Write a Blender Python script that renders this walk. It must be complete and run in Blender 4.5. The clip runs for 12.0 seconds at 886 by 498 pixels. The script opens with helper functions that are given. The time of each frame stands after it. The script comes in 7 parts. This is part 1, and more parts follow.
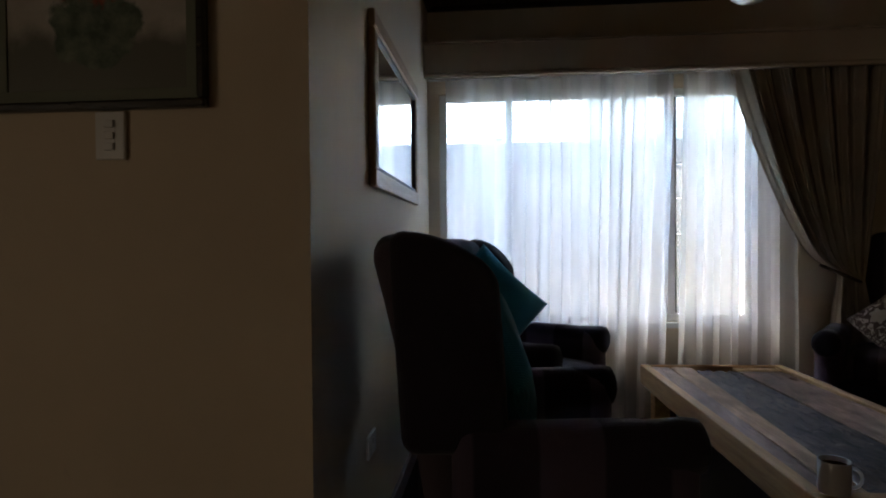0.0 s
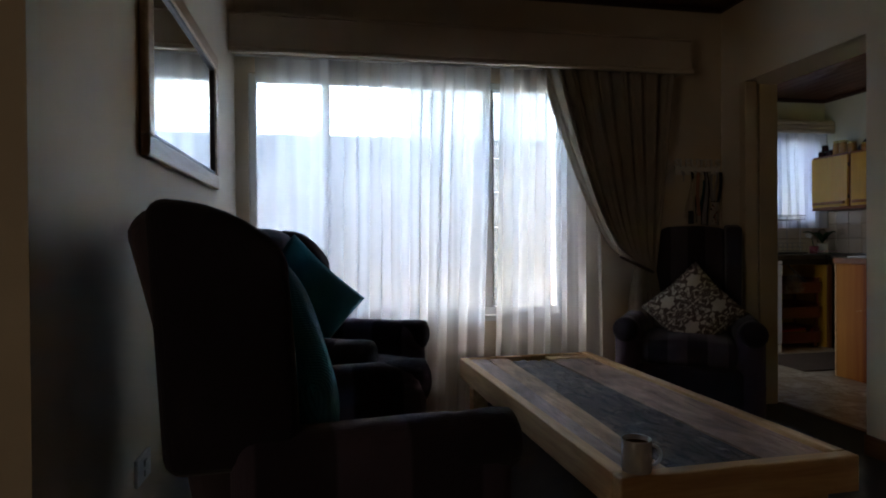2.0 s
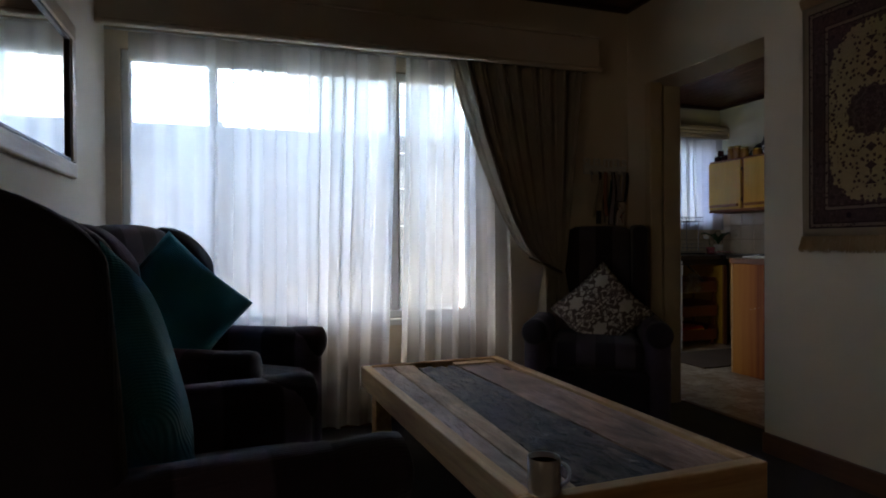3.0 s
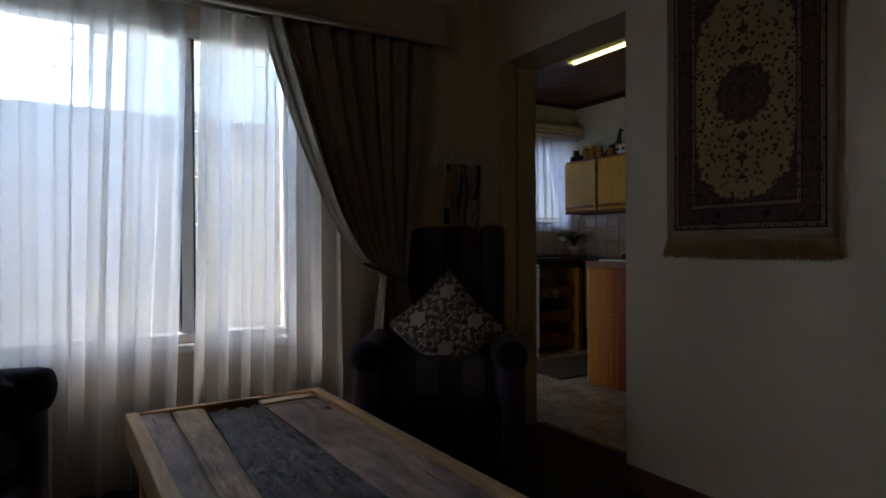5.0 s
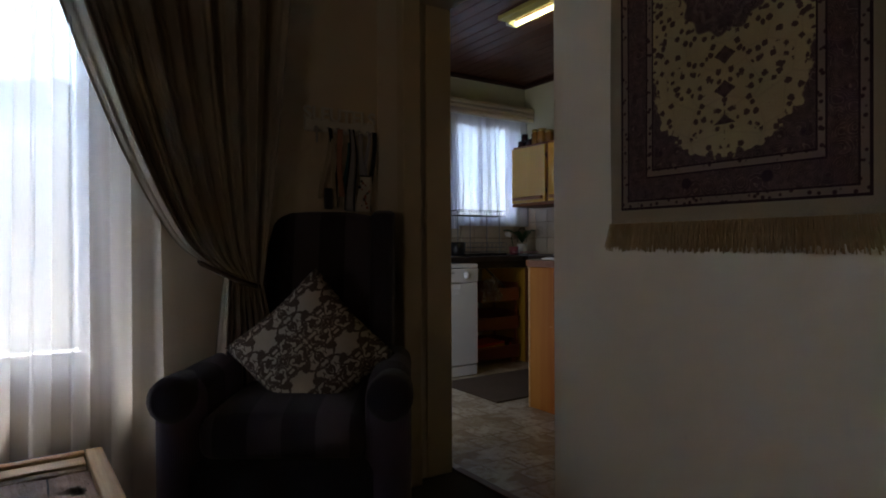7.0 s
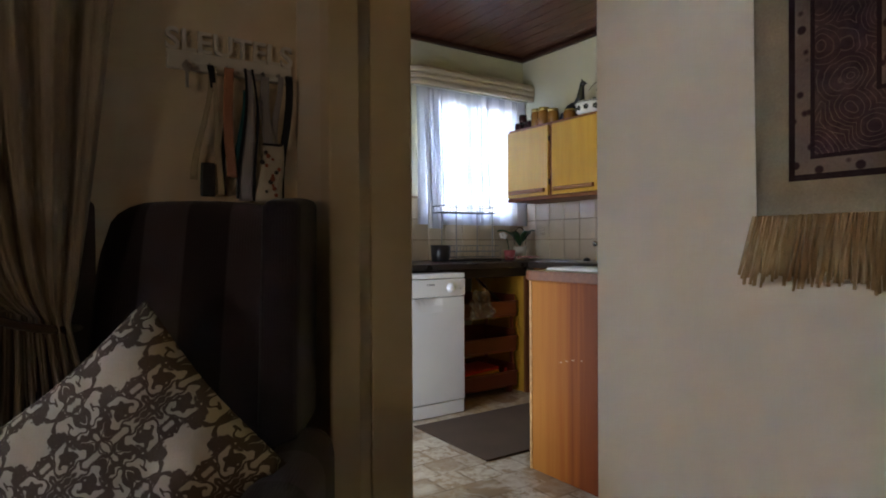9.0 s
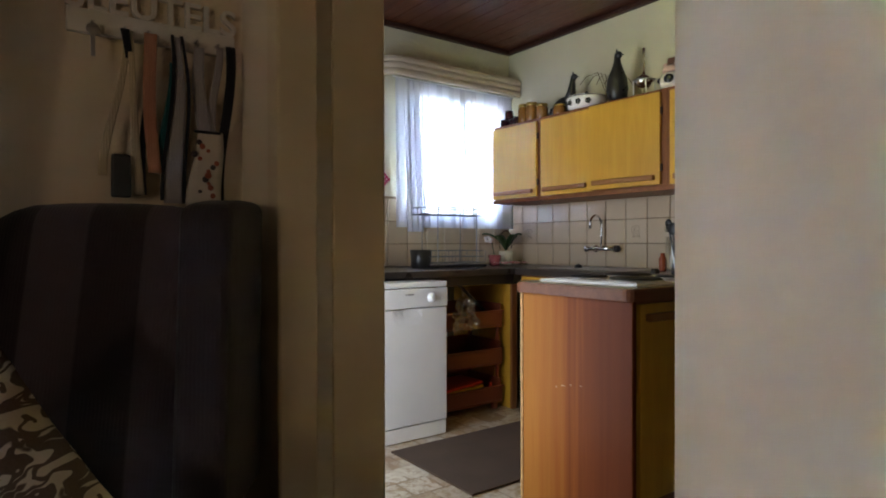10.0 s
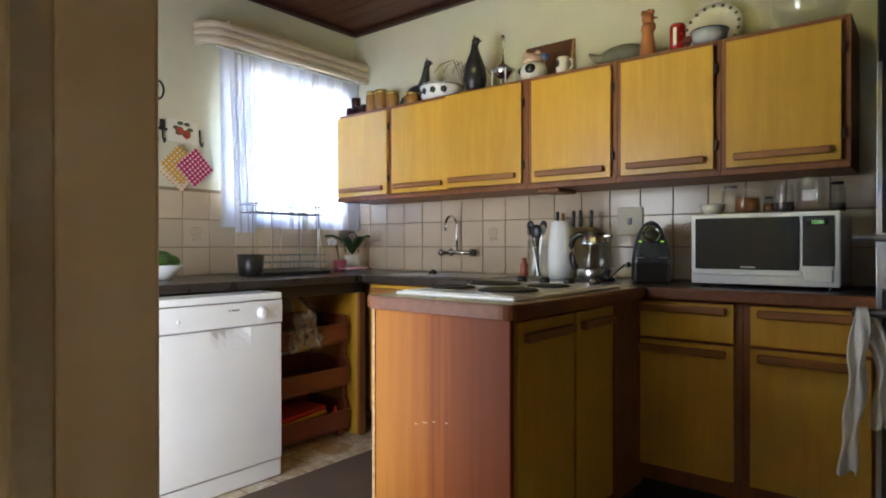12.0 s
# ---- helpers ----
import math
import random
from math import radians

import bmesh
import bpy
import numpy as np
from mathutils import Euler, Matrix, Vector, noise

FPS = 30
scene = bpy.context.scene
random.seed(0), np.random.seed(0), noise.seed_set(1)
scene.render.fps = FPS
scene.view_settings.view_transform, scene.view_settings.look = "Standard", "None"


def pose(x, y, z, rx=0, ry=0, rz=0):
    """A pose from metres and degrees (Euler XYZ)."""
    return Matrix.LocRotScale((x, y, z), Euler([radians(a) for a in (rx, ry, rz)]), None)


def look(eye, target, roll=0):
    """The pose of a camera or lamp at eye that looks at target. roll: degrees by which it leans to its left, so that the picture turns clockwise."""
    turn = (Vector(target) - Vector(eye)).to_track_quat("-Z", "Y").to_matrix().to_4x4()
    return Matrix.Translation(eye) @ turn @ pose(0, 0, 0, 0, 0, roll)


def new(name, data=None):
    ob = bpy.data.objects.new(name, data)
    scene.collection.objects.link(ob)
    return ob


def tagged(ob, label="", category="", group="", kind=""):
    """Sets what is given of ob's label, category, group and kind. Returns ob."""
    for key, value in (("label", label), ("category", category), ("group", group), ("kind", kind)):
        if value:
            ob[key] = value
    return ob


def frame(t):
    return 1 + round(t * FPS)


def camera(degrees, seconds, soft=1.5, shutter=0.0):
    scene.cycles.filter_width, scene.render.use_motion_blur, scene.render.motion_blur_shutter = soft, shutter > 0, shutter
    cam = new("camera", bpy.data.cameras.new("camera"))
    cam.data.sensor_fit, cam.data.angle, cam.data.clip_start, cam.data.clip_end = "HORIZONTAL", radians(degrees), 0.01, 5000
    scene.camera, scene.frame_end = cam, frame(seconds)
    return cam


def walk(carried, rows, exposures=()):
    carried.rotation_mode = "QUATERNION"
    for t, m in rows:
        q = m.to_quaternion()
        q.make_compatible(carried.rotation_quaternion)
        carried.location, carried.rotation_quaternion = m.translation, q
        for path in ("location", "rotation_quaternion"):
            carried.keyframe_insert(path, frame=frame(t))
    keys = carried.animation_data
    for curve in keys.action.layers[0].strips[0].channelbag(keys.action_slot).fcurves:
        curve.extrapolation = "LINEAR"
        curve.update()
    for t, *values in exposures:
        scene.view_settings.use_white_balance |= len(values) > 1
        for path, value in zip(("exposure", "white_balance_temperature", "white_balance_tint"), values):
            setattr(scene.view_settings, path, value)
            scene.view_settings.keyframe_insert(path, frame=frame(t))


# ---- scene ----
# camera: seconds, x, y, z, yaw, pitch, roll
cam = camera(72.47, 12.0, soft=1.9)
ROWS = [
    (0.0, -0.0000, -0.0000, 1.0933, 5.263, -0.709, 0.456),
    (0.5, 0.0302, 0.0465, 1.0737, 1.737, -0.600, 0.414),
    (1.0, 0.0485, 0.0958, 1.0538, -1.928, -0.530, 0.404),
    (1.5, 0.0678, 0.1412, 1.0374, -5.932, -0.509, 0.412),
    (2.0, 0.0819, 0.1976, 1.0284, -10.625, -0.483, 0.421),
    (2.5, 0.1284, 0.2851, 1.0233, -14.854, -0.483, 0.440),
    (3.0, 0.1911, 0.3860, 1.0181, -18.637, -0.416, 0.303),
    (3.2, 0.2175, 0.4266, 1.0169, -20.079, -0.381, 0.250),
    (4.8, 0.5463, 0.8067, 1.0317, -30.319, -0.441, 0.225),
    (5.0, 0.6274, 0.8775, 1.0311, -31.038, -0.418, 0.268),
    (5.5, 0.7947, 1.0039, 1.0337, -32.045, -0.355, 0.332),
    (6.0, 0.9669, 1.1323, 1.0353, -33.040, -0.396, 0.279),
    (6.5, 1.1633, 1.2648, 1.0172, -33.729, -0.364, 0.265),
    (7.0, 1.3630, 1.3981, 0.9951, -34.011, -0.396, 0.261),
    (7.5, 1.5497, 1.5594, 0.9921, -34.154, -0.458, 0.252),
    (7.6, 1.5841, 1.5938, 0.9899, -34.123, -0.478, 0.252),
    (9.3, 2.0503, 2.2225, 1.0304, -34.505, -0.381, 0.311),
    (9.5, 2.0841, 2.2765, 1.0372, -34.704, -0.380, 0.251),
    (10.0, 2.1713, 2.3889, 1.0509, -36.203, -0.418, 0.113),
    (10.5, 2.2587, 2.5080, 1.0557, -39.433, -0.418, 0.060),
    (11.0, 2.3452, 2.5994, 1.0646, -43.144, -0.376, 0.129),
    (11.5, 2.4120, 2.6838, 1.0596, -46.972, -0.334, 0.108),
    (12.0, 2.4730, 2.7392, 1.0614, -50.840, -0.283, 0.043),
]
EXPOSURES = [(0.0, 5.05), (2.5, 4.95), (4.8, 4.55), (6.5, 4.88), (7.7, 5.85), (9.3, 7.05), (10.5, 7.32), (12.0, 7.78)]
walk(cam, [(t, pose(x, y, z, 90 + pitch, roll, yaw)) for t, x, y, z, yaw, pitch, roll in ROWS], EXPOSURES)

# ---- world and sun ----
world = bpy.data.worlds.new("world")
scene.world = world
world.use_nodes = True
_n, _l = world.node_tree.nodes, world.node_tree.links
_sky = _n.new("ShaderNodeTexSky")
_sky.sky_type, _sky.sun_disc = "NISHITA", False
_sky.sun_elevation, _sky.sun_rotation = radians(52), radians(275)
_sky.air_density, _sky.dust_density = 1.0, 2.0
_n["Background"].inputs["Strength"].default_value = 0.15
_l.new(_sky.outputs["Color"], _n["Background"].inputs["Color"])
sun = new("sun", bpy.data.lights.new("sun", "SUN"))
sun.data.energy, sun.data.angle, sun.data.color = 0.6, radians(20), (1.0, 0.96, 0.9)
sun.matrix_world = look((-8, 5, 12), (-8 + 9.0, 5 - 0.8, 12 - 12.0))
XK_LAMP = 2.80
# fill lamp added for light inferred from behind; the window around it is unseen
back_light = new("west_fill_light", bpy.data.lights.new("west_fill_light", "AREA"))
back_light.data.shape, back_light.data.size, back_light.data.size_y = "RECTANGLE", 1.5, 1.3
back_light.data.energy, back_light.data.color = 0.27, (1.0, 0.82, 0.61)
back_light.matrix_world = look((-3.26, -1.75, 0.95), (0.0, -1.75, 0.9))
# fill lamp added for daylight inferred from the kitchen's west; its door is unseen
kitchen_fill = new("kitchen_fill_light", bpy.data.lights.new("kitchen_fill_light", "AREA"))
kitchen_fill.data.shape, kitchen_fill.data.size, kitchen_fill.data.size_y = "RECTANGLE", 0.75, 1.7
kitchen_fill.data.energy, kitchen_fill.data.color = 0.150, (0.80, 0.88, 1.0)
kitchen_fill.matrix_world = look((XK_LAMP, 4.72, 0.98), (6, 4.62, 0.8))

# ---- plan, metres ----
XW, XE, XK, YW = -0.435, 2.615, 2.870, 3.765   # living room: west wall, east wall faces, window wall
YP = 1.37                                      # the wall with the painting
KX, KY = 5.40, 5.92                            # kitchen: far wall, window wall
HL, HK = 2.55, 2.56                            # ceilings
D0, D1, DH = 2.675, 3.578, 2.02                # doorway
WX0, WX1, WZ0, WZ1 = -0.365, 1.525, 0.595, 2.01  # living window
KWX0, KWX1, KWZ0, KWZ1 = 4.405, 5.35, 1.22, 2.16  # kitchen window


# ---- materials ----
def node_mat(name):
    m = bpy.data.materials.new(name)
    m.use_nodes = True
    nt = m.node_tree
    b = nt.nodes["Principled BSDF"]
    return m, nt, b


def link(nt, a, b):
    nt.links.new(a, b)


def coords(nt, scale=(1, 1, 1), kind="Object", rot=(0, 0, 0)):
    tc = nt.nodes.new("ShaderNodeTexCoord")
    mp = nt.nodes.new("ShaderNodeMapping")
    mp.inputs["Scale"].default_value = scale
    mp.inputs["Rotation"].default_value = rot
    link(nt, tc.outputs[kind], mp.inputs["Vector"])
    return mp.outputs["Vector"]


def noise_tex(nt, vec, scale, detail=4.0, rough=0.55, distort=0.0):
    n = nt.nodes.new("ShaderNodeTexNoise")
    n.inputs["Scale"].default_value = scale
    n.inputs["Detail"].default_value = detail
    n.inputs["Roughness"].default_value = rough
    n.inputs["Distortion"].default_value = distort
    if vec is not None:
        link(nt, vec, n.inputs["Vector"])
    return n.outputs["Fac"]


def ramp(nt, fac, stops):
    r = nt.nodes.new("ShaderNodeValToRGB")
    els = r.color_ramp.elements
    while len(els) < len(stops):
        els.new(0.5)
    for e, (p, c) in zip(els, stops):
        e.position, e.color = p, (*c, 1)
    link(nt, fac, r.inputs["Fac"])
    return r.outputs["Color"]


def mixc(nt, fac, a, b, blend="MIX"):
    m = nt.nodes.new("ShaderNodeMix")
    m.data_type, m.blend_type = "RGBA", blend
    for key, v in ((0, fac), (6, a), (7, b)):
        if isinstance(v, (int, float)):
            m.inputs[key].default_value = v
        elif isinstance(v, tuple):
            m.inputs[key].default_value = (*v, 1)
        else:
            link(nt, v, m.inputs[key])
    return m.outputs[2]


def mathn(nt, op, a, b=0.0, c=0.0):
    m = nt.nodes.new("ShaderNodeMath")
    m.operation = op
    for i, v in enumerate((a, b, c)):
        if isinstance(v, (int, float)):
            m.inputs[i].default_value = v
        else:
            link(nt, v, m.inputs[i])
    return m.outputs[0]


def bump(nt, b, height, strength=0.2, dist=0.01):
    bp = nt.nodes.new("ShaderNodeBump")
    bp.inputs["Strength"].default_value = strength
    bp.inputs["Distance"].default_value = dist
    link(nt, height, bp.inputs["Height"])
    link(nt, bp.outputs["Normal"], b.inputs["Normal"])


def plain(name, col, rough=0.5, metal=0.0, var=0.12, scale=14.0, bumps=0.05, coat=0.0, spec=0.5):
    """Paint, plastic, metal or stone: two scales of variation and a fine relief."""
    m, nt, b = node_mat(name)
    v = coords(nt)
    big = noise_tex(nt, v, scale * 0.25, 3)
    fine = noise_tex(nt, v, scale * 6, 4)
    lo = tuple(max(0, c * (1 - var)) for c in col)
    hi = tuple(min(1, c * (1 + var)) for c in col)
    c1 = ramp(nt, big, [(0.3, lo), (0.7, hi)])
    c2 = mixc(nt, mathn(nt, "MULTIPLY", fine, var), c1, tuple(c * 0.7 for c in col))
    link(nt, c2, b.inputs["Base Color"])
    r = mathn(nt, "MULTIPLY_ADD", big, 0.2, rough - 0.1)
    link(nt, r, b.inputs["Roughness"])
    b.inputs["Metallic"].default_value = metal
    b.inputs["Specular IOR Level"].default_value = spec
    b.inputs["Coat Weight"].default_value = coat
    if bumps:
        bump(nt, b, fine, bumps, 0.004)
    return m


def plaster(name, col, rough=0.7, stain=0.08):
    m, nt, b = node_mat(name)
    v = coords(nt)
    big = noise_tex(nt, v, 1.3, 4, 0.6)
    mid = noise_tex(nt, v, 9, 5, 0.6)
    fine = noise_tex(nt, v, 90, 4, 0.65)
    c1 = ramp(nt, big, [(0.3, tuple(c * (1 - stain) for c in col)), (0.7, col)])
    spots = ramp(nt, noise_tex(nt, v, 23, 2, 0.5), [(0.74, (0, 0, 0)), (0.8, (1, 1, 1))])
    c2 = mixc(nt, mathn(nt, "MULTIPLY", spots, 0.12), c1, tuple(c * 0.55 for c in col))
    link(nt, c2, b.inputs["Base Color"])
    b.inputs["Roughness"].default_value = rough
    h = mathn(nt, "ADD", mathn(nt, "MULTIPLY", mid, 1.4), mathn(nt, "MULTIPLY", fine, 0.5))
    bump(nt, b, h, 0.25, 0.006)
    return m


def wood(name, a, b_, rough=0.45, scale=1.0, axis=0, coat=0.0, vary=0.0, knots=True):
    """Grain along one axis of the object."""
    m, nt, b = node_mat(name)
    sc = [9 * scale, 9 * scale, 9 * scale]
    sc[axis] = 0.7 * scale
    tc = nt.nodes.new("ShaderNodeTexCoord")
    info = nt.nodes.new("ShaderNodeObjectInfo")
    off = nt.nodes.new("ShaderNodeVectorMath")
    off.operation = "MULTIPLY_ADD"
    cmb = nt.nodes.new("ShaderNodeCombineXYZ")
    for i in range(3):
        link(nt, info.outputs["Random"], cmb.inputs[i])
    link(nt, cmb.outputs[0], off.inputs[0])
    off.inputs[1].default_value = (7.3, 5.1, 3.7)
    link(nt, tc.outputs["Object"], off.inputs[2])
    mp = nt.nodes.new("ShaderNodeMapping")
    mp.inputs["Scale"].default_value = sc
    link(nt, off.outputs[0], mp.inputs["Vector"])
    grain = noise_tex(nt, mp.outputs[0], 3.0, 6, 0.62, 0.6)
    fine = noise_tex(nt, mp.outputs[0], 19.0, 4, 0.6)
    big = noise_tex(nt, off.outputs[0], 2.2, 3)
    c1 = ramp(nt, grain, [(0.32, a), (0.5, tuple((x + y) / 2 for x, y in zip(a, b_))), (0.66, b_)])
    c2 = mixc(nt, mathn(nt, "MULTIPLY", fine, 0.35), c1, tuple(x * 0.55 for x in a))
    if vary:
        hsv = nt.nodes.new("ShaderNodeHueSaturation")
        link(nt, mathn(nt, "MULTIPLY_ADD", info.outputs["Random"], vary, 1.0 - vary / 2), hsv.inputs["Value"])
        link(nt, c2, hsv.inputs["Color"])
        c2 = hsv.outputs["Color"]
    c3 = mixc(nt, mathn(nt, "MULTIPLY", big, 0.3), c2, tuple(x * 0.7 for x in b_))
    link(nt, c3, b.inputs["Base Color"])
    link(nt, mathn(nt, "MULTIPLY_ADD", fine, 0.25, rough - 0.12), b.inputs["Roughness"])
    b.inputs["Coat Weight"].default_value = coat
    b.inputs["Coat Roughness"].default_value = 0.2
    bump(nt, b, mathn(nt, "ADD", grain, mathn(nt, "MULTIPLY", fine, 0.6)), 0.25, 0.004)
    return m


def fabric(name, col, dark=None, weave=420.0, rough=0.95, stripes=None, sheen=0.2, glowthrough=0.0):
    """Woven cloth; stripes: (axis, pitch in metres, second colour)."""
    m, nt, b = node_mat(name)
    v = coords(nt)
    big = noise_tex(nt, v, 5, 3)
    c1 = ramp(nt, big, [(0.3, tuple(c * 0.8 for c in col)), (0.7, col)])
    if stripes:
        ax, pitch, col2 = stripes
        sp = nt.nodes.new("ShaderNodeSeparateXYZ")
        link(nt, v, sp.inputs[0])
        s = mathn(nt, "SINE", mathn(nt, "MULTIPLY", sp.outputs[ax], 2 * math.pi / pitch))
        mask = ramp(nt, mathn(nt, "MULTIPLY_ADD", s, 0.5, 0.5), [(0.46, (0, 0, 0)), (0.54, (1, 1, 1))])
        c1 = mixc(nt, mask, c1, col2)
    w = nt.nodes.new("ShaderNodeTexWave")
    w.inputs["Scale"].default_value = weave / 6.3
    w.inputs["Distortion"].default_value = 2.0
    link(nt, v, w.inputs["Vector"])
    fine = noise_tex(nt, v, 260, 2)
    c2 = mixc(nt, mathn(nt, "MULTIPLY", fine, 0.35), c1, tuple(c * 0.5 for c in (dark or col)))
    link(nt, c2, b.inputs["Base Color"])
    b.inputs["Roughness"].default_value = rough
    b.inputs["Sheen Weight"].default_value = sheen
    b.inputs["Specular IOR Level"].default_value = 0.2
    bump(nt, b, mathn(nt, "ADD", w.outputs["Fac"], fine), 0.25, 0.002)
    if glowthrough:
        tr = nt.nodes.new("ShaderNodeBsdfTranslucent")
        link(nt, c2, tr.inputs["Color"])
        mx = nt.nodes.new("ShaderNodeMixShader")
        mx.inputs[0].default_value = glowthrough
        link(nt, b.outputs[0], mx.inputs[1])
        link(nt, tr.outputs[0], mx.inputs[2])
        link(nt, mx.outputs[0], nt.nodes["Material Output"].inputs["Surface"])
    return m


def sheer_mat(name, col, clear, pleats=0.35, front=0.22, through_col=None):
    """Thin net cloth: part open weave, part lit from behind."""
    m, nt, b = node_mat(name)
    out = nt.nodes["Material Output"]
    v = coords(nt)
    n = noise_tex(nt, v, 3.0, 3)
    fine = noise_tex(nt, coords(nt, (160, 160, 12)), 3.0, 2)
    tr = nt.nodes.new("ShaderNodeBsdfTranslucent")
    df = nt.nodes.new("ShaderNodeBsdfDiffuse")
    tp = nt.nodes.new("ShaderNodeBsdfTransparent")
    c = ramp(nt, n, [(0.3, tuple(x * 0.93 for x in col)), (0.7, col)])
    link(nt, c, tr.inputs["Color"])
    if through_col:
        nt.links.remove(tr.inputs["Color"].links[0])
        tr.inputs["Color"].default_value = (*through_col, 1)
    link(nt, c, df.inputs["Color"])
    a = nt.nodes.new("ShaderNodeMixShader")
    a.inputs[0].default_value = front
    link(nt, tr.outputs[0], a.inputs[1])
    link(nt, df.outputs[0], a.inputs[2])
    mx = nt.nodes.new("ShaderNodeMixShader")
    pleat = noise_tex(nt, coords(nt, (9, 0, 0.16)), 1.0, 1.2, 0.4, 0.25)
    crisp = ramp(nt, pleat, [(0.44, (0, 0, 0)), (0.53, (1, 1, 1))])
    pleat = mathn(nt, "MULTIPLY_ADD", crisp, 0.24, mathn(nt, "MULTIPLY_ADD", pleat, 0.5, 0.13))
    thin = mathn(nt, "MULTIPLY_ADD", mathn(nt, "SUBTRACT", pleat, 0.5), pleats, clear - 0.04)
    link(nt, mathn(nt, "MULTIPLY_ADD", fine, 0.08, thin), mx.inputs[0])
    link(nt, a.outputs[0], mx.inputs[1])
    link(nt, tp.outputs[0], mx.inputs[2])
    link(nt, mx.outputs[0], out.inputs["Surface"])
    return m


def jar_glass(name, gloss=0.055):
    """Thin clear glassware: mostly open, with an even gloss."""
    m, nt, b = node_mat(name)
    tp = nt.nodes.new("ShaderNodeBsdfTransparent")
    tp.inputs["Color"].default_value = (0.97, 0.98, 0.975, 1)
    gl = nt.nodes.new("ShaderNodeBsdfGlossy")
    gl.inputs["Roughness"].default_value = 0.04
    mx = nt.nodes.new("ShaderNodeMixShader")
    mx.inputs[0].default_value = gloss
    link(nt, tp.outputs[0], mx.inputs[1])
    link(nt, gl.outputs[0], mx.inputs[2])
    link(nt, mx.outputs[0], nt.nodes["Material Output"].inputs["Surface"])
    return m


def thin_glass(name):
    """A pane: lets light through, with a Fresnel gloss."""
    m, nt, b = node_mat(name)
    out = nt.nodes["Material Output"]
    tp = nt.nodes.new("ShaderNodeBsdfTransparent")
    gl = nt.nodes.new("ShaderNodeBsdfGlossy")
    gl.inputs["Roughness"].default_value = 0.02
    fr = nt.nodes.new("ShaderNodeFresnel")
    mx = nt.nodes.new("ShaderNodeMixShader")
    link(nt, fr.outputs[0], mx.inputs[0])
    link(nt, tp.outputs[0], mx.inputs[1])
    link(nt, gl.outputs[0], mx.inputs[2])
    link(nt, mx.outputs[0], out.inputs["Surface"])
    return m


def glow(name, col, strength):
    m, nt, b = node_mat(name)
    b.inputs["Base Color"].default_value = (*col, 1)
    b.inputs["Emission Color"].default_value = (*col, 1)
    b.inputs["Emission Strength"].default_value = strength
    return m


M_WALL = plaster("cream plaster", (0.72, 0.61, 0.46))
M_KWALL = plaster("pale yellow plaster", (0.66, 0.62, 0.47))
M_TRIM = plain("cream gloss paint", (0.64, 0.51, 0.33), 0.35, var=0.08)
M_PELMET = plain("cream pelmet paint", (0.60, 0.50, 0.38), 0.5, var=0.08)
M_CEIL = wood("dark red stained ceiling board", (0.065, 0.018, 0.010), (0.15, 0.045, 0.022), 0.4, 1.0, 1)
M_CORNICE = wood("dark cornice wood", (0.03, 0.010, 0.007), (0.06, 0.02, 0.012), 0.45, 1.0, 0)
M_SKIRT = wood("brown stained skirting", (0.10, 0.04, 0.02), (0.17, 0.075, 0.035), 0.4, 1.0, 1)
M_CARPET = fabric("dark brown carpet", (0.055, 0.042, 0.036), weave=200, sheen=0.1)
M_WHITE = plain("white window paint", (0.78, 0.78, 0.76), 0.35, var=0.05)
M_SHEER = sheer_mat("white net curtain", (0.95, 0.94, 0.905), 0.36, 0.75)
M_KSHEER = sheer_mat("white kitchen curtain", (0.90, 0.90, 0.93), 0.035, 0.05, 0.55, (0.33, 0.33, 0.39))
M_DRAPE = fabric("beige curtain cloth", (0.50, 0.425, 0.34), weave=300, glowthrough=0.05)
M_PANE = thin_glass("window glass")
M_CHAIR = fabric("dark purple striped upholstery", (0.098, 0.076, 0.092), weave=300, stripes=(0, 0.20, (0.030, 0.023, 0.029)), sheen=0.15)
M_CHAIRA = fabric("dark purple banded arm upholstery", (0.10, 0.075, 0.112), weave=300, stripes=(1, 0.31, (0.028, 0.021, 0.032)), sheen=0.15)
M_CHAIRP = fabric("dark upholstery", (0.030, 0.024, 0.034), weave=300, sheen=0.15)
def ribbed(name, col, pitch):
    """Knitted cloth with raised ribs across the cushion."""
    m, nt, b = node_mat(name)
    v = coords(nt)
    sp = nt.nodes.new("ShaderNodeSeparateXYZ")
    link(nt, v, sp.inputs[0])
    wob = mathn(nt, "MULTIPLY", noise_tex(nt, v, 30, 3), 2.2)
    rib = mathn(nt, "MULTIPLY_ADD", mathn(nt, "SINE", mathn(nt, "ADD", mathn(nt, "MULTIPLY", sp.outputs[2], 2 * math.pi / pitch), wob)), 0.5, 0.5)
    stitch = mathn(nt, "MULTIPLY_ADD", mathn(nt, "SINE", mathn(nt, "MULTIPLY", sp.outputs[0], 2 * math.pi / (pitch * 0.8))), 0.5, 0.5)
    c1 = ramp(nt, noise_tex(nt, v, 6, 3), [(0.3, tuple(c * 0.75 for c in col)), (0.7, col)])
    # grooves between the ribs darkened: their shade is put into the colour
    c2 = mixc(nt, mathn(nt, "MULTIPLY", mathn(nt, "SUBTRACT", 1.0, rib), 0.35), c1, tuple(c * 0.4 for c in col))
    link(nt, c2, b.inputs["Base Color"])
    b.inputs["Roughness"].default_value = 0.95
    b.inputs["Sheen Weight"].default_value = 0.15
    b.inputs["Specular IOR Level"].default_value = 0.2
    bump(nt, b, mathn(nt, "MULTIPLY_ADD", stitch, 0.4, rib), 0.35, 0.003)
    return m


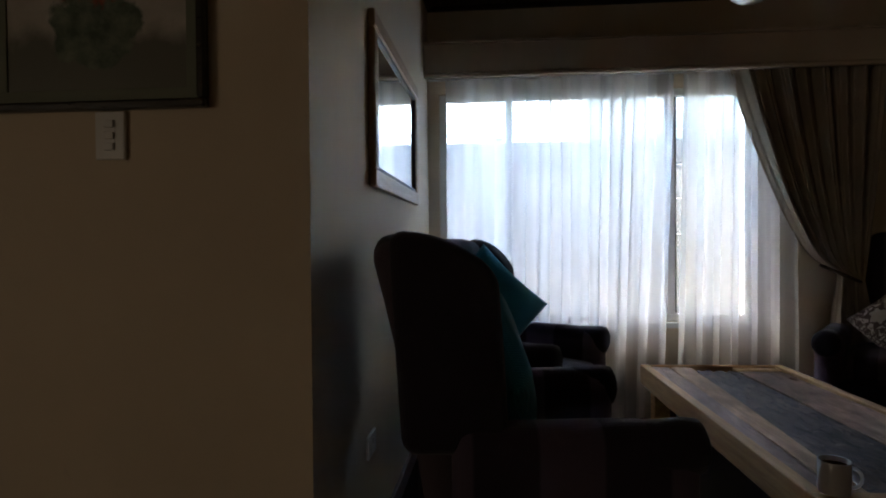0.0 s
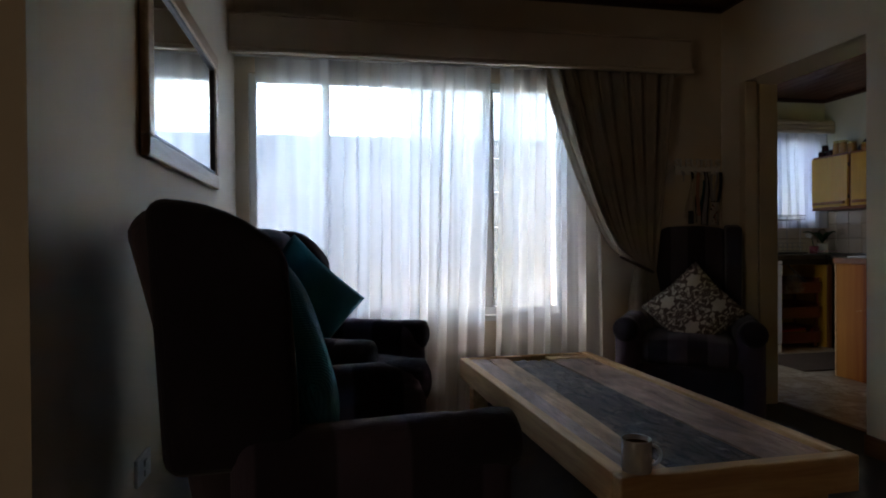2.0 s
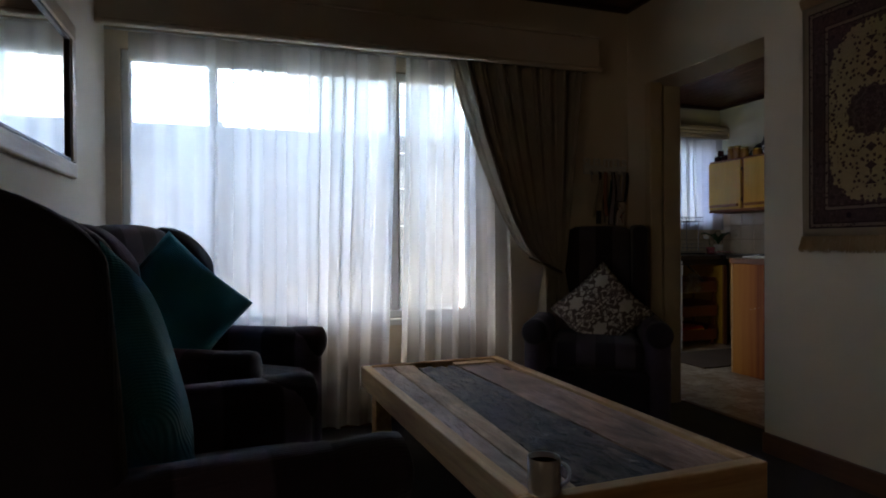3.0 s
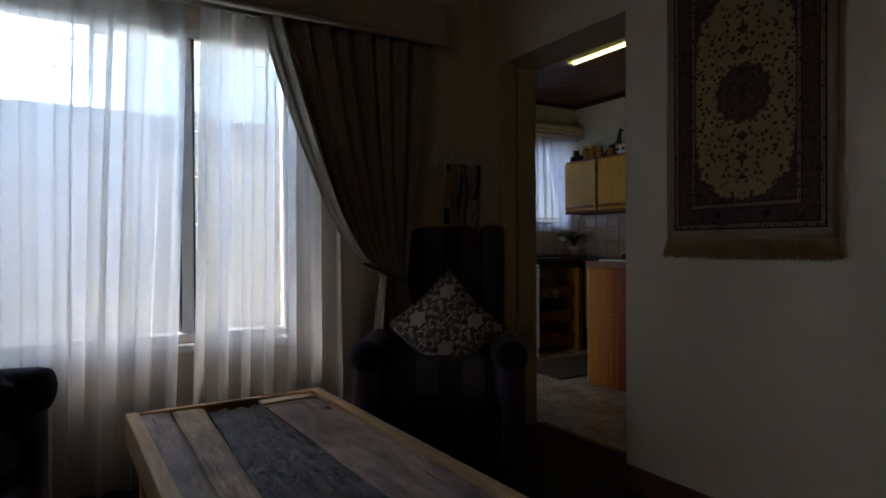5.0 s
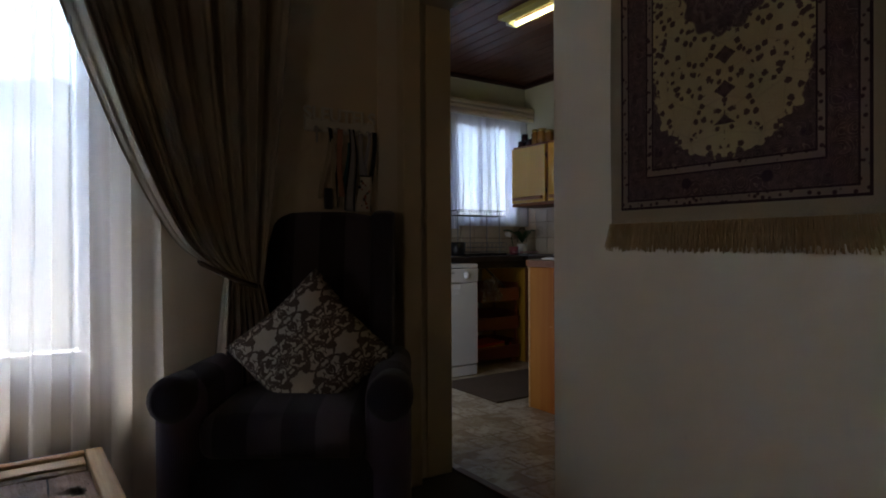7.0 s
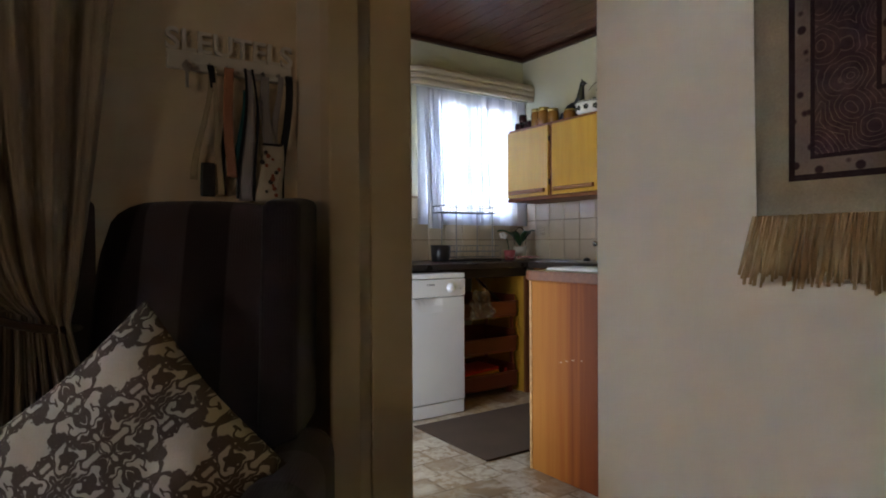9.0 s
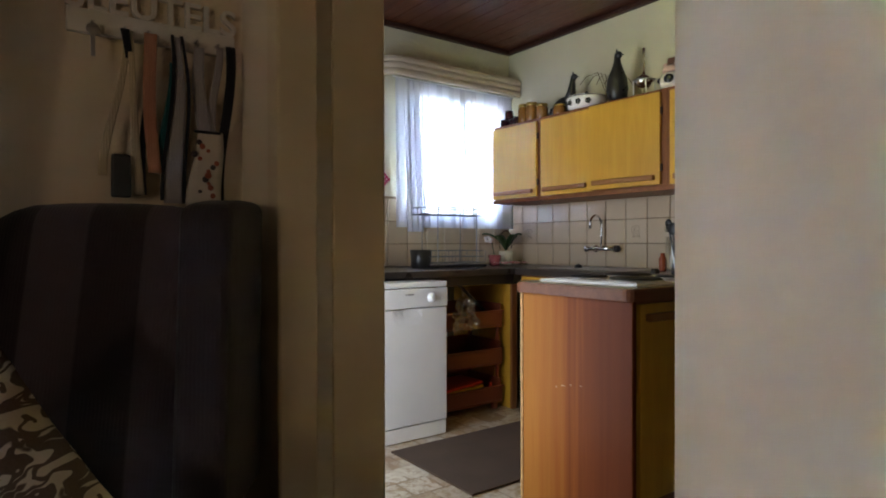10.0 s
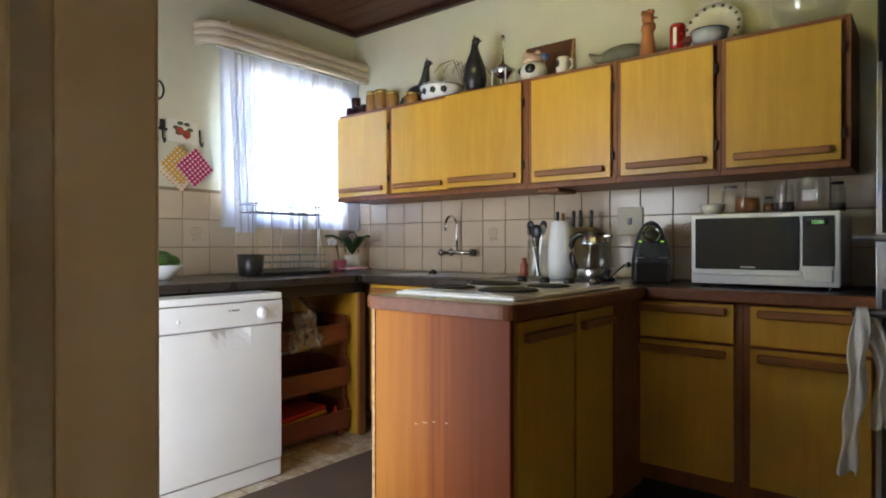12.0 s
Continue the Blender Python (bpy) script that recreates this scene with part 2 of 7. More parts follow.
M_TEAL = ribbed("teal ribbed knit", (0.020, 0.235, 0.335), 0.0075)
M_PINE = wood("raw pine", (0.43, 0.21, 0.070), (0.76, 0.47, 0.20), 0.6, 1.0, 1)
M_PINEX = wood("raw pine across", (0.43, 0.21, 0.070), (0.76, 0.47, 0.20), 0.6, 1.0, 0)
M_LEG = wood("dark turned wood", (0.03, 0.014, 0.008), (0.06, 0.028, 0.014), 0.4, 1.0, 2)
M_YEL = wood("yellow veneer door", (0.65, 0.340, 0.034), (0.75, 0.430, 0.050), 0.38, 0.7, 2, coat=0.22, vary=0.16)
M_CARC = wood("brown cabinet frame", (0.19, 0.062, 0.016), (0.29, 0.105, 0.030), 0.5, 1.0, 2)
M_HAND = wood("brown wooden pull", (0.27, 0.105, 0.024), (0.39, 0.165, 0.044), 0.5, 1.0, 1)
M_TOPLIP = wood("brown worktop edge", (0.16, 0.045, 0.014), (0.25, 0.082, 0.026), 0.5, 1.0, 0)
M_TOP = plain("dark speckled worktop", (0.036, 0.028, 0.023), 0.3, var=0.3, scale=40, bumps=0.02)
M_KICK = plain("black kickboard", (0.02, 0.016, 0.014), 0.5)
M_ENAMEL = plain("white enamel", (0.88, 0.88, 0.89), 0.22, var=0.03, bumps=0.0, coat=0.3)
M_BLACK = plain("black plastic", (0.015, 0.015, 0.017), 0.32, var=0.2, bumps=0.02)
M_CHROME = plain("chrome", (0.75, 0.75, 0.76), 0.12, metal=1.0, var=0.05, bumps=0.0)
M_STEEL = plain("brushed steel", (0.45, 0.45, 0.46), 0.32, metal=1.0, var=0.08, bumps=0.02)


# ---- mesh tools ----
def mesh_ob(name, bm, mat, smooth=False, sharp=None):
    me = bpy.data.meshes.new(name)
    bm.to_mesh(me)
    bm.free()
    me.materials.append(mat)
    if smooth:
        for p in me.polygons:
            p.use_smooth = True
    return new(name, me)


def part(name, bm, mat, parent, label="", smooth=False):
    ob = mesh_ob(name, bm, mat, smooth)
    ob.parent = parent
    if label:
        ob["label"] = label
    return ob


def thing(name, m, label, category, group=""):
    ob = new(name)
    ob.empty_display_size = 0.1
    ob.matrix_world = m
    return tagged(ob, label, category, group)


def structure(name, bm, mat, label, category, smooth=False):
    return tagged(mesh_ob(name, bm, mat, smooth), label, category, kind="structure")


def B():
    return bmesh.new()


def box(bm, x0, y0, z0, x1, y1, z1, bev=0.0, seg=2, m=None):
    """A box between two corners, with rounded edges."""
    g = bmesh.ops.create_cube(bm, size=1.0)
    vs = g["verts"]
    bmesh.ops.scale(bm, verts=vs, vec=(abs(x1 - x0), abs(y1 - y0), abs(z1 - z0)))
    bmesh.ops.translate(bm, verts=vs, vec=((x0 + x1) / 2, (y0 + y1) / 2, (z0 + z1) / 2))
    es = {e for v in vs for e in v.link_edges}
    if bev > 0:
        r = bmesh.ops.bevel(bm, geom=list(es), offset=bev, segments=seg, affect="EDGES", profile=0.5)
        vs = list({v for f in r["faces"] for v in f.verts} | {v for v in vs if v.is_valid})
    if m is not None:
        bmesh.ops.transform(bm, matrix=m, verts=vs)
    return bm


def one(x0, y0, z0, x1, y1, z1, bev=0.0, seg=2, m=None):
    return box(B(), x0, y0, z0, x1, y1, z1, bev, seg, m)


def rbox(sx, sy, sz, bev, cuts=3, fn=None, seg=4):
    """A soft box centred on the origin, cut up so that it can be shaped by fn(co)."""
    bm = B()
    g = bmesh.ops.create_cube(bm, size=1.0)
    bmesh.ops.scale(bm, verts=g["verts"], vec=(sx, sy, sz))
    bmesh.ops.bevel(bm, geom=list(bm.edges), offset=bev, segments=seg, affect="EDGES", profile=0.5)
    if cuts:
        bmesh.ops.subdivide_edges(bm, edges=[e for e in bm.edges if e.calc_length() > bev * 1.6], cuts=cuts, use_grid_fill=True)
    if fn:
        for v in bm.verts:
            v.co = Vector(fn(v.co))
    return bm


def lathe(bm, prof, seg=24, m=None, cap=True):
    """Turns a profile of (radius, height) round z."""
    rings = []
    made = []
    for r, z in prof:
        ring = [bm.verts.new((r * math.cos(2 * math.pi * i / seg), r * math.sin(2 * math.pi * i / seg), z)) for i in range(seg)]
        rings.append(ring)
        made += ring
    for a, b in zip(rings, rings[1:]):
        for i in range(seg):
            bm.faces.new((a[i], a[(i + 1) % seg], b[(i + 1) % seg], b[i]))
    if cap:
        if prof[0][0] > 1e-4:
            bm.faces.new(rings[0][::-1])
        if prof[-1][0] > 1e-4:
            bm.faces.new(rings[-1])
    if m is not None:
        bmesh.ops.transform(bm, matrix=m, verts=made)
    return bm


def turned(prof, seg=24, m=None):
    return lathe(B(), prof, seg, m)


def tube(bm, pts, r, seg=8, closed=False):
    """A round bar along points; r may be a number or a list."""
    pts = [Vector(p) for p in pts]
    n = len(pts)
    rings = []
    for i, p in enumerate(pts):
        if closed:
            d = pts[(i + 1) % n] - pts[i - 1]
        else:
            d = pts[min(i + 1, n - 1)] - pts[max(i - 1, 0)]
        q = d.to_track_quat("Z", "Y")
        rr = r[i] if isinstance(r, (list, tuple)) else r
        rings.append([bm.verts.new(p + q @ Vector((rr * math.cos(2 * math.pi * k / seg), rr * math.sin(2 * math.pi * k / seg), 0))) for k in range(seg)])
    pairs = list(zip(rings, rings[1:])) + ([(rings[-1], rings[0])] if closed else [])
    for a, b in pairs:
        for k in range(seg):
            bm.faces.new((a[k], a[(k + 1) % seg], b[(k + 1) % seg], b[k]))
    if not closed:
        bm.faces.new(rings[0][::-1])
        bm.faces.new(rings[-1])
    return bm


def cloth(nu, nv, fn, thick=0.0):
    """A sheet from fn(u, v), u and v from 0 to 1; thick gives it a second face."""
    bm = B()
    g = [[bm.verts.new(fn(i / nu, j / nv)) for j in range(nv + 1)] for i in range(nu + 1)]
    for i in range(nu):
        for j in range(nv):
            bm.faces.new((g[i][j], g[i + 1][j], g[i + 1][j + 1], g[i][j + 1]))
    if thick:
        bmesh.ops.recalc_face_normals(bm, faces=bm.faces)
        bmesh.ops.solidify(bm, geom=list(bm.faces), thickness=thick)
    return bm


def holed_wall(axis, a0, a1, u0, u1, z0, z1, holes=()):
    """A wall between the planes a0 and a1 of one axis ("x" or "y"), with square holes (u0, u1, z0, z1) through it."""
    us = sorted({u0, u1, *[h[0] for h in holes], *[h[1] for h in holes]})
    zs = sorted({z0, z1, *[h[2] for h in holes], *[h[3] for h in holes]})

    def solid(i, j):
        if not (0 <= i < len(us) - 1 and 0 <= j < len(zs) - 1):
            return False
        um, zm = (us[i] + us[i + 1]) / 2, (zs[j] + zs[j + 1]) / 2
        return not any(h[0] < um < h[1] and h[2] < zm < h[3] for h in holes)
    bm = B()

    def quad(*pts):
        vs = [bm.verts.new((a, u, z) if axis == "x" else (u, a, z)) for a, u, z in pts]
        bm.faces.new(vs)
    for i in range(len(us) - 1):
        for j in range(len(zs) - 1):
            if not solid(i, j):
                continue
            p, q, r, s = us[i], us[i + 1], zs[j], zs[j + 1]
            quad((a0, p, r), (a0, q, r), (a0, q, s), (a0, p, s))
            quad((a1, p, r), (a1, p, s), (a1, q, s), (a1, q, r))
            for di, dj, e in ((-1, 0, ((a0, p, r), (a0, p, s), (a1, p, s), (a1, p, r))), (1, 0, ((a0, q, r), (a1, q, r), (a1, q, s), (a0, q, s))),
                              (0, -1, ((a0, p, r), (a1, p, r), (a1, q, r), (a0, q, r))), (0, 1, ((a0, p, s), (a0, q, s), (a1, q, s), (a1, p, s)))):
                if not solid(i + di, j + dj):
                    quad(*e)
    bmesh.ops.remove_doubles(bm, verts=bm.verts, dist=1e-5)
    bmesh.ops.recalc_face_normals(bm, faces=bm.faces)
    return bm


def text_mesh(body, size, depth, m, bold=0.0):
    """Raised letters of the built-in font, as a bmesh."""
    cu = bpy.data.curves.new("letters", "FONT")
    cu.body, cu.size, cu.extrude, cu.align_x, cu.offset = body, size, depth, "CENTER", bold
    ob = bpy.data.objects.new("letters", cu)
    me = bpy.data.meshes.new_from_object(ob)
    bm = B()
    bm.from_mesh(me)
    bpy.data.objects.remove(ob)
    bmesh.ops.transform(bm, matrix=m, verts=bm.verts)
    return bm


# ---- large structure ----
YS, XF, XB = -2.6, -3.2, 5.62
structure("wall_window", holed_wall("y", YW, YW + 0.24, XW - 0.24, XK, 0, HL + 0.1, [(WX0, WX1, WZ0, WZ1)]), M_WALL, "cream plastered wall with a wide window", "wall")
structure("wall_west", holed_wall("x", XW - 0.24, XW, YP, YW, 0, HL + 0.1), M_WALL, "cream plastered wall with a framed mirror", "wall")
structure("wall_painting", holed_wall("y", YP, YP + 0.24, XF, XW - 0.24, 0, HL + 0.1), M_WALL, "cream plastered wall with a framed painting", "wall")
structure("wall_east", holed_wall("x", XE, XK, YS, YW, 0, HL + 0.1, [(D0, D1, -0.1, DH)]), M_WALL, "cream plastered wall with a doorway to the kitchen", "wall")
structure("wall_south", holed_wall("y", YS - 0.24, YS, XF, XK, 0, HL + 0.1), M_WALL, "plain cream wall", "wall")
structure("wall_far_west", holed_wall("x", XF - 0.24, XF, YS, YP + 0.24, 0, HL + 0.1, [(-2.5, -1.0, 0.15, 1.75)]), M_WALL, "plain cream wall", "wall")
structure("floor", one(XF, YS, -0.12, 2.905, YW, 0.0), M_CARPET, "dark brown living room carpet", "floor")
KS = 1.2
structure("wall_kitchen_window", holed_wall("y", KY, KY + 0.24, XK - 0.2, KX + 0.24, 0, HK + 0.1, [(KWX0, KWX1, KWZ0, KWZ1)]), M_KWALL, "pale yellow kitchen wall with a window", "wall")
structure("wall_kitchen_east", holed_wall("x", KX, KX + 0.24, KS, KY, 0, HK + 0.1), M_KWALL, "pale yellow kitchen wall behind the cabinets", "wall")
structure("wall_kitchen_south", holed_wall("y", KS - 0.24, KS, XK, KX + 0.24, 0, HK + 0.1), M_KWALL, "plain kitchen wall", "wall")
structure("wall_kitchen_west", holed_wall("x", XK - 0.2, XK, YW + 0.24, KY, 0, HK + 0.1, [(4.34, 5.16, -0.1, 2.03)]), M_KWALL, "plain kitchen wall", "wall")


def plank_ceiling(x0, x1, y0, y1, z, w, along):
    bm = B()
    lo, hi = (y0, y1) if along == "x" else (x0, x1)
    n = int(round((hi - lo) / w))
    w = (hi - lo) / n
    for i in range(n):
        a, b = lo + i * w + 0.001, lo + (i + 1) * w - 0.001
        if along == "x":
            box(bm, x0, a, z, x1, b, z + 0.02, 0.0025, 1)
        else:
            box(bm, a, y0, z, b, y1, z + 0.02, 0.0025, 1)
    box(bm, x0, y0, z + 0.016, x1, y1, z + 0.1)
    return bm


structure("ceiling", plank_ceiling(XF, XE, YS, YW, HL, 0.11, "y"), M_CEIL, "dark red-brown boarded living room ceiling", "ceiling")
structure("ceiling_kitchen", plank_ceiling(XK, KX, KS, KY, HK, 0.11, "y"), M_CEIL, "dark red-brown boarded kitchen ceiling", "ceiling")
for nm, c in (("cornice_1", (XW, YW - 0.03, HL - 0.03, XE, YW, HL)), ("cornice_2", (XE - 0.03, YS, HL - 0.03, XE, YW - 0.03, HL)),
              ("cornice_3", (XW, YP, HL - 0.03, XW + 0.03, YW - 0.03, HL)), ("cornice_4", (XK, KY - 0.035, HK - 0.035, KX, KY, HK)),
              ("cornice_5", (KX - 0.035, KS, HK - 0.035, KX, KY - 0.035, HK))):
    structure(nm, one(*c, 0.006), M_CORNICE, "dark wooden ceiling moulding", "trim")
for nm, c in (("baseboard_1", (XW, YP, 0, XW + 0.018, YW, 0.085)), ("baseboard_2", (XE - 0.018, YS, 0, XE, D0, 0.10)),
              ("baseboard_3", (XW + 0.018, YW - 0.018, 0, XE, YW, 0.085)), ("baseboard_4", (XF, YP - 0.018, 0, XW, YP, 0.085))):
    structure(nm, one(*c, 0.006), M_SKIRT, "brown stained wooden skirting board", "trim")
# lining of the doorway
structure("door_lining_1", one(XE - 0.012, D1 - 0.061, 0, XE + 0.072, D1 - 0.001, DH - 0.0005, 0.006), M_TRIM, "cream painted door lining", "trim")
structure("door_lining_2", one(XE + 0.13, D1 - 0.006, 0, XK + 0.003, D1 - 0.001, DH - 0.0005, 0.005), M_TRIM, "cream painted door lining", "trim")


# kitchen lino
def lino_mat():
    m, nt, b = node_mat("patterned cream and brown lino")
    v = coords(nt)
    br = nt.nodes.new("ShaderNodeTexBrick")
    br.inputs["Scale"].default_value = 1.0
    br.offset, br.squash = 0.5, 1.0
    br.inputs["Brick Width"].default_value = 0.155
    br.inputs["Row Height"].default_value = 0.155
    br.inputs["Mortar Size"].default_value = 0.006
    br.inputs["Color1"].default_value = (0.64, 0.60, 0.52, 1)
    br.inputs["Color2"].default_value = (0.26, 0.17, 0.09, 1)
    br.inputs["Mortar"].default_value = (0.18, 0.115, 0.06, 1)
    link(nt, v, br.inputs["Vector"])
    n = noise_tex(nt, v, 26, 5, 0.65, 0.5)
    n2 = noise_tex(nt, v, 7, 4, 0.6, 1.0)
    c1 = mixc(nt, ramp(nt, n, [(0.42, (0, 0, 0)), (0.62, (1, 1, 1))]), br.outputs["Color"], (0.30, 0.20, 0.105))
    c2 = mixc(nt, ramp(nt, n2, [(0.5, (0, 0, 0)), (0.66, (0.75, 0.75, 0.75))]), c1, (0.62, 0.58, 0.50))
    link(nt, c2, b.inputs["Base Color"])
    b.inputs["Roughness"].default_value = 0.33
    bump(nt, b, br.outputs["Fac"], -0.12, 0.002)
    return m


M_LINO = lino_mat()
structure("floor_kitchen", one(2.905, KS, -0.12, KX, KY, 0.0), M_LINO, "patterned cream and brown kitchen lino", "floor")
structure("threshold", one(2.885, D0, 0.0005, 2.925, D1, 0.008, 0.003), M_SKIRT, "wooden threshold strip", "trim")


# ---- living room ----
def window(name, x0, x1, z0, z1, y, mull, transom=None, bars=(), label=""):
    """Steel window: frame, mullions, sill, panes and thin bars."""
    w = structure(name, B(), M_WHITE, label, "window")
    bm = B()
    f = 0.045
    for c in ((x0, z0, x0 + f, z1), (x1 - f, z0, x1, z1), (x0 + f, z0, x1 - f, z0 + f), (x0 + f, z1 - f, x1 - f, z1)):
        box(bm, c[0], y + 0.02, c[1], c[2], y + 0.075, c[3], 0.005, 1)
    part("window_frame", bm, M_WHITE, w)
    xs = [x0 + f, *mull, x1 - f]
    for mx in mull:
        part("mullion", one(mx - 0.024, y + 0.025, z0 + f, mx + 0.024, y + 0.07, z1 - f, 0.005, 1), M_WHITE, w)
    for mx in mull[1:]:
        for sx in (-1, 1):
            part("seal", one(mx + sx * 0.029 - 0.004, y + 0.03, z0 + f + 0.004, mx + sx * 0.029 + 0.004, y + 0.064, z1 - f - 0.004), M_KICK, w, "dark opening joint beside the mullion")
    for a, b in zip(xs, xs[1:]):
        if transom:
            part("transom", one(a + 0.024, y + 0.03, transom - 0.018, b - 0.024, y + 0.065, transom + 0.018, 0.004, 1), M_WHITE, w)
        p = part("pane", one(a + 0.006, y + 0.046, z0 + f, b - 0.006, y + 0.050, z1 - f), M_PANE, w)
        p.visible_shadow = False
    for bz in bars:
        part("burglar_bar", tube(B(), [(x0 + f, y + 0.095, bz), (x1 - f, y + 0.095, bz)], 0.0035, 6), M_WHITE, w)
    part("window_sill", one(x0 - 0.02, y - 0.03, z0 - 0.035, x1 + 0.02, y + 0.20, z0, 0.006), M_WHITE, w, "white painted window sill")
    return w


window("window_1", WX0, WX1, WZ0, WZ1, YW, [0.068, 1.045], None, [1.13, 1.35, 1.56, 1.776, 1.90], "wide white steel window with thin burglar bars")


# unseen window added round the west fill lamp, closed by an opaque board
w3 = structure("assumed_window_3", B(), M_WHITE, "assumed white window frame around the unseen fill lamp", "window")
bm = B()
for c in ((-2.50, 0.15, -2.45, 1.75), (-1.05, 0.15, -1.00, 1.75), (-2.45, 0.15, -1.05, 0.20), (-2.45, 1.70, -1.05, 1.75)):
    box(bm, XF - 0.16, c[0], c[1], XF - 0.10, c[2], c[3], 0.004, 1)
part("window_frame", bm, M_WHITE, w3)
part("closing_board", one(XF - 0.23, -2.4995, 0.1505, XF - 0.20, -1.0005, 1.7495), plain("opaque white board closing the assumed window", (0.7, 0.7, 0.68), 0.8), w3, "opaque white board closing the assumed window")


def folds(u, n, a, seed):
    return a * (math.sin(2 * math.pi * n * u + seed) + 0.45 * math.sin(2 * math.pi * n * 2.37 * u + 1.7 * seed) + 0.3 * math.sin(2 * math.pi * n * 0.53 * u + 2.9 * seed))


def sheer(x0, x1, xb0, xb1, z0, z1, y, n, seed, amp=0.027, gather=1.0):
    def f(u, v):
        k = 1 - v
        w = (x1 - x0) * v + (xb1 - xb0) * k
        x = x0 * v + xb0 * k + w * u
        # each pleat doubles back over itself by its own amount
        th = 2 * math.pi * n * u ** gather + 0.9 * math.sin(5.3 * u * n / 6 + seed) + 0.35 * math.sin(2.2 * v + seed + 7 * u)
        j = 0.5 + 0.5 * math.sin(1.7 * th / 6.28 + 2.1 * seed + 0.5 * v)
        over = (0.35 + 0.75 * j) * w / n / (2 * math.pi) * min(1, u * 9, (1 - u) * 9)
        s = amp * (0.5 + 0.5 * j) * (0.6 + 0.5 * k)
        return (x + over * math.sin(2 * th) + 0.004 * math.sin(3 * v + 13 * u), y + s * math.sin(th), z0 + (z1 - z0) * v)
    return cloth(n * 22, 24, f)


net = thing("net_curtain", pose(0, 0, 0), "white translucent net curtain hanging over the living room window", "curtain")
part("left_panel", sheer(-0.318, 1.033, -0.318, 0.965, 0.03, 2.07, YW - 0.085, 9, 1.3, 0.036, 1.3), M_SHEER, net, smooth=True)
part("right_panel", sheer(1.085, 1.71, 1.03, 1.73, 0.03, 2.07, YW - 0.085, 6, 4.1, 0.036), M_SHEER, net, smooth=True)
part("curtain_wire", tube(B(), [(-0.42, YW - 0.085, 2.075), (2.2, YW - 0.085, 2.075)], 0.006, 6), M_WHITE, net)


def drape_fn(u, v):
    """Right-hand curtain, gathered by a tie at 0.86 m."""
    zt, zk = 2.09, 0.86
    z = 0.03 + (zt - 0.03) * v
    if z > zk:
        s = (z - zk) / (zt - zk)
        left = 1.925 - 0.59 * (s ** 0.62)
        right = 2.06 + 0.14 * s ** 0.8
        amp = 0.018 + 0.016 * s
    else:
        s = (zk - z) / zk
        left = 1.925 - 0.05 * min(1, s * 1.6)
        right = 2.06 + 0.09 * min(1, s * 2)
        amp = 0.018 + 0.014 * min(1, s * 2)
    pinch = math.exp(-((z - zk) / 0.10) ** 2)
    zz = z + 0.045 * (1 - u) * pinch
    x = left + (right - left) * u
    return (x, YW - 0.135 - 0.01 * pinch + folds(u, 8, amp * (1 - 0.55 * pinch), 0.7), zz)


drape = thing("curtain", pose(0, 0, 0), "beige cloth curtain tied back beside the window", "curtain")
part("cloth", cloth(150, 60, drape_fn, 0.003), M_DRAPE, drape, smooth=True)
M_TIE = fabric("brown cord", (0.10, 0.065, 0.04), weave=500)
tie = [(1.848 + 0.20 * k / 14, YW - 0.135 - 0.062 * math.sin(math.pi * k / 14), 0.932 - 0.088 * k / 14 - 0.012 * math.sin(math.pi * k / 14)) for k in range(15)]
part("tieback", tube(B(), [(1.848, YW - 0.10, 0.94), *tie, (2.09, YW - 0.02, 0.835)], 0.009, 8), M_TIE, drape, "twisted cloth tieback", smooth=True)

pel = thing("pelmet", pose(0, 0, 0), "cream wooden curtain pelmet with a moulded lip", "pelmet")
bm = B()
box(bm, XW + 0.004, YW - 0.235, 2.075, 2.25, YW - 0.21, 2.245, 0.006)
part("front_board", bm, M_PELMET, pel)
part("end_board", one(2.226, YW - 0.209, 2.075, 2.25, YW, 2.245, 0.004), M_PELMET, pel)
part("top_board", one(XW + 0.004, YW - 0.24, 2.246, 2.256, YW, 2.262, 0.004), M_PELMET, pel)
part("moulding", one(XW + 0.004, YW - 0.252, 2.045, 2.262, YW - 0.212, 2.074, 0.012, 3), M_PELMET, pel)


# mirror on the west wall
def mirror_mat():
    m, nt, b = node_mat("mirror glass")
    b.inputs["Base Color"].default_value = (0.85, 0.87, 0.87, 1)
    b.inputs["Metallic"].default_value = 1.0
    b.inputs["Roughness"].default_value = 0.01
    return m


M_GILT = wood("pale gilded wood", (0.42, 0.27, 0.14), (0.58, 0.40, 0.23), 0.4, 1.0, 1)
mir = thing("mirror", pose(XW, 2.545, 1.58), "wall mirror in a pale wooden frame with a dark inner bead", "mirror")
HY, HZ, FW = 0.545, 0.30, 0.062


def frame_bars(hy, hz, w, x0, x1, bev):
    out = []
    for c in ((-hy, -hz, hy, -hz + w), (-hy, hz - w, hy, hz), (-hy, -hz + w, -hy + w, hz - w), (hy - w, -hz + w, hy, hz - w)):
        out.append(one(x0, c[0], c[1], x1, c[2], c[3], bev, 2))
    return out


for b_ in frame_bars(HY, HZ, FW, 0.002, 0.028, 0.008):
    part("frame_bar", b_, M_GILT, mir)
for b_ in frame_bars(HY - FW, HZ - FW, 0.014, 0.006, 0.022, 0.004):
    part("bead", b_, M_LEG, mir, "dark inner bead")
part("glass", one(0.004, -HY + FW + 0.004, -HZ + FW + 0.004, 0.012, HY - FW - 0.004, HZ - FW - 0.004), mirror_mat(), mir)


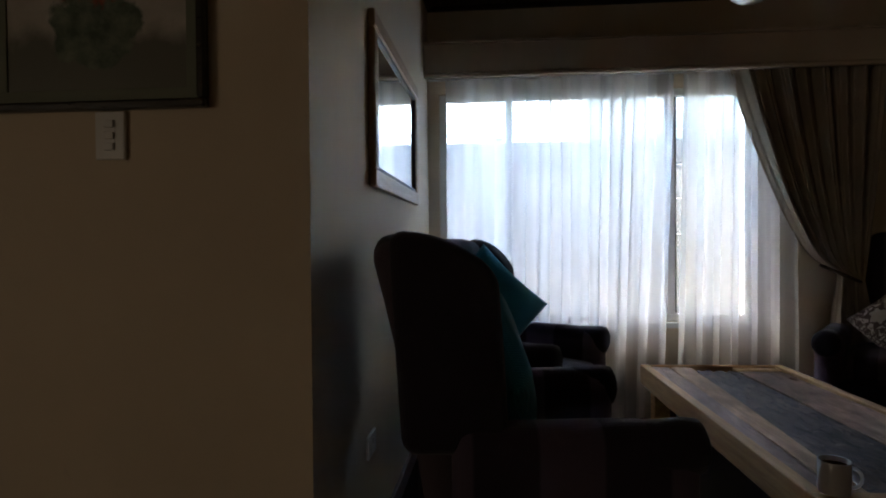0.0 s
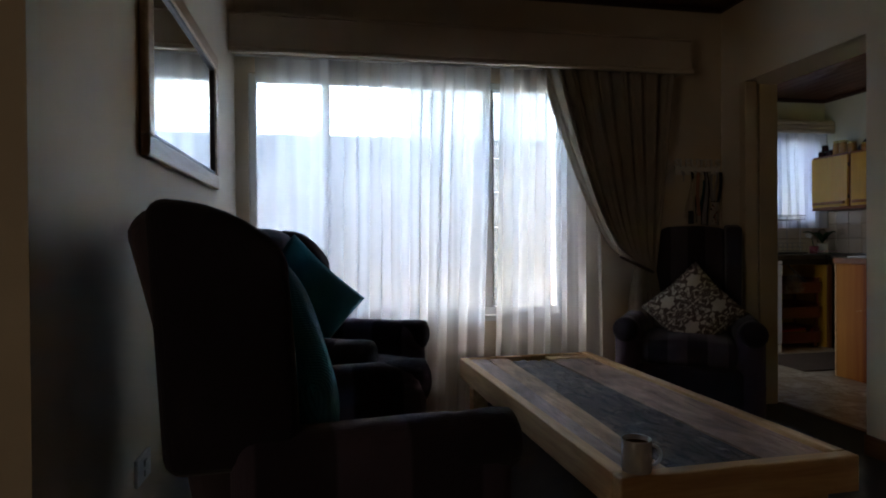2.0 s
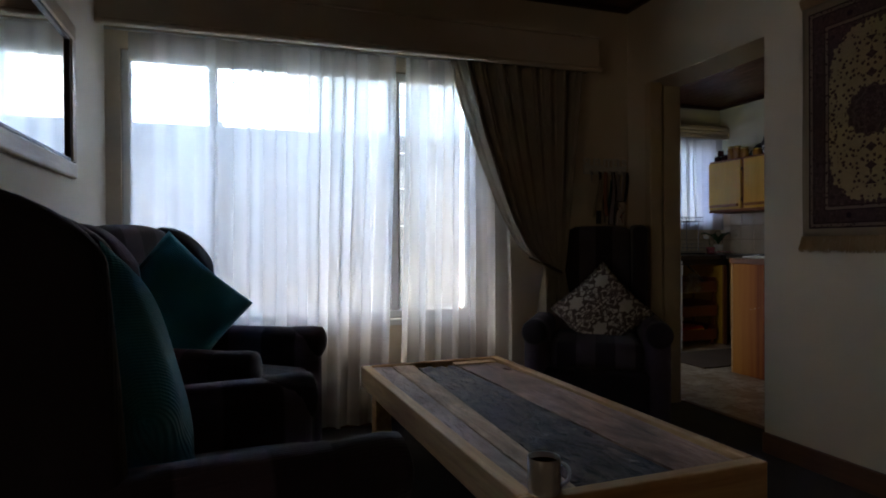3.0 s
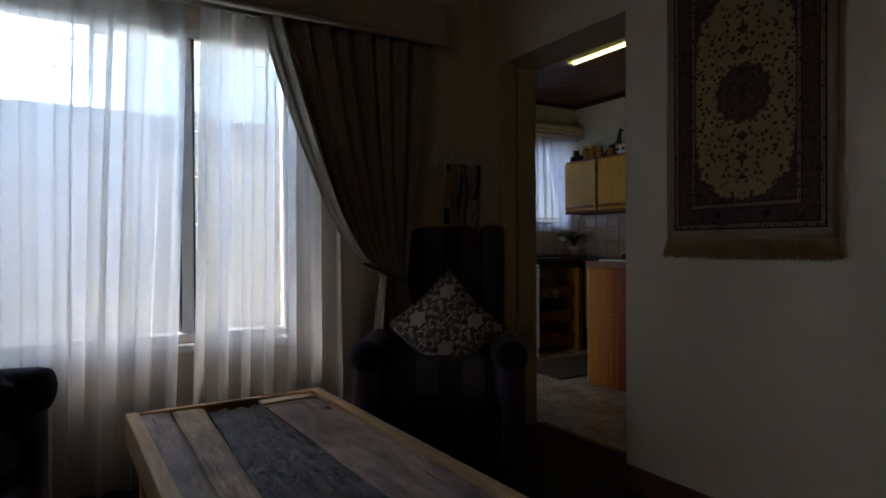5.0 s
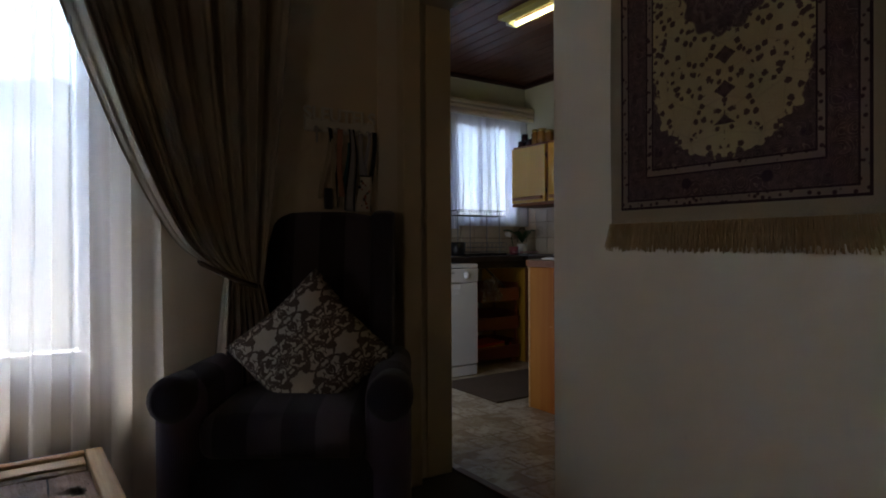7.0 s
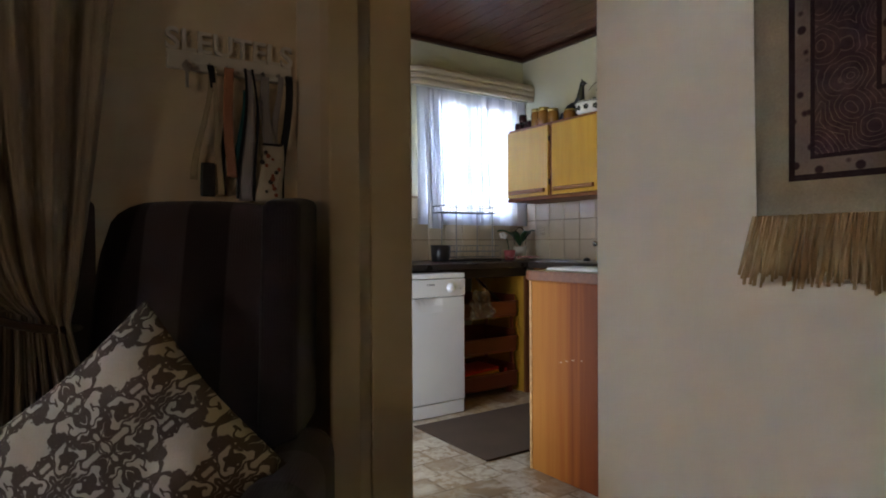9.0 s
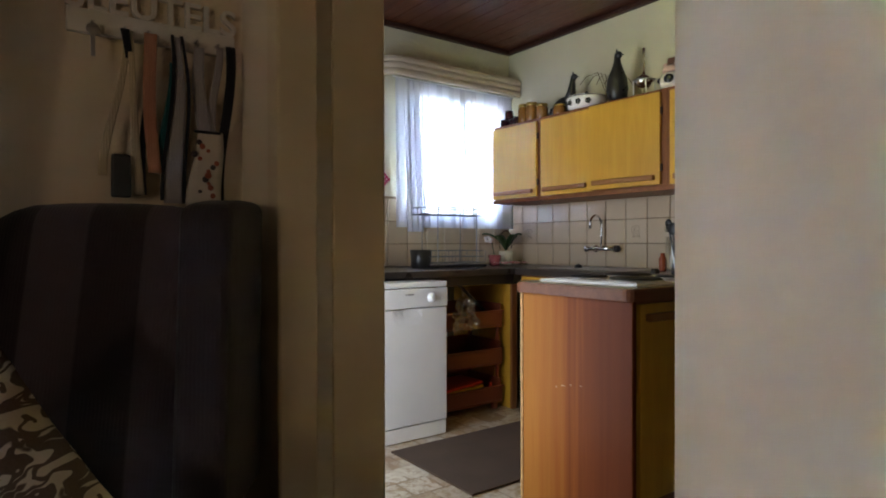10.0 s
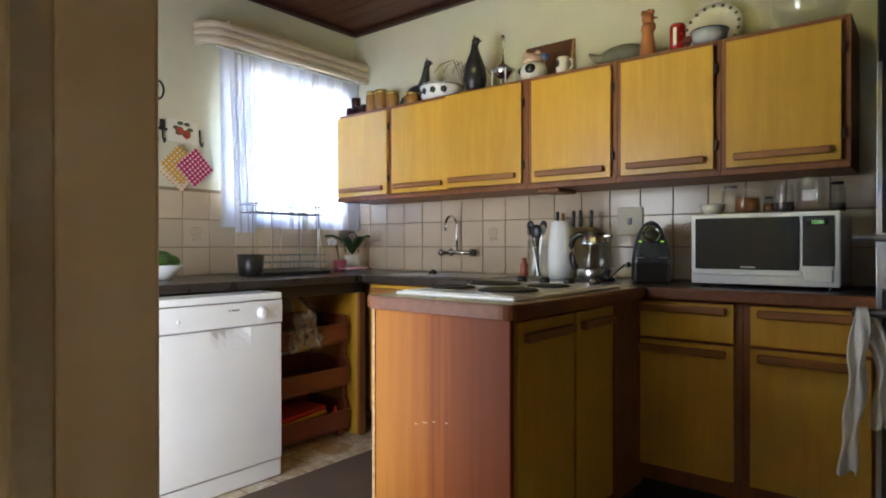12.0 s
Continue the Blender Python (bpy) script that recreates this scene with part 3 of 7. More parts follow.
# painting
def painting_mat():
    m, nt, b = node_mat("flower watercolour")
    v = coords(nt)
    sp = nt.nodes.new("ShaderNodeSeparateXYZ")
    link(nt, v, sp.inputs[0])
    wash = ramp(nt, noise_tex(nt, v, 9, 5, 0.6, 0.4), [(0.3, (0.42, 0.40, 0.36)), (0.7, (0.62, 0.60, 0.56))])
    low = ramp(nt, mathn(nt, "ADD", mathn(nt, "MULTIPLY", sp.outputs[2], -4.0), mathn(nt, "MULTIPLY", noise_tex(nt, v, 12, 4), 0.5)), [(0.55, (0, 0, 0)), (0.8, (1, 1, 1))])
    c1 = mixc(nt, low, wash, (0.16, 0.17, 0.14))

    def blob(cx, cz, rx, rz, rough):
        dx = mathn(nt, "DIVIDE", mathn(nt, "SUBTRACT", sp.outputs[0], cx), rx)
        dz = mathn(nt, "DIVIDE", mathn(nt, "SUBTRACT", sp.outputs[2], cz), rz)
        d = mathn(nt, "SQRT", mathn(nt, "ADD", mathn(nt, "MULTIPLY", dx, dx), mathn(nt, "MULTIPLY", dz, dz)))
        d = mathn(nt, "ADD", d, mathn(nt, "MULTIPLY", mathn(nt, "SUBTRACT", noise_tex(nt, v, rough, 4), 0.5), 1.1))
        return ramp(nt, d, [(0.85, (1, 1, 1)), (1.0, (0, 0, 0))])
    vase = ramp(nt, noise_tex(nt, v, 22, 4), [(0.35, (0.06, 0.10, 0.07)), (0.7, (0.22, 0.27, 0.20))])
    c2 = mixc(nt, blob(0.0, -0.09, 0.12, 0.10, 14), c1, vase)
    fl = nt.nodes.new("ShaderNodeTexVoronoi")
    fl.inputs["Scale"].default_value = 30
    link(nt, v, fl.inputs["Vector"])
    flower = ramp(nt, fl.outputs["Distance"], [(0.1, (0.45, 0.10, 0.03)), (0.35, (0.30, 0.05, 0.03)), (0.55, (0.08, 0.10, 0.05))])
    c3 = mixc(nt, blob(0.0, 0.08, 0.17, 0.12, 20), c2, flower)
    link(nt, c3, b.inputs["Base Color"])
    b.inputs["Roughness"].default_value = 0.35
    b.inputs["Coat Weight"].default_value = 0.6
    b.inputs["Coat Roughness"].default_value = 0.03
    return m


M_DKFRAME = wood("dark green-black frame wood", (0.012, 0.012, 0.009), (0.03, 0.026, 0.018), 0.3, 1.0, 0, coat=0.4)
M_MOUNT = plain("grey-green mount board", (0.20, 0.22, 0.17), 0.8)
pic = thing("framed_painting", pose(-0.948, YP, 1.70), "flower painting in a wide dark frame with a green mount", "painting")


def flat_bars(hx, hz, w, y0, y1, bev):
    return [one(c[0], y0, c[1], c[2], y1, c[3], bev, 2) for c in ((-hx, -hz, hx, -hz + w), (-hx, hz - w, hx, hz), (-hx, -hz + w, -hx + w, hz - w), (hx - w, -hz + w, hx, hz - w))]


for b_ in flat_bars(0.275, 0.29, 0.022, -0.028, -0.002, 0.006):
    part("frame_bar", b_, M_DKFRAME, pic)
for b_ in flat_bars(0.253, 0.268, 0.028, -0.016, -0.006, 0.002):
    part("mount", b_, M_MOUNT, pic, "grey-green mount")
part("picture", one(-0.226, -0.012, -0.241, 0.226, -0.008, 0.241), painting_mat(), pic, "loose watercolour of red flowers in a green vase")


def switch_plate(m, label, rockers=3, w=0.075, h=0.115, category="light switch"):
    s = thing("light_switch" if category == "light switch" else "wall_socket", m, label, category)
    part("plate", one(-w / 2, -0.012, -h / 2, w / 2, -0.001, h / 2, 0.004), M_WHITE, s)
    for k in range(rockers):
        z = (k - (rockers - 1) / 2) * 0.027
        part("rocker", one(-0.012, -0.018, z - 0.009, 0.012, -0.0125, z + 0.009, 0.002), M_WHITE, s)
    return s


switch_plate(pose(-0.917, YP, 1.351), "white three-gang light switch on the painting wall")
switch_plate(pose(XW, 1.98, 0.42, 0, 0, 90), "white double wall socket low on the wall", 2, 0.12, 0.075, "socket")


# armchairs: front towards -y
def wing_chair(m, label, half=0.285, flare=0.045, lift=0.0, soft=0.038, slope=0.10, drop=0.0):
    c = thing("wing_chair", m, label, "armchair", "wing armchairs in the living room")
    w = 0.70

    def crown(co):
        k = max(0, 1 - (co.x / 0.27) ** 2) * max(0, 1 - (co.y / 0.30) ** 2)
        return (co.x, co.y, co.z + (0.035 * k if co.z > 0 else 0))
    def at(bm, x, y, z, rx=0, ry=0, rz=0):
        bmesh.ops.transform(bm, matrix=pose(x, y, z, rx, ry, rz), verts=bm.verts)
        return bm
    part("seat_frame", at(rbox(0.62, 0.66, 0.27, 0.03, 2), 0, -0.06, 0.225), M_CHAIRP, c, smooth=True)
    part("seat", at(rbox(0.50, 0.60, 0.13, 0.045, 4, crown), 0, -0.09, 0.425), M_CHAIR, c, smooth=True)

    def backshape(co):
        s = (co.z + 0.36) / 0.72
        top = max(0, s - 0.72) / 0.28
        x = co.x * (1 - 0.13 * max(0, 1 - s) ** 1.5)
        return (x, co.y + 0.04 * s * s - 0.02 * math.cos(co.x * 5) * (1 if co.y < 0 else 0), co.z - 0.035 * top * (abs(co.x) / 0.26) ** 3)
    part("backrest", at(rbox(2 * half - 0.03, 0.12, 0.74, 0.05, 5, backshape), 0, 0.25, 0.755 + lift * 0.8, -8), M_CHAIR, c, smooth=True)
    for sgn in (-1, 1):
        def wing(co):
            s = (co.z + 0.26) / 0.52
            front = (0.13 - co.y) / 0.26
            return (co.x + sgn * flare * front * (0.3 + 0.7 * s), co.y + 0.03 * s, co.z - slope * max(0, front) ** 2.5 * max(0, s - 0.4) / 0.6)
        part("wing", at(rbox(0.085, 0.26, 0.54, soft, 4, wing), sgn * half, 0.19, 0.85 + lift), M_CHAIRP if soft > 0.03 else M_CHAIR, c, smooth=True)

        def armf(co):
            f = (0.30 - co.y) / 0.60
            return (co.x * (1 + 0.10 * f) + sgn * 0.012 * f, co.y, co.z - (0.03 * max(0, f - 0.75) * 4 if co.z > 0.05 else 0))
        part("arm", at(rbox(0.125, 0.60, 0.56, 0.055, 5, armf), sgn * 0.298, -0.10, 0.375 - drop), M_CHAIRA, c, smooth=True)
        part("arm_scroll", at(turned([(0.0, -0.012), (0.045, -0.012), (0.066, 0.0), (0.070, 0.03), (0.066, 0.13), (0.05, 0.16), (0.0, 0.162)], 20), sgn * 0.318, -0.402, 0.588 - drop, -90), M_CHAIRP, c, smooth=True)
        for y in (-0.33, 0.24):
            part("leg", at(turned([(0.014, 0), (0.02, 0.03), (0.026, 0.10), (0.03, 0.17)], 12), sgn * 0.26, y, 0), M_LEG, c, smooth=True)
    return c


# facing angles: a turn of rz points the front along (sin rz, -cos rz)
chair_label = "dark purple striped wing armchair with a teal cushion"
wing_chair(pose(0.035, 1.775, 0, 0, 0, 99), chair_label)
wing_chair(pose(0.03, 3.025, 0, 0, 0, 62), chair_label, 0.255, 0.0, -0.015, 0.03, 0.16)
wing_chair(pose(2.165, 3.45, 0, 0, 0, -33), "dark striped wing armchair with a patterned cushion in the corner", 0.25, 0.008, 0.015, 0.022, 0.02, 0.042)


def pillow(size, thick, n=22):
    """A square cushion with pointed corners, lying in xz."""
    bm = B()
    top, bot = [], []
    for side, rows in ((1, top), (-1, bot)):
        for i in range(n + 1):
            row = []
            for j in range(n + 1):
                u, v = 2 * i / n - 1, 2 * j / n - 1
                edge = (1 - u ** 4) * (1 - v ** 4)
                pinch = 1 - 0.07 * (1 - (abs(u) * abs(v)) ** 1.5) * max(abs(u), abs(v)) ** 3
                y = side * thick / 2 * max(edge, 0) ** 0.55
                y += 0.004 * math.sin(7 * u + 3 * v) * edge
                row.append(bm.verts.new((u * size / 2 * pinch, y, v * size / 2 * pinch)))
            rows.append(row)
    for rows, flip in ((top, False), (bot, True)):
        for i in range(n):
            for j in range(n):
                q = (rows[i][j], rows[i][j + 1], rows[i + 1][j + 1], rows[i + 1][j])
                bm.faces.new(q[::-1] if flip else q)
    bmesh.ops.remove_doubles(bm, verts=bm.verts, dist=1e-4)
    return bm


def cushion(name, m, mat, size, thick, label):
    ob = mesh_ob(name, pillow(size, thick), mat, True)
    ob.matrix_world = m
    return tagged(ob, label, "cushion", "scatter cushions")


def coords_of(nt, vec, shift):
    mp = nt.nodes.new("ShaderNodeMapping")
    mp.inputs["Location"].default_value = shift
    link(nt, vec, mp.inputs["Vector"])
    return mp.outputs["Vector"]


def damask_mat():
    """Cream cloth with brown outlined scrolls and leaves, repeating in mirrored cells set on the diagonal."""
    m, nt, b = node_mat("cream damask print")
    v = coords(nt)
    sp = nt.nodes.new("ShaderNodeSeparateXYZ")
    link(nt, v, sp.inputs[0])
    pitch = 0.19

    def cell(out, shift):
        return mathn(nt, "MULTIPLY", mathn(nt, "ABSOLUTE", mathn(nt, "SUBTRACT", mathn(nt, "FRACT", mathn(nt, "ADD", mathn(nt, "DIVIDE", out, pitch), 40.0 + shift)), 0.5)), pitch)
    ax, az = cell(sp.outputs[0], 0.62), cell(sp.outputs[2], 0.41)
    first = nt.nodes.new("ShaderNodeCombineXYZ")
    link(nt, ax, first.inputs[0])
    link(nt, az, first.inputs[2])
    ax = mathn(nt, "MULTIPLY_ADD", mathn(nt, "SUBTRACT", noise_tex(nt, first.outputs[0], 34, 1), 0.5), 0.050, ax)
    az = mathn(nt, "MULTIPLY_ADD", mathn(nt, "SUBTRACT", noise_tex(nt, coords_of(nt, first.outputs[0], (0.31, 0.17, 0.73)), 34, 1), 0.5), 0.050, az)
    cmb = nt.nodes.new("ShaderNodeCombineXYZ")
    link(nt, ax, cmb.inputs[0])
    link(nt, az, cmb.inputs[2])

    def dist(cx, cz):
        dx, dz = mathn(nt, "SUBTRACT", ax, cx), mathn(nt, "SUBTRACT", az, cz)
        return mathn(nt, "SQRT", mathn(nt, "ADD", mathn(nt, "MULTIPLY", dx, dx), mathn(nt, "MULTIPLY", dz, dz))), mathn(nt, "ARCTAN2", dz, dx)

    def band(val, centre, half):
        return ramp(nt, mathn(nt, "DIVIDE", mathn(nt, "ABSOLUTE", mathn(nt, "SUBTRACT", val, centre)), half * 2), [(0.36, (1, 1, 1)), (0.56, (0, 0, 0))])
    warp = mathn(nt, "MULTIPLY", mathn(nt, "SUBTRACT", noise_tex(nt, cmb.outputs[0], 45, 1), 0.5), 0.016)
    ink = 0.0
    for cx, cz, turns, size in ((0.030, 0.062, 1.0, 0.034), (0.066, 0.026, -1.0, 0.032)):
        r, a = dist(cx, cz)
        inside = mathn(nt, "LESS_THAN", r, size)
        arm = mathn(nt, "SINE", mathn(nt, "ADD", mathn(nt, "MULTIPLY", mathn(nt, "ADD", r, warp), 300.0), mathn(nt, "MULTIPLY", a, turns)))
        ink = mathn(nt, "MAXIMUM", ink, mathn(nt, "MULTIPLY", inside, ramp(nt, arm, [(0.26, (0, 0, 0)), (0.46, (1, 1, 1))])))
        lobed = mathn(nt, "ADD", r, mathn(nt, "MULTIPLY", mathn(nt, "SINE", mathn(nt, "MULTIPLY", a, 7.0)), 0.0035))
        ink = mathn(nt, "MAXIMUM", ink, band(lobed, size, 0.0055))
    # leaf on the diagonal, ribbon cross between the cells
    diag = mathn(nt, "ADD", mathn(nt, "SUBTRACT", ax, az), mathn(nt, "MULTIPLY", warp, 0.8))
    ink = mathn(nt, "MAXIMUM", ink, mathn(nt, "MULTIPLY", band(diag, 0.0, 0.0034), mathn(nt, "LESS_THAN", mathn(nt, "ADD", ax, az), 0.085)))
    for val in (ax, az):
        ink = mathn(nt, "MAXIMUM", ink, band(mathn(nt, "ADD", val, mathn(nt, "MULTIPLY", warp, 0.5)), 0.009, 0.0036))
    tooth = mathn(nt, "ADD", mathn(nt, "ADD", ax, az), mathn(nt, "MULTIPLY", mathn(nt, "SINE", mathn(nt, "MULTIPLY", diag, 420.0)), 0.004))
    ink = mathn(nt, "MAXIMUM", ink, mathn(nt, "MULTIPLY", band(tooth, 0.132, 0.005), 1.0))
    ground = ramp(nt, noise_tex(nt, v, 12, 3), [(0.3, (0.47, 0.40, 0.31)), (0.7, (0.60, 0.52, 0.41))])
    c2 = mixc(nt, ink, ground, (0.070, 0.042, 0.027))
    c3 = mixc(nt, mathn(nt, "MULTIPLY", noise_tex(nt, v, 320, 2), 0.25), c2, (0.22, 0.19, 0.15))
    link(nt, c3, b.inputs["Base Color"])
    b.inputs["Roughness"].default_value = 0.9
    bump(nt, b, noise_tex(nt, v, 300, 2), 0.3, 0.002)
    return m


M_DAMASK = damask_mat()
# facing of the corner chair: (-0.545, -0.838)
cushion("cushion", pose(2.128, 3.335, 0.640, -12, 0, -33) @ pose(0, 0, 0, 0, 47, 0), M_DAMASK, 0.405, 0.13, "cream cushion with brown damask figures on the corner chair")
cushion("cushion", pose(0.0, 1.755, 0.735, -14, 0, 99) @ pose(0, 0, 0, 0, 45, 0), M_TEAL, 0.43, 0.14, "teal ribbed cushion standing on its point on an armchair")
cushion("cushion", pose(-0.045, 2.975, 0.772, -14, 0, 24) @ pose(0, 0, 0, 0, 45, 0), M_TEAL, 0.45, 0.14, "teal ribbed cushion leaning in an armchair by the window")

# coffee table of old boards
TB = pose(1.173, 2.540, 0, 0, 0, 1.9)
tab = thing("coffee_table", TB, "low coffee table of weathered dark boards in a raw pine border", "table")
TW, TL, TZ = 0.755, 1.735, 0.412
RIM = 0.045
part("side_board", one(-TW / 2, -TL / 2 + 0.048, TZ - 0.105, -TW / 2 + RIM, TL / 2 - 0.001, TZ, 0.005), M_PINE, tab)
part("side_board", one(TW / 2 - RIM, -TL / 2 + 0.048, TZ - 0.105, TW / 2, TL / 2 - 0.001, TZ, 0.005), M_PINE, tab)
part("end_board", one(-TW / 2, -TL / 2, TZ - 0.106, TW / 2, -TL / 2 + 0.047, TZ - 0.001, 0.005), M_PINEX, tab)
part("end_board", one(-TW / 2 + RIM + 0.001, TL / 2 - 0.03, TZ - 0.105, TW / 2 - RIM - 0.001, TL / 2, TZ - 0.001, 0.005), M_PINEX, tab)


def old_board(name, a, b_, char=0.0, swirl=0.9):
    """Weathered timber: grey-brown grain, dark cracks and worm holes."""
    m, nt, b = node_mat(name)
    v = coords(nt, (9, 0.9, 9))
    v0 = coords(nt)
    g = noise_tex(nt, v, 4.0, 7, 0.65, swirl)
    big = noise_tex(nt, v0, 4.5, 4, 0.6)
    c1 = ramp(nt, g, [(0.3, a), (0.68, b_)])
    grime = ramp(nt, noise_tex(nt, coords(nt, (3.2, 1.1, 3.2)), 2.2, 5, 0.62, 0.8), [(0.36, (0.75, 0.75, 0.75)), (0.62, (0, 0, 0))])
    c1 = mixc(nt, grime, c1, tuple(x * 0.42 for x in a))
    crack = ramp(nt, noise_tex(nt, coords(nt, (22, 0.7, 22)), 3.0, 3, 0.5, 0.6), [(0.26, (1, 1, 1)), (0.31, (0, 0, 0))])
    c2 = mixc(nt, crack, c1, (0.018, 0.014, 0.012))
    vo = nt.nodes.new("ShaderNodeTexVoronoi")
    vo.inputs["Scale"].default_value = 22
    link(nt, coords(nt, (1.6, 0.8, 1)), vo.inputs["Vector"])
    hole = ramp(nt, vo.outputs["Distance"], [(0.05, (1, 1, 1)), (0.085, (0, 0, 0))])
    c3 = mixc(nt, mathn(nt, "MULTIPLY", hole, 0.9), c2, (0.015, 0.012, 0.010))
    if char:
        ch = ramp(nt, big, [(0.42, (0, 0, 0)), (0.6, (char, char, char))])
        c3 = mixc(nt, ch, c3, (0.032, 0.027, 0.024))
    link(nt, c3, b.inputs["Base Color"])
    link(nt, mathn(nt, "MULTIPLY_ADD", big, 0.4, 0.42), b.inputs["Roughness"])
    h = mathn(nt, "SUBTRACT", g, mathn(nt, "MULTIPLY", mathn(nt, "ADD", crack, hole), 0.8))
    b.inputs["Specular IOR Level"].default_value = 0.28
    pits = ramp(nt, noise_tex(nt, coords(nt, (16, 7, 16)), 2.0, 5, 0.6, 0.8), [(0.36, (0, 0, 0)), (0.5, (1, 1, 1))])
    if char > 0.5:
        c3 = mixc(nt, mathn(nt, "SUBTRACT", 1.0, pits), c3, (0.010, 0.009, 0.008))
        c3 = mixc(nt, ramp(nt, noise_tex(nt, v0, 16, 5, 0.65), [(0.60, (0, 0, 0)), (0.70, (0.7, 0.7, 0.7))]), c3, (0.27, 0.20, 0.16))
        link(nt, c3, b.inputs["Base Color"])
    bump(nt, b, mathn(nt, "MULTIPLY_ADD", pits, 0.9 if char > 0.5 else 0.3, h), 0.8, 0.012)
    return m


# near and far edges, far end, material, sink
BOARDS = [(-0.333, -0.272, -0.333, -0.227, 0.832, old_board("grey weathered board", (0.34, 0.225, 0.16), (0.62, 0.45, 0.33)), 0.0),
          (-0.269, -0.200, -0.224, -0.110, 0.830, old_board("brown weathered board", (0.40, 0.235, 0.12), (0.74, 0.49, 0.28)), 0.0),
          (-0.196, 0.110, -0.106, 0.095, 0.775, old_board("charred weathered board", (0.050, 0.034, 0.026), (0.26, 0.175, 0.135), 0.6), -0.004),
          (0.113, 0.330, 0.098, 0.330, 0.700, old_board("reddish weathered board", (0.34, 0.18, 0.11), (0.62, 0.38, 0.25), 0.3, 2.6), -0.001)]
rng = random.Random(5)
for n0, n1, f0, f1, end, mt, dz in BOARDS:
    y0 = -TL / 2 + 0.05
    ph = rng.random() * 6
    rough_end = 0.05 if dz < -0.003 else 0.006

    def board(u, v, y0=y0, end=end, ph=ph, dz=dz, n0=n0, n1=n1, f0=f0, f1=f1, rough_end=rough_end):
        y = y0 + (end - y0) * v
        x0, x1 = n0 + (f0 - n0) * v, n1 + (f1 - n1) * v
        e = 0.0025 * math.sin(9 * y + ph) + 0.0015 * math.sin(31 * y + 2 * ph)
        z = TZ - 0.008 + dz + 0.0018 * math.sin(5 * y + ph + 3 * u) - 0.004 * (abs(2 * u - 1) ** 6)
        if dz < -0.003:
            z += 0.006 * noise.noise(Vector((u * 9, y * 14, 3))) * max(0.15, v) - 0.012 * max(0, v - 0.93) / 0.07 * abs(noise.noise(Vector((u * 6, 2, 5))))
        yy = y + rough_end * noise.noise(Vector((u * 5, ph, 1))) * max(0, v - 0.9) * 10
        return (x0 + (x1 - x0) * u + (e if 0.02 < u < 0.98 else e * 0.4), yy, z)
    bm = cloth(26, 90, board, 0.022)
    if dz == -0.001:
        # oval slot through the wide board
        cut = [f for f in bm.faces if ((f.calc_center_median().x - 0.285) / 0.024) ** 2 + ((f.calc_center_median().y - 0.565) / 0.030) ** 2 < 1]
        bmesh.ops.delete(bm, geom=cut, context="FACES")
    part("board", bm, mt, tab, smooth=False)
part("under_tray", one(-TW / 2 + RIM, -TL / 2 + 0.05, TZ - 0.075, TW / 2 - RIM, TL / 2 - 0.032, TZ - 0.05), M_LEG, tab)
M_SPLIT = old_board("splintered brown strip", (0.20, 0.115, 0.055), (0.40, 0.25, 0.12))
for a, b_, dz, mt in ((0.765, 0.832, 0.002, M_PINEX), (0.722, 0.762, 0.007, M_SPLIT), (0.702, 0.719, 0.012, M_SPLIT)):
    part("filler_strip", one(0.10, a, TZ - 0.035, 0.328, b_, TZ - 0.008 - dz, 0.004), mt, tab, "raw pine filler strip")
for sx in (-1, 1):
    for sy in (-1, 1):
        part("leg", one(sx * 0.30 - 0.04, sy * 0.76 - 0.04, 0, sx * 0.30 + 0.04, sy * 0.76 + 0.04, TZ - 0.076, 0.006), M_PINE, tab)

# mug
M_MUG = plain("grey-white glazed mug", (0.50, 0.48, 0.47), 0.25, var=0.06, bumps=0.0, coat=0.3)
mug = thing("mug", pose(0.895, 1.708, TZ - 0.004), "grey-white ceramic mug of milky tea on the coffee table", "mug")
part("cup", turned([(0.033, 0), (0.038, 0.003), (0.040, 0.012), (0.0405, 0.088), (0.0395, 0.0905), (0.0375, 0.089), (0.0365, 0.02), (0.0, 0.014)], 32), M_MUG, mug, smooth=True)
part("tea", turned([(0.0, 0.076), (0.0368, 0.076)], 32), plain("milky tea", (0.36, 0.22, 0.12), 0.15, bumps=0), mug)
part("handle", tube(B(), [(0.038 + 0.026 * math.sin(a), 0, 0.046 + 0.027 * math.cos(a)) for a in [math.pi * k / 12 for k in range(13)]], 0.005, 8), M_MUG, mug, smooth=True)
mug.rotation_euler[2] = radians(-15)


# ---- kitchen ----
window("window_2", KWX0, KWX1, KWZ0, KWZ1, KY, [4.875], None, [1.5, 1.8], "white steel kitchen window")
kn = thing("kitchen_curtain", pose(0, 0, 0), "short white curtain hanging over the kitchen window", "curtain")
part("cloth", sheer(4.32, 5.37, 4.33, 5.385, 1.17, 2.18, KY - 0.055, 9, 2.2, 0.014), M_KSHEER, kn, smooth=True)
part("left_fold", sheer(4.36, 4.50, 4.40, 4.53, 1.14, 2.16, KY - 0.085, 3, 0.4, 0.01), M_KSHEER, kn, smooth=True)
part("curtain_wire", tube(B(), [(4.30, KY - 0.055, 2.185), (5.39, KY - 0.055, 2.185)], 0.005, 6), M_WHITE, kn)

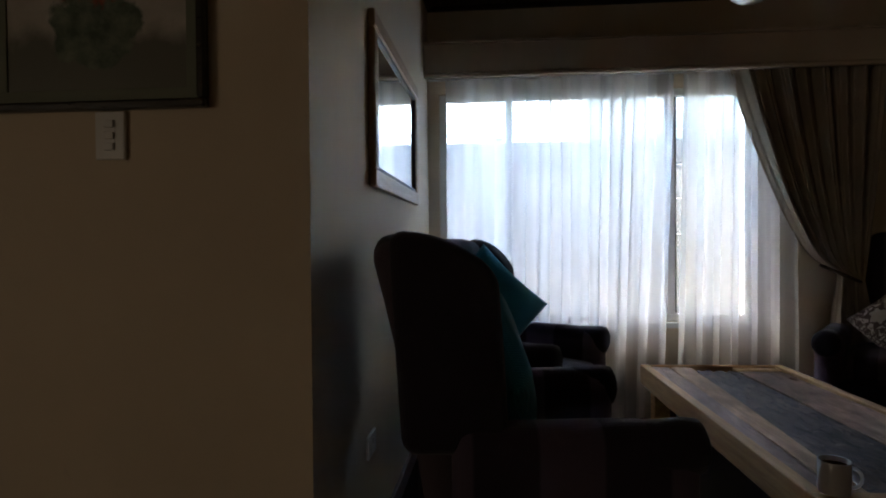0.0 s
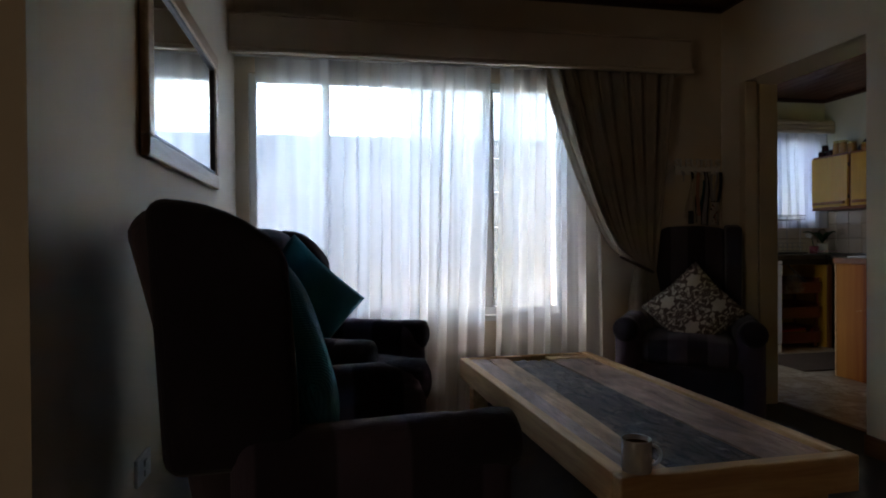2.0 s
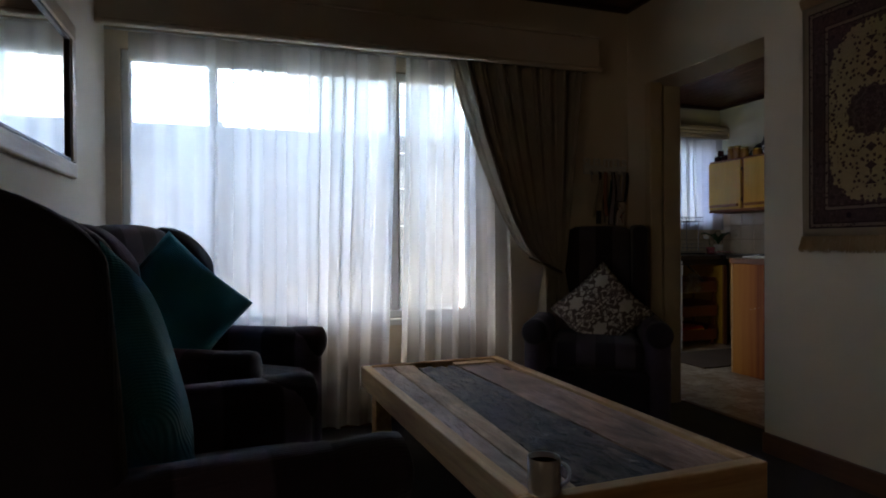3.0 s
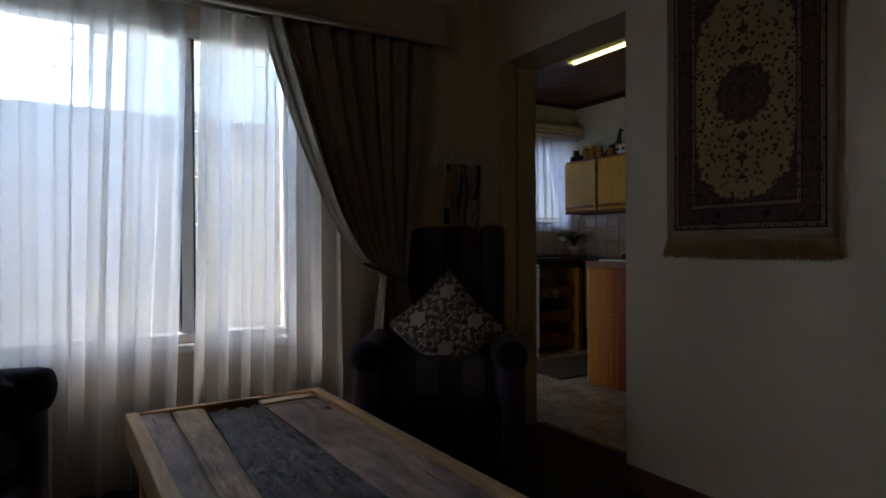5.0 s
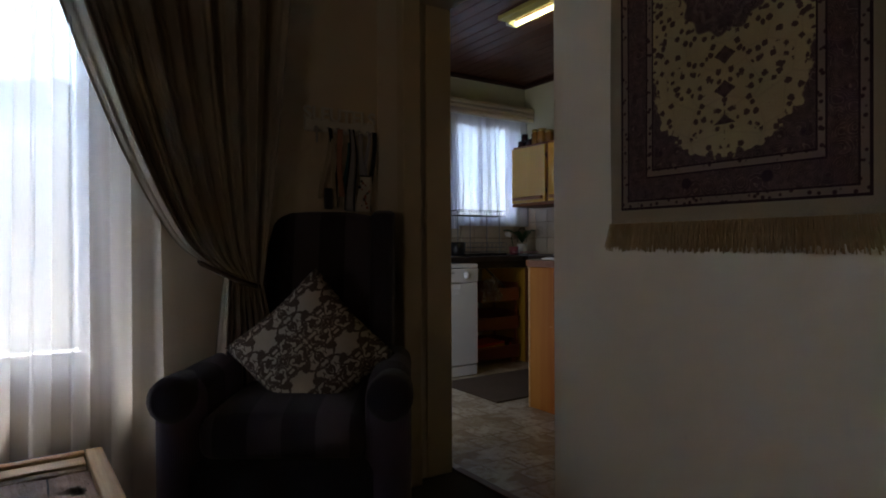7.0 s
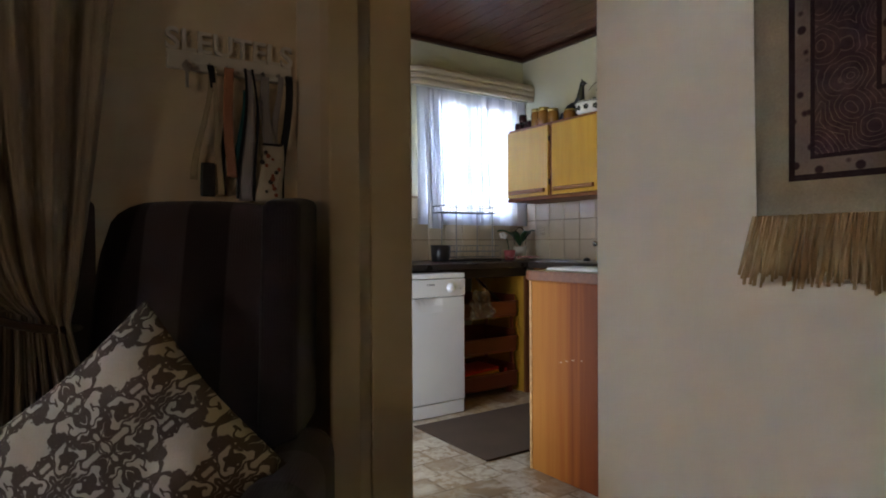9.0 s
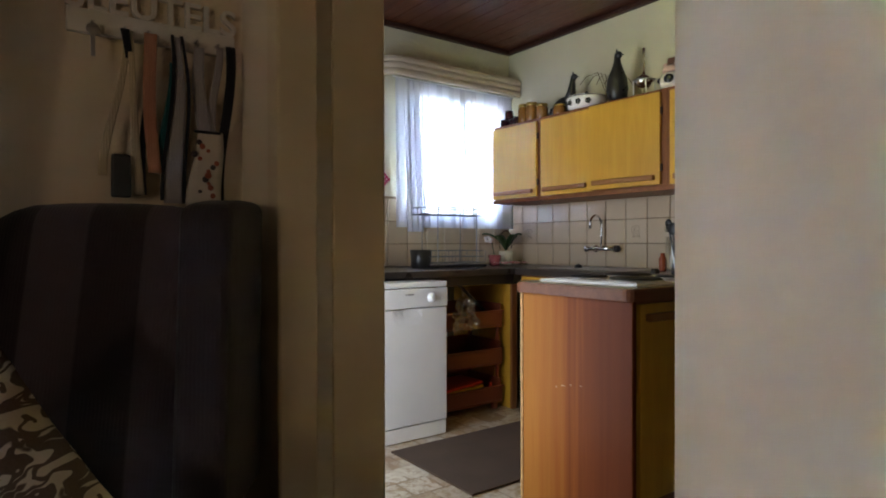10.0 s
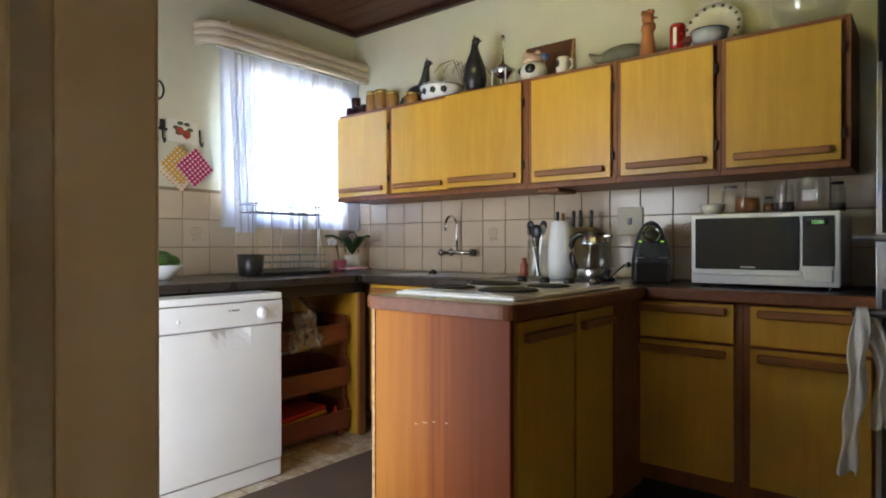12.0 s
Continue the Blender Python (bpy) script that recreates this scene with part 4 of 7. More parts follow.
kp = thing("kitchen_pelmet", pose(0, 0, 0), "cream ribbed wooden pelmet with a rounded end", "pelmet")
for k in range(3):
    z0 = 2.175 + 0.042 * k
    bm = B()
    path = [(5.385, KY - 0.135), (4.33, KY - 0.135)] + [(4.33 - 0.125 * math.sin(a), KY - 0.01 - 0.125 * math.cos(a)) for a in [math.pi / 2 * i / 8 for i in range(1, 9)]]
    ring = []
    for x, y in path:
        nrm = Vector((x - 4.33, y - KY + 0.01, 0)).normalized() if x < 4.33 else Vector((0, -1, 0))
        ring.append([bm.verts.new(Vector((x, y, z)) + nrm * o) for z, o in ((z0, 0.0), (z0 + 0.004, 0.012), (z0 + 0.020, 0.016), (z0 + 0.037, 0.012), (z0 + 0.041, 0.0), (z0 + 0.041, -0.012), (z0, -0.012))])
    for a, b_ in zip(ring, ring[1:]):
        for i in range(7):
            bm.faces.new((a[i], a[(i + 1) % 7], b_[(i + 1) % 7], b_[i]))
    bmesh.ops.recalc_face_normals(bm, faces=bm.faces)
    part("rib", bm, M_PELMET, kp, smooth=False)
part("top_board", one(4.335, KY - 0.13, 2.302, 5.385, KY - 0.001, 2.315, 0.003), M_PELMET, kp)


def pull(parent, x, y0, y1, z, side="x"):
    """A thick wooden rail handle."""
    if side == "x":
        bm = one(x - 0.024, y0, z - 0.014, x - 0.0005, y1, z + 0.014, 0.005)
    else:
        bm = one(y0, x - 0.024, z - 0.014, y1, x - 0.0005, z + 0.014, 0.005)
    return part("handle", bm, M_HAND, parent, "brown wooden rail handle")


UF = 5.072     # front of the wall cabinet doors
def wall_unit(y0, y1, doors, label):
    u = thing("wall_cabinet", pose(0, 0, 0), label, "cabinet", "wall cabinets")
    part("body", one(UF + 0.02, y0 + 0.0005, 1.345, KX - 0.001, y1 - 0.0005, 1.90, 0.002), M_CARC, u)
    part("rail", one(UF + 0.004, y0 + 0.0005, 1.345, UF + 0.0195, y1 - 0.0005, 1.368, 0.002), M_CARC, u)
    for a, b_, ajar in doors:
        bm = one(UF, a, 1.374, UF + 0.0185, b_, 1.878, 0.0025)
        d = part("door", bm, M_YEL, u, "yellow veneered door")
        pull(d, UF, a + 0.03, b_ - 0.03, 1.413)
        if ajar:
            d.matrix_local = Matrix.Translation((UF + 0.0185, a, 0)) @ pose(0, 0, 0.004, 0, 0, ajar) @ Matrix.Translation((-UF - 0.0185, -a, 0))
        for hz in (1.47, 1.78):
            part("hinge", one(UF + 0.002, a - 0.012, hz - 0.02, UF + 0.012, a - 0.001, hz + 0.02, 0.002), M_LEG, u, "small dark hinge")
    return u


cabl = "brown wall cabinet with a yellow veneered door"
wall_unit(5.272, 5.737, [(5.292, 5.734, 0)], cabl + " beside the window")
wall_unit(4.320, 5.272, [(4.828, 5.253, 0), (4.352, 4.824, 3.0)], "brown wall cabinet with two yellow doors, one slightly ajar")
wall_unit(3.855, 4.320, [(3.880, 4.292, 0)], cabl)
wall_unit(3.415, 3.855, [(3.440, 3.832, 0)], cabl)
wall_unit(2.975, 3.415, [(3.003, 3.392, 0)], cabl)
hd = thing("strip_light", pose(5.2, 4.22, 1.326), "small brown switch housing under the wall cabinets", "fixture")
part("housing", one(-0.09, -0.06, 0, 0.09, 0.06, 0.0185, 0.004), M_CARC, hd)

BF = 4.822     # front of the base cabinet doors
def base_unit(y0, y1, d0, d1, label, drawer=True):
    u = thing("base_cabinet", pose(0, 0, 0), label, "cabinet", "base cabinets")
    part("body", one(BF + 0.02, y0 + 0.0005, 0.14, KX - 0.001, y1 - 0.0005, 0.858, 0.002), M_CARC, u)
    part("kickboard", one(BF + 0.075, y0 + 0.0005, 0, BF + 0.095, y1 - 0.0005, 0.139), M_KICK, u, "black recessed kickboard")
    if drawer:
        d = part("drawer_front", one(BF, d0, 0.707, BF + 0.0185, d1, 0.848, 0.0025), M_YEL, u, "yellow veneered drawer front")
        pull(d, BF, d0 + 0.025, d1 - 0.025, 0.822)
    top = 0.695 if drawer else 0.848
    d = part("door", one(BF, d0, 0.205, BF + 0.0185, d1, top, 0.0025), M_YEL, u, "yellow veneered door")
    pull(d, BF, d0 + 0.025, d1 - 0.025, top - 0.03)
    return u


base_unit(3.275, 3.80, 3.302, 3.682, "brown base cabinet with a yellow drawer and door")
base_unit(2.88, 3.275, 2.895, 3.248, "brown base cabinet with a yellow drawer and door by the oven")
base_unit(4.19, 5.20, 4.70, 5.17, "brown base cabinet with a yellow door under the sink", False)

# worktops
wt = thing("worktop", pose(0, 0, 0), "dark worktop with a brown wooden front edge along two walls", "worktop")
part("top", one(BF - 0.012, 2.88, 0.860, KX - 0.001, 5.215, 0.900, 0.003), M_TOP, wt)
part("edge", one(BF - 0.034, 2.88, 0.858, BF - 0.0125, 3.605, 0.901, 0.006), M_TOPLIP, wt, "brown wooden edge")
part("edge", one(BF - 0.034, 4.2, 0.858, BF - 0.0125, 5.20, 0.901, 0.006), M_TOP, wt)
part("window_top", one(3.02, 5.216, 0.862, KX - 0.001, KY - 0.001, 0.900, 0.004), M_TOP, wt)
part("bearer", one(3.02, 5.26, 0.80, 4.84, 5.30, 0.861, 0.003), M_KICK, wt, "dark bearer under the worktop")
part("brace", tube(B(), [(4.79, 5.42, 0.56), (4.45, 5.42, 0.85)], 0.011, 6), M_KICK, wt, "dark diagonal brace under the worktop")
pt = thing("corner_post", pose(0, 0, 0), "yellow panel with a brown edge carrying the worktop", "post")
part("panel", one(4.80, 5.255, 0, 4.841, 5.85, 0.80, 0.003), M_YEL, pt, "yellow veneered panel")
part("edge", one(4.798, 5.235, 0, 4.843, 5.2545, 0.80, 0.003), M_CARC, pt, "brown front edge")

# peninsula with the hob
pn = thing("peninsula", pose(0, 0, 0), "kitchen peninsula cabinet with an orange wood end panel", "cabinet")
def shaded_veneer_mat():
    """Sapele veneer, straight upright grain; the light's falloff across it is put into the colour."""
    m, nt, b = node_mat("sapele veneer, painted light falloff")
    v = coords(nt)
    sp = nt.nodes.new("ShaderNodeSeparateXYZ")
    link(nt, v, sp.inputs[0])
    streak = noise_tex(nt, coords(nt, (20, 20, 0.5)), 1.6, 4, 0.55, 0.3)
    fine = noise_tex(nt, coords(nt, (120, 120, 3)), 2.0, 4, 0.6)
    # leaf runs across the panel and carries the painted falloff, dark red to orange
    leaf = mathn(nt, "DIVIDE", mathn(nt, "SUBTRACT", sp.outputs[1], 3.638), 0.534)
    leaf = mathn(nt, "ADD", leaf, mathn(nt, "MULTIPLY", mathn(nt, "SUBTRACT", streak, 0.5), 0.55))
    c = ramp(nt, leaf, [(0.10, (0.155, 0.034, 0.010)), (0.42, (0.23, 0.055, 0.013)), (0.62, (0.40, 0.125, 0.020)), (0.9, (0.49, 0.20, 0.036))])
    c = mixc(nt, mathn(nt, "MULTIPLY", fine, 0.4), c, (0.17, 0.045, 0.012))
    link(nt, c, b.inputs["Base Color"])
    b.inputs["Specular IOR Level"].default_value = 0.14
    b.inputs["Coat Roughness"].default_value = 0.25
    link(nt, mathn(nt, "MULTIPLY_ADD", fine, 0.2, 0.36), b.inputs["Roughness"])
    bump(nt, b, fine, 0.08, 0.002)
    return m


part("end_panel", one(3.868, 3.638, 0.0, 3.888, 4.172, 0.858, 0.004), shaded_veneer_mat(), pn, "orange sapele end panel")
M_CHIP = plain("bare pale wood", (0.62, 0.45, 0.28), 0.7)
for cy, cz, cl in ((3.982, 0.512, 0.006), (3.947, 0.522, 0.009), (3.911, 0.531, 0.005), (3.863, 0.536, 0.004)):
    part("scratch", one(3.8672, cy - cl, cz - 0.0012, 3.8679, cy + cl, cz + 0.0012), M_CHIP, pn, "pale scratch in the veneer")
part("edge_strip", one(3.864, 4.160, 0.0, 3.8679, 4.1735, 0.858, 0.001), M_PINE, pn)
part("body", one(3.8885, 3.662, 0.12, BF + 0.0195, 4.170, 0.857, 0.002), M_CARC, pn)
part("kickboard", one(3.8885, 3.70, 0.0, BF + 0.09, 4.165, 0.1195), M_KICK, pn, "black recessed kickboard")
for a, b_ in ((3.916, 4.256), (4.270, 4.556)):
    d = part("door", one(a, 3.642, 0.165, b_, 3.6605, 0.846, 0.0025), M_YEL, pn, "yellow veneered door")
    pull(d, 3.642, a + 0.025, b_ - 0.025, 0.800, "y")
part("corner_stile", one(4.575, 3.645, 0.12, BF + 0.018, 3.661, 0.857, 0.002), M_CARC, pn)
bm = B()
outline = [(BF - 0.035, 3.612)]
r = 0.05
for cx, cy, a0 in ((3.846 + r, 3.612 + r, 270), (3.846 + r, 4.205 - r, 180)):
    for k in range(7):
        a = radians(a0 - 15 * k)
        outline.append((cx + r * math.cos(a), cy + r * math.sin(a)))
outline.append((BF - 0.035, 4.205))
lo = [bm.verts.new((x, y, 0.8585)) for x, y in outline]
hi = [bm.verts.new((x, y, 0.9005)) for x, y in outline]
bm.faces.new(lo)
bm.faces.new(hi[::-1])
for i in range(len(lo)):
    j = (i + 1) % len(lo)
    bm.faces.new((lo[i], hi[i], hi[j], lo[j]))
bmesh.ops.recalc_face_normals(bm, faces=bm.faces)
bmesh.ops.bevel(bm, geom=[e for e in bm.edges if abs(e.verts[0].co.z - e.verts[1].co.z) < 1e-6], offset=0.005, segments=2, affect="EDGES")
part("top", bm, M_TOPLIP, pn, "brown wooden peninsula top with rounded corners")

# pale olive tone: the wall cabinets' reflection is put into the colour
part("laminate", one(3.862, 3.628, 0.9007, BF - 0.036, 4.190, 0.9022, 0.0006, 1), plain("laminate with painted reflection", (0.40, 0.34, 0.20), 0.3, var=0.2, scale=40, bumps=0.02), pn, "laminate surface, cabinet reflection put into its pale olive colour")
M_PLATE = plain("black cast hotplate", (0.018, 0.018, 0.02), 0.7, var=0.2, spec=0.25)
hob = thing("hob", pose(0, 0, 0.9024), "white enamel hob with four black hotplates", "hob")
part("tray", one(3.915, 3.655, 0, 4.66, 4.115, 0.012, 0.005), M_ENAMEL, hob)
part("surround", one(3.93, 3.67, 0.0122, 4.645, 4.10, 0.015, 0.002), M_ENAMEL, hob)
for x, y, r_ in ((4.07, 3.775, 0.095), (4.07, 3.995, 0.075), (4.32, 3.775, 0.075), (4.32, 3.995, 0.095)):
    h = part("hotplate", turned([(r_, 0.0155), (r_, 0.022), (r_ - 0.008, 0.026), (0.03, 0.026), (0.026, 0.024), (0, 0.024)], 32, pose(x, y, 0)), M_PLATE, hob, smooth=True)
    part("trim_ring", turned([(r_ + 0.001, 0.0155), (r_ + 0.008, 0.0155), (r_ + 0.007, 0.018), (r_ + 0.001, 0.019)], 32, pose(x, y, 0)), M_STEEL, h, "steel trim ring", smooth=True)
for k in range(4):
    part("knob", turned([(0.02, 0.0155), (0.021, 0.022), (0.017, 0.036), (0.0, 0.038)], 18, pose(4.57, 3.72 + 0.105 * k, 0)), M_BLACK, hob, "black control knob", smooth=True)

# dishwasher
dw = thing("dishwasher", pose(3.572, 5.08, 0), "white freestanding dishwasher under the worktop", "dishwasher")
part("body", one(0.003, 0.03, 0.085, 0.597, 0.60, 0.816, 0.004), M_ENAMEL, dw)
part("top", one(0, 0.002, 0.819, 0.60, 0.60, 0.850, 0.007, 3), M_ENAMEL, dw)
part("top_joint", one(0.004, 0.008, 0.8165, 0.596, 0.0295, 0.8188), M_KICK, dw, "dark joint under the top")


def door_front(c):
    # shallow scoop under the grip
    k = max(0.0, 1 - ((c.x - 0.045) / 0.095) ** 2) * max(0.0, (c.z - 0.245) / 0.065)
    return (c.x, c.y + (0.024 * k if c.y < 0 else 0), c.z)


d_ = part("door", rbox(0.596, 0.0255, 0.622, 0.006, 14, door_front), M_ENAMEL, dw, "white door", smooth=False)
d_.location = (0.30, 0.0168, 0.397)
pan = part("control_panel", one(0.001, -0.003, 0.7125, 0.599, 0.0295, 0.8155, 0.006, 3), M_ENAMEL, dw, "white control panel")
part("kickboard", one(0.004, 0.010, 0.004, 0.596, 0.04, 0.081, 0.004), M_ENAMEL, dw)
part("dial", turned([(0.028, 0), (0.028, 0.004), (0.023, 0.006), (0.022, 0.018), (0.018, 0.022), (0, 0.022)], 28, pose(0.49, -0.0035, 0.764, 90)), M_ENAMEL, pan, "white dial", smooth=True)
part("dial_mark", one(0.4888, -0.0262, 0.772, 0.4912, -0.0258, 0.784), M_STEEL, pan)
for bx, bz in ((0.565, 0.757), (0.10, 0.757)):
    part("button", turned([(0.008, 0), (0.008, 0.004), (0, 0.005)], 14, pose(bx, -0.0035, bz, 90)), M_ENAMEL, pan, smooth=True)
M_PRINTG = plain("grey print", (0.25, 0.25, 0.27), 0.5)
for mx0, mx1 in ((0.322, 0.330), (0.336, 0.374)):
    part("marking", one(mx0, -0.0045, 0.781, mx1, -0.0033, 0.789), M_PRINTG, pan)

# stacking crates under the worktop
M_CRATE = plain("brown plastic crate", (0.19, 0.045, 0.020), 0.38, var=0.15)
for k, (z, d) in enumerate(((0.045, 0), (0.285, 0), (0.525, 0))):
    cr = thing("crate", pose(4.20, 5.29, z), "brown plastic stacking vegetable crate under the worktop", "crate", "stacking crates")
    part("base", one(0, 0, 0.0, 0.565, 0.36, 0.012, 0.004), M_CRATE, cr)
    part("front", one(0, -0.004, 0.0125, 0.565, 0.01, 0.095, 0.006), M_CRATE, cr)
    part("rim", one(-0.003, -0.014, 0.0955, 0.568, 0.012, 0.108, 0.005), M_CRATE, cr)
    part("back", one(0, 0.35, 0.0125, 0.565, 0.36, 0.15, 0.004), M_CRATE, cr)
    for x in (0.0, 0.553):
        part("side", one(x, 0.0125, 0.0125, x + 0.012, 0.349, 0.15, 0.004), M_CRATE, cr)
        for y in (0.03, 0.31):
            if k < 2:
                part("post", one(x, y, 0.1505, x + 0.012, y + 0.03, 0.2395, 0.003), M_CRATE, cr)
    if k == 0:
        for x in (0.02, 0.51):
            for y in (0.02, 0.30):
                part("foot", one(x, y, -0.045, x + 0.035, y + 0.035, -0.0005, 0.004), M_CRATE, cr)
for col, y, z, nm in (((0.03, 0.03, 0.03), 0.03, 0.0, "black"), ((0.80, 0.45, 0.02), 0.035, 0.045, "yellow"), ((0.62, 0.035, 0.02), 0.04, 0.068, "red")):
    tr = thing("tray", pose(4.24, 5.31 + y, 0.062 + z, 0, -4, 0), "flat %s plastic tray lying in a crate" % nm, "tray")
    part("plate", rbox(0.42, 0.24, 0.02, 0.007, 2, lambda c: (c.x + 0.21, c.y + 0.12, c.z + 0.01 + 0.05 * c.x * c.x)), plain(nm + " plastic", col, 0.35), tr, smooth=True)
lb = thing("plastic_bottle", pose(4.70, 5.33, 0.058), "small red plastic bottle standing in the crate", "bottle")
part("bottle", turned([(0.02, 0), (0.022, 0.004), (0.022, 0.06), (0.010, 0.085), (0.008, 0.11), (0, 0.112)], 16), bpy.data.materials["red plastic"], lb, smooth=True)
M_BAG = jar_glass("clear plastic film", 0.28)
bag = thing("plastic_bag", pose(4.43, 5.268, 0.585), "crumpled clear plastic bag hanging over a crate", "bag")


def film(u, v):
    p_ = Vector((u * 4, v * 3, 1.5))
    w = 0.12 + 0.10 * v
    return ((u - 0.5) * w + 0.03 * noise.noise(p_ * 2), -0.02 + 0.035 * noise.noise(p_ * 3 + Vector((3, 1, 2))) - 0.02 * v, 0.13 - 0.19 * v + 0.03 * noise.noise(p_ * 2.5))


part("film", cloth(30, 30, film), M_BAG, bag)
part("film_fold", cloth(30, 30, lambda u, v: tuple(Vector(film(1 - u, v)) + Vector((0.015, 0.03 + 0.02 * noise.noise(Vector((u * 6, v * 6, 7))), 0.01)))), M_BAG, bag)
for a0, sz in ((-0.03, 0.10), (0.03, 0.085)):
    part("bag_handle", cloth(24, 3, lambda u, v, a0=a0, sz=sz: (a0 + sz * 0.45 * math.cos(math.pi * u) * (1 - 0.1 * v), 0.01 + 0.02 * math.sin(5 * u), 0.12 + sz * 1.5 * math.sin(math.pi * u) * (1 - 0.22 * v))), M_BAG, bag, "looped bag handle")

# sink and wall tap
sk = thing("sink", pose(0, 0, 0.9005), "stainless steel sink set in the worktop", "sink")
bm = B()
for c in ((4.92, 4.45, 5.30, 4.475), (4.92, 5.095, 5.30, 5.12), (4.92, 4.475, 4.945, 5.095), (5.275, 4.475, 5.30, 5.095)):
    box(bm, c[0], c[1], 0, c[2], c[3], 0.005, 0.002, 1)
part("rim", bm, M_STEEL, sk)
part("drainer", one(4.946, 4.476, 0.0005, 5.274, 4.70, 0.003), M_STEEL, sk)
part("bowl", one(4.946, 4.701, 0.0003, 5.274, 5.094, 0.0015), M_STEEL, sk)
part("plug", turned([(0.025, 0.0016), (0.02, 0.02), (0.008, 0.024), (0.0, 0.03)], 16, pose(5.12, 4.97, 0)), M_BLACK, sk, smooth=True)
tp = thing("tap", pose(KX - 0.008, 4.97, 1.022), "chrome wall-mounted mixer tap with a swan neck", "tap")
part("bridge", tube(B(), [(-0.045, -0.105, 0), (-0.045, 0.105, 0)], 0.013, 12), M_CHROME, tp, smooth=True)
for s_ in (-1, 1):
    part("wall_flange", turned([(0.026, 0), (0.024, 0.012), (0.012, 0.016), (0.012, 0.04)], 18, pose(0, s_ * 0.078, 0, 0, -90)), M_CHROME, tp, smooth=True)
    part("knob", turned([(0.012, 0), (0.021, 0.008), (0.022, 0.026), (0.014, 0.036), (0, 0.038)], 14, pose(-0.045, s_ * 0.104, 0, -s_ * 90)), M_CHROME if s_ > 0 else M_BLACK, tp, smooth=True)
neck = [(-0.045, 0, 0.01), (-0.045, 0, 0.10)] + [(-0.045 - 0.055 * (1 - math.cos(a)), 0, 0.16 + 0.055 * math.sin(a)) for a in [math.pi * k / 12 for k in range(13)]] + [(-0.155, 0, 0.13)]
part("spout", tube(B(), neck, 0.0085, 10), M_CHROME, tp, smooth=True)

# tall oven unit
M_GUN = plain("dark gunmetal", (0.16, 0.16, 0.17), 0.35, metal=1.0, var=0.1)
ov = thing("oven_unit", pose(4.735, 2.264, 0), "tall black and steel built-in oven unit", "oven")
part("carcass", one(0.02, 0, 0.0, KX - 4.736, 0.615, 2.15, 0.004), M_BLACK, ov)
part("control_panel", one(0, 0.002, 0.93, 0.019, 0.613, 1.10, 0.003), M_STEEL, ov, "steel control panel")
part("lower_door", one(0, 0.002, 0.28, 0.019, 0.613, 0.925, 0.004), M_BLACK, ov, "black glass oven door")
part("upper_door", one(0, 0.002, 1.105, 0.019, 0.613, 1.56, 0.004), M_BLACK, ov, "black glass oven door")
part("trim", one(-0.003, 0.60, 0.28, 0.0, 0.614, 1.62, 0.001), M_STEEL, ov, "steel edge trim")
for z in (0.86, 1.085):
    part("handle", tube(B(), [(-0.045, 0.05, z), (-0.045, 0.672, z)], 0.012, 12), M_GUN, ov, "dark metal bar handle", smooth=True)
    for y in (0.08, 0.57):
        part("handle_post", tube(B(), [(-0.045, y, z), (-0.001, y, z)], 0.008, 8), M_STEEL, ov)
M_TOWEL = fabric("grey-white cotton towel", (0.80, 0.77, 0.72), weave=200)
tw = thing("hand_towel", pose(4.69, 2.912, 0.872), "wrinkled grey-white towel hanging from the oven handle", "towel")


def towel_fn(u, v):
    s = (v - 0.5) * 2
    drop = 0.50 if s < 0 else 0.36
    a = abs(s)
    if a < 0.08:
        z, x = 0.004 * math.cos(a * 19), s / 0.08 * 0.014
    else:
        z, x = -drop * (a - 0.08) / 0.92, (0.016 if s > 0 else -0.016)
    k = min(1.0, max(0.0, -z / 0.15))
    return (x + 0.012 * k * math.sin(9 * u + 4 * a + (2 if s > 0 else 0)) - (0.012 if s < 0 else -0.004) * k, (u - 0.5) * (0.035 + 0.012 * k) + 0.014 * math.sin(9 * z) + 0.005 * math.sin(31 * z + 5 * u) + (-0.045 * k if s > 0 else 0.02 * k), z + 0.01 * math.sin(6 * u) * k)


part("cloth", cloth(16, 60, towel_fn, 0.004), M_TOWEL, tw, smooth=True)

# strip light on the kitchen ceiling
M_TUBE = glow("fluorescent tube", (0.95, 0.95, 0.36), 0.19)
fl = thing("fluorescent_light", pose(4.162, 4.02, HK), "lit fluorescent tube beside a yellow ceiling batten", "lamp")
part("batten", one(-0.165, -0.64, -0.032, -0.075, 0.60, -0.001, 0.005), plain("yellow batten plastic", (0.62, 0.55, 0.16), 0.4), fl, "yellow batten")
part("tube", tube(B(), [(0, -0.60, -0.026), (0, 0.595, -0.026)], 0.016, 14), M_TUBE, fl, "glowing tube", smooth=True)
for s_ in (-1, 1):
    part("lamp_holder", one(-0.074, s_ * 0.612 - 0.012, -0.044, 0.016, s_ * 0.612 + 0.012, -0.001, 0.004), M_WHITE, fl)

# floor mat
M_MAT = fabric("dark brown door mat pile", (0.088, 0.056, 0.038), weave=120, sheen=0.05)
mt = tagged(mesh_ob("floor_mat", one(3.752, 4.345, 0.0005, 4.75, 5.00, 0.010, 0.004), M_MAT), "dark brown floor mat on the kitchen lino", "mat")

# unseen back door added round the kitchen fill lamp, closed by an opaque panel
bdf = structure("assumed_door_frame", B(), M_TRIM, "cream frame of an assumed, unseen back door", "door")
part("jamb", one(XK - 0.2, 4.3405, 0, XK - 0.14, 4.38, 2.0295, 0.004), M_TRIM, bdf)
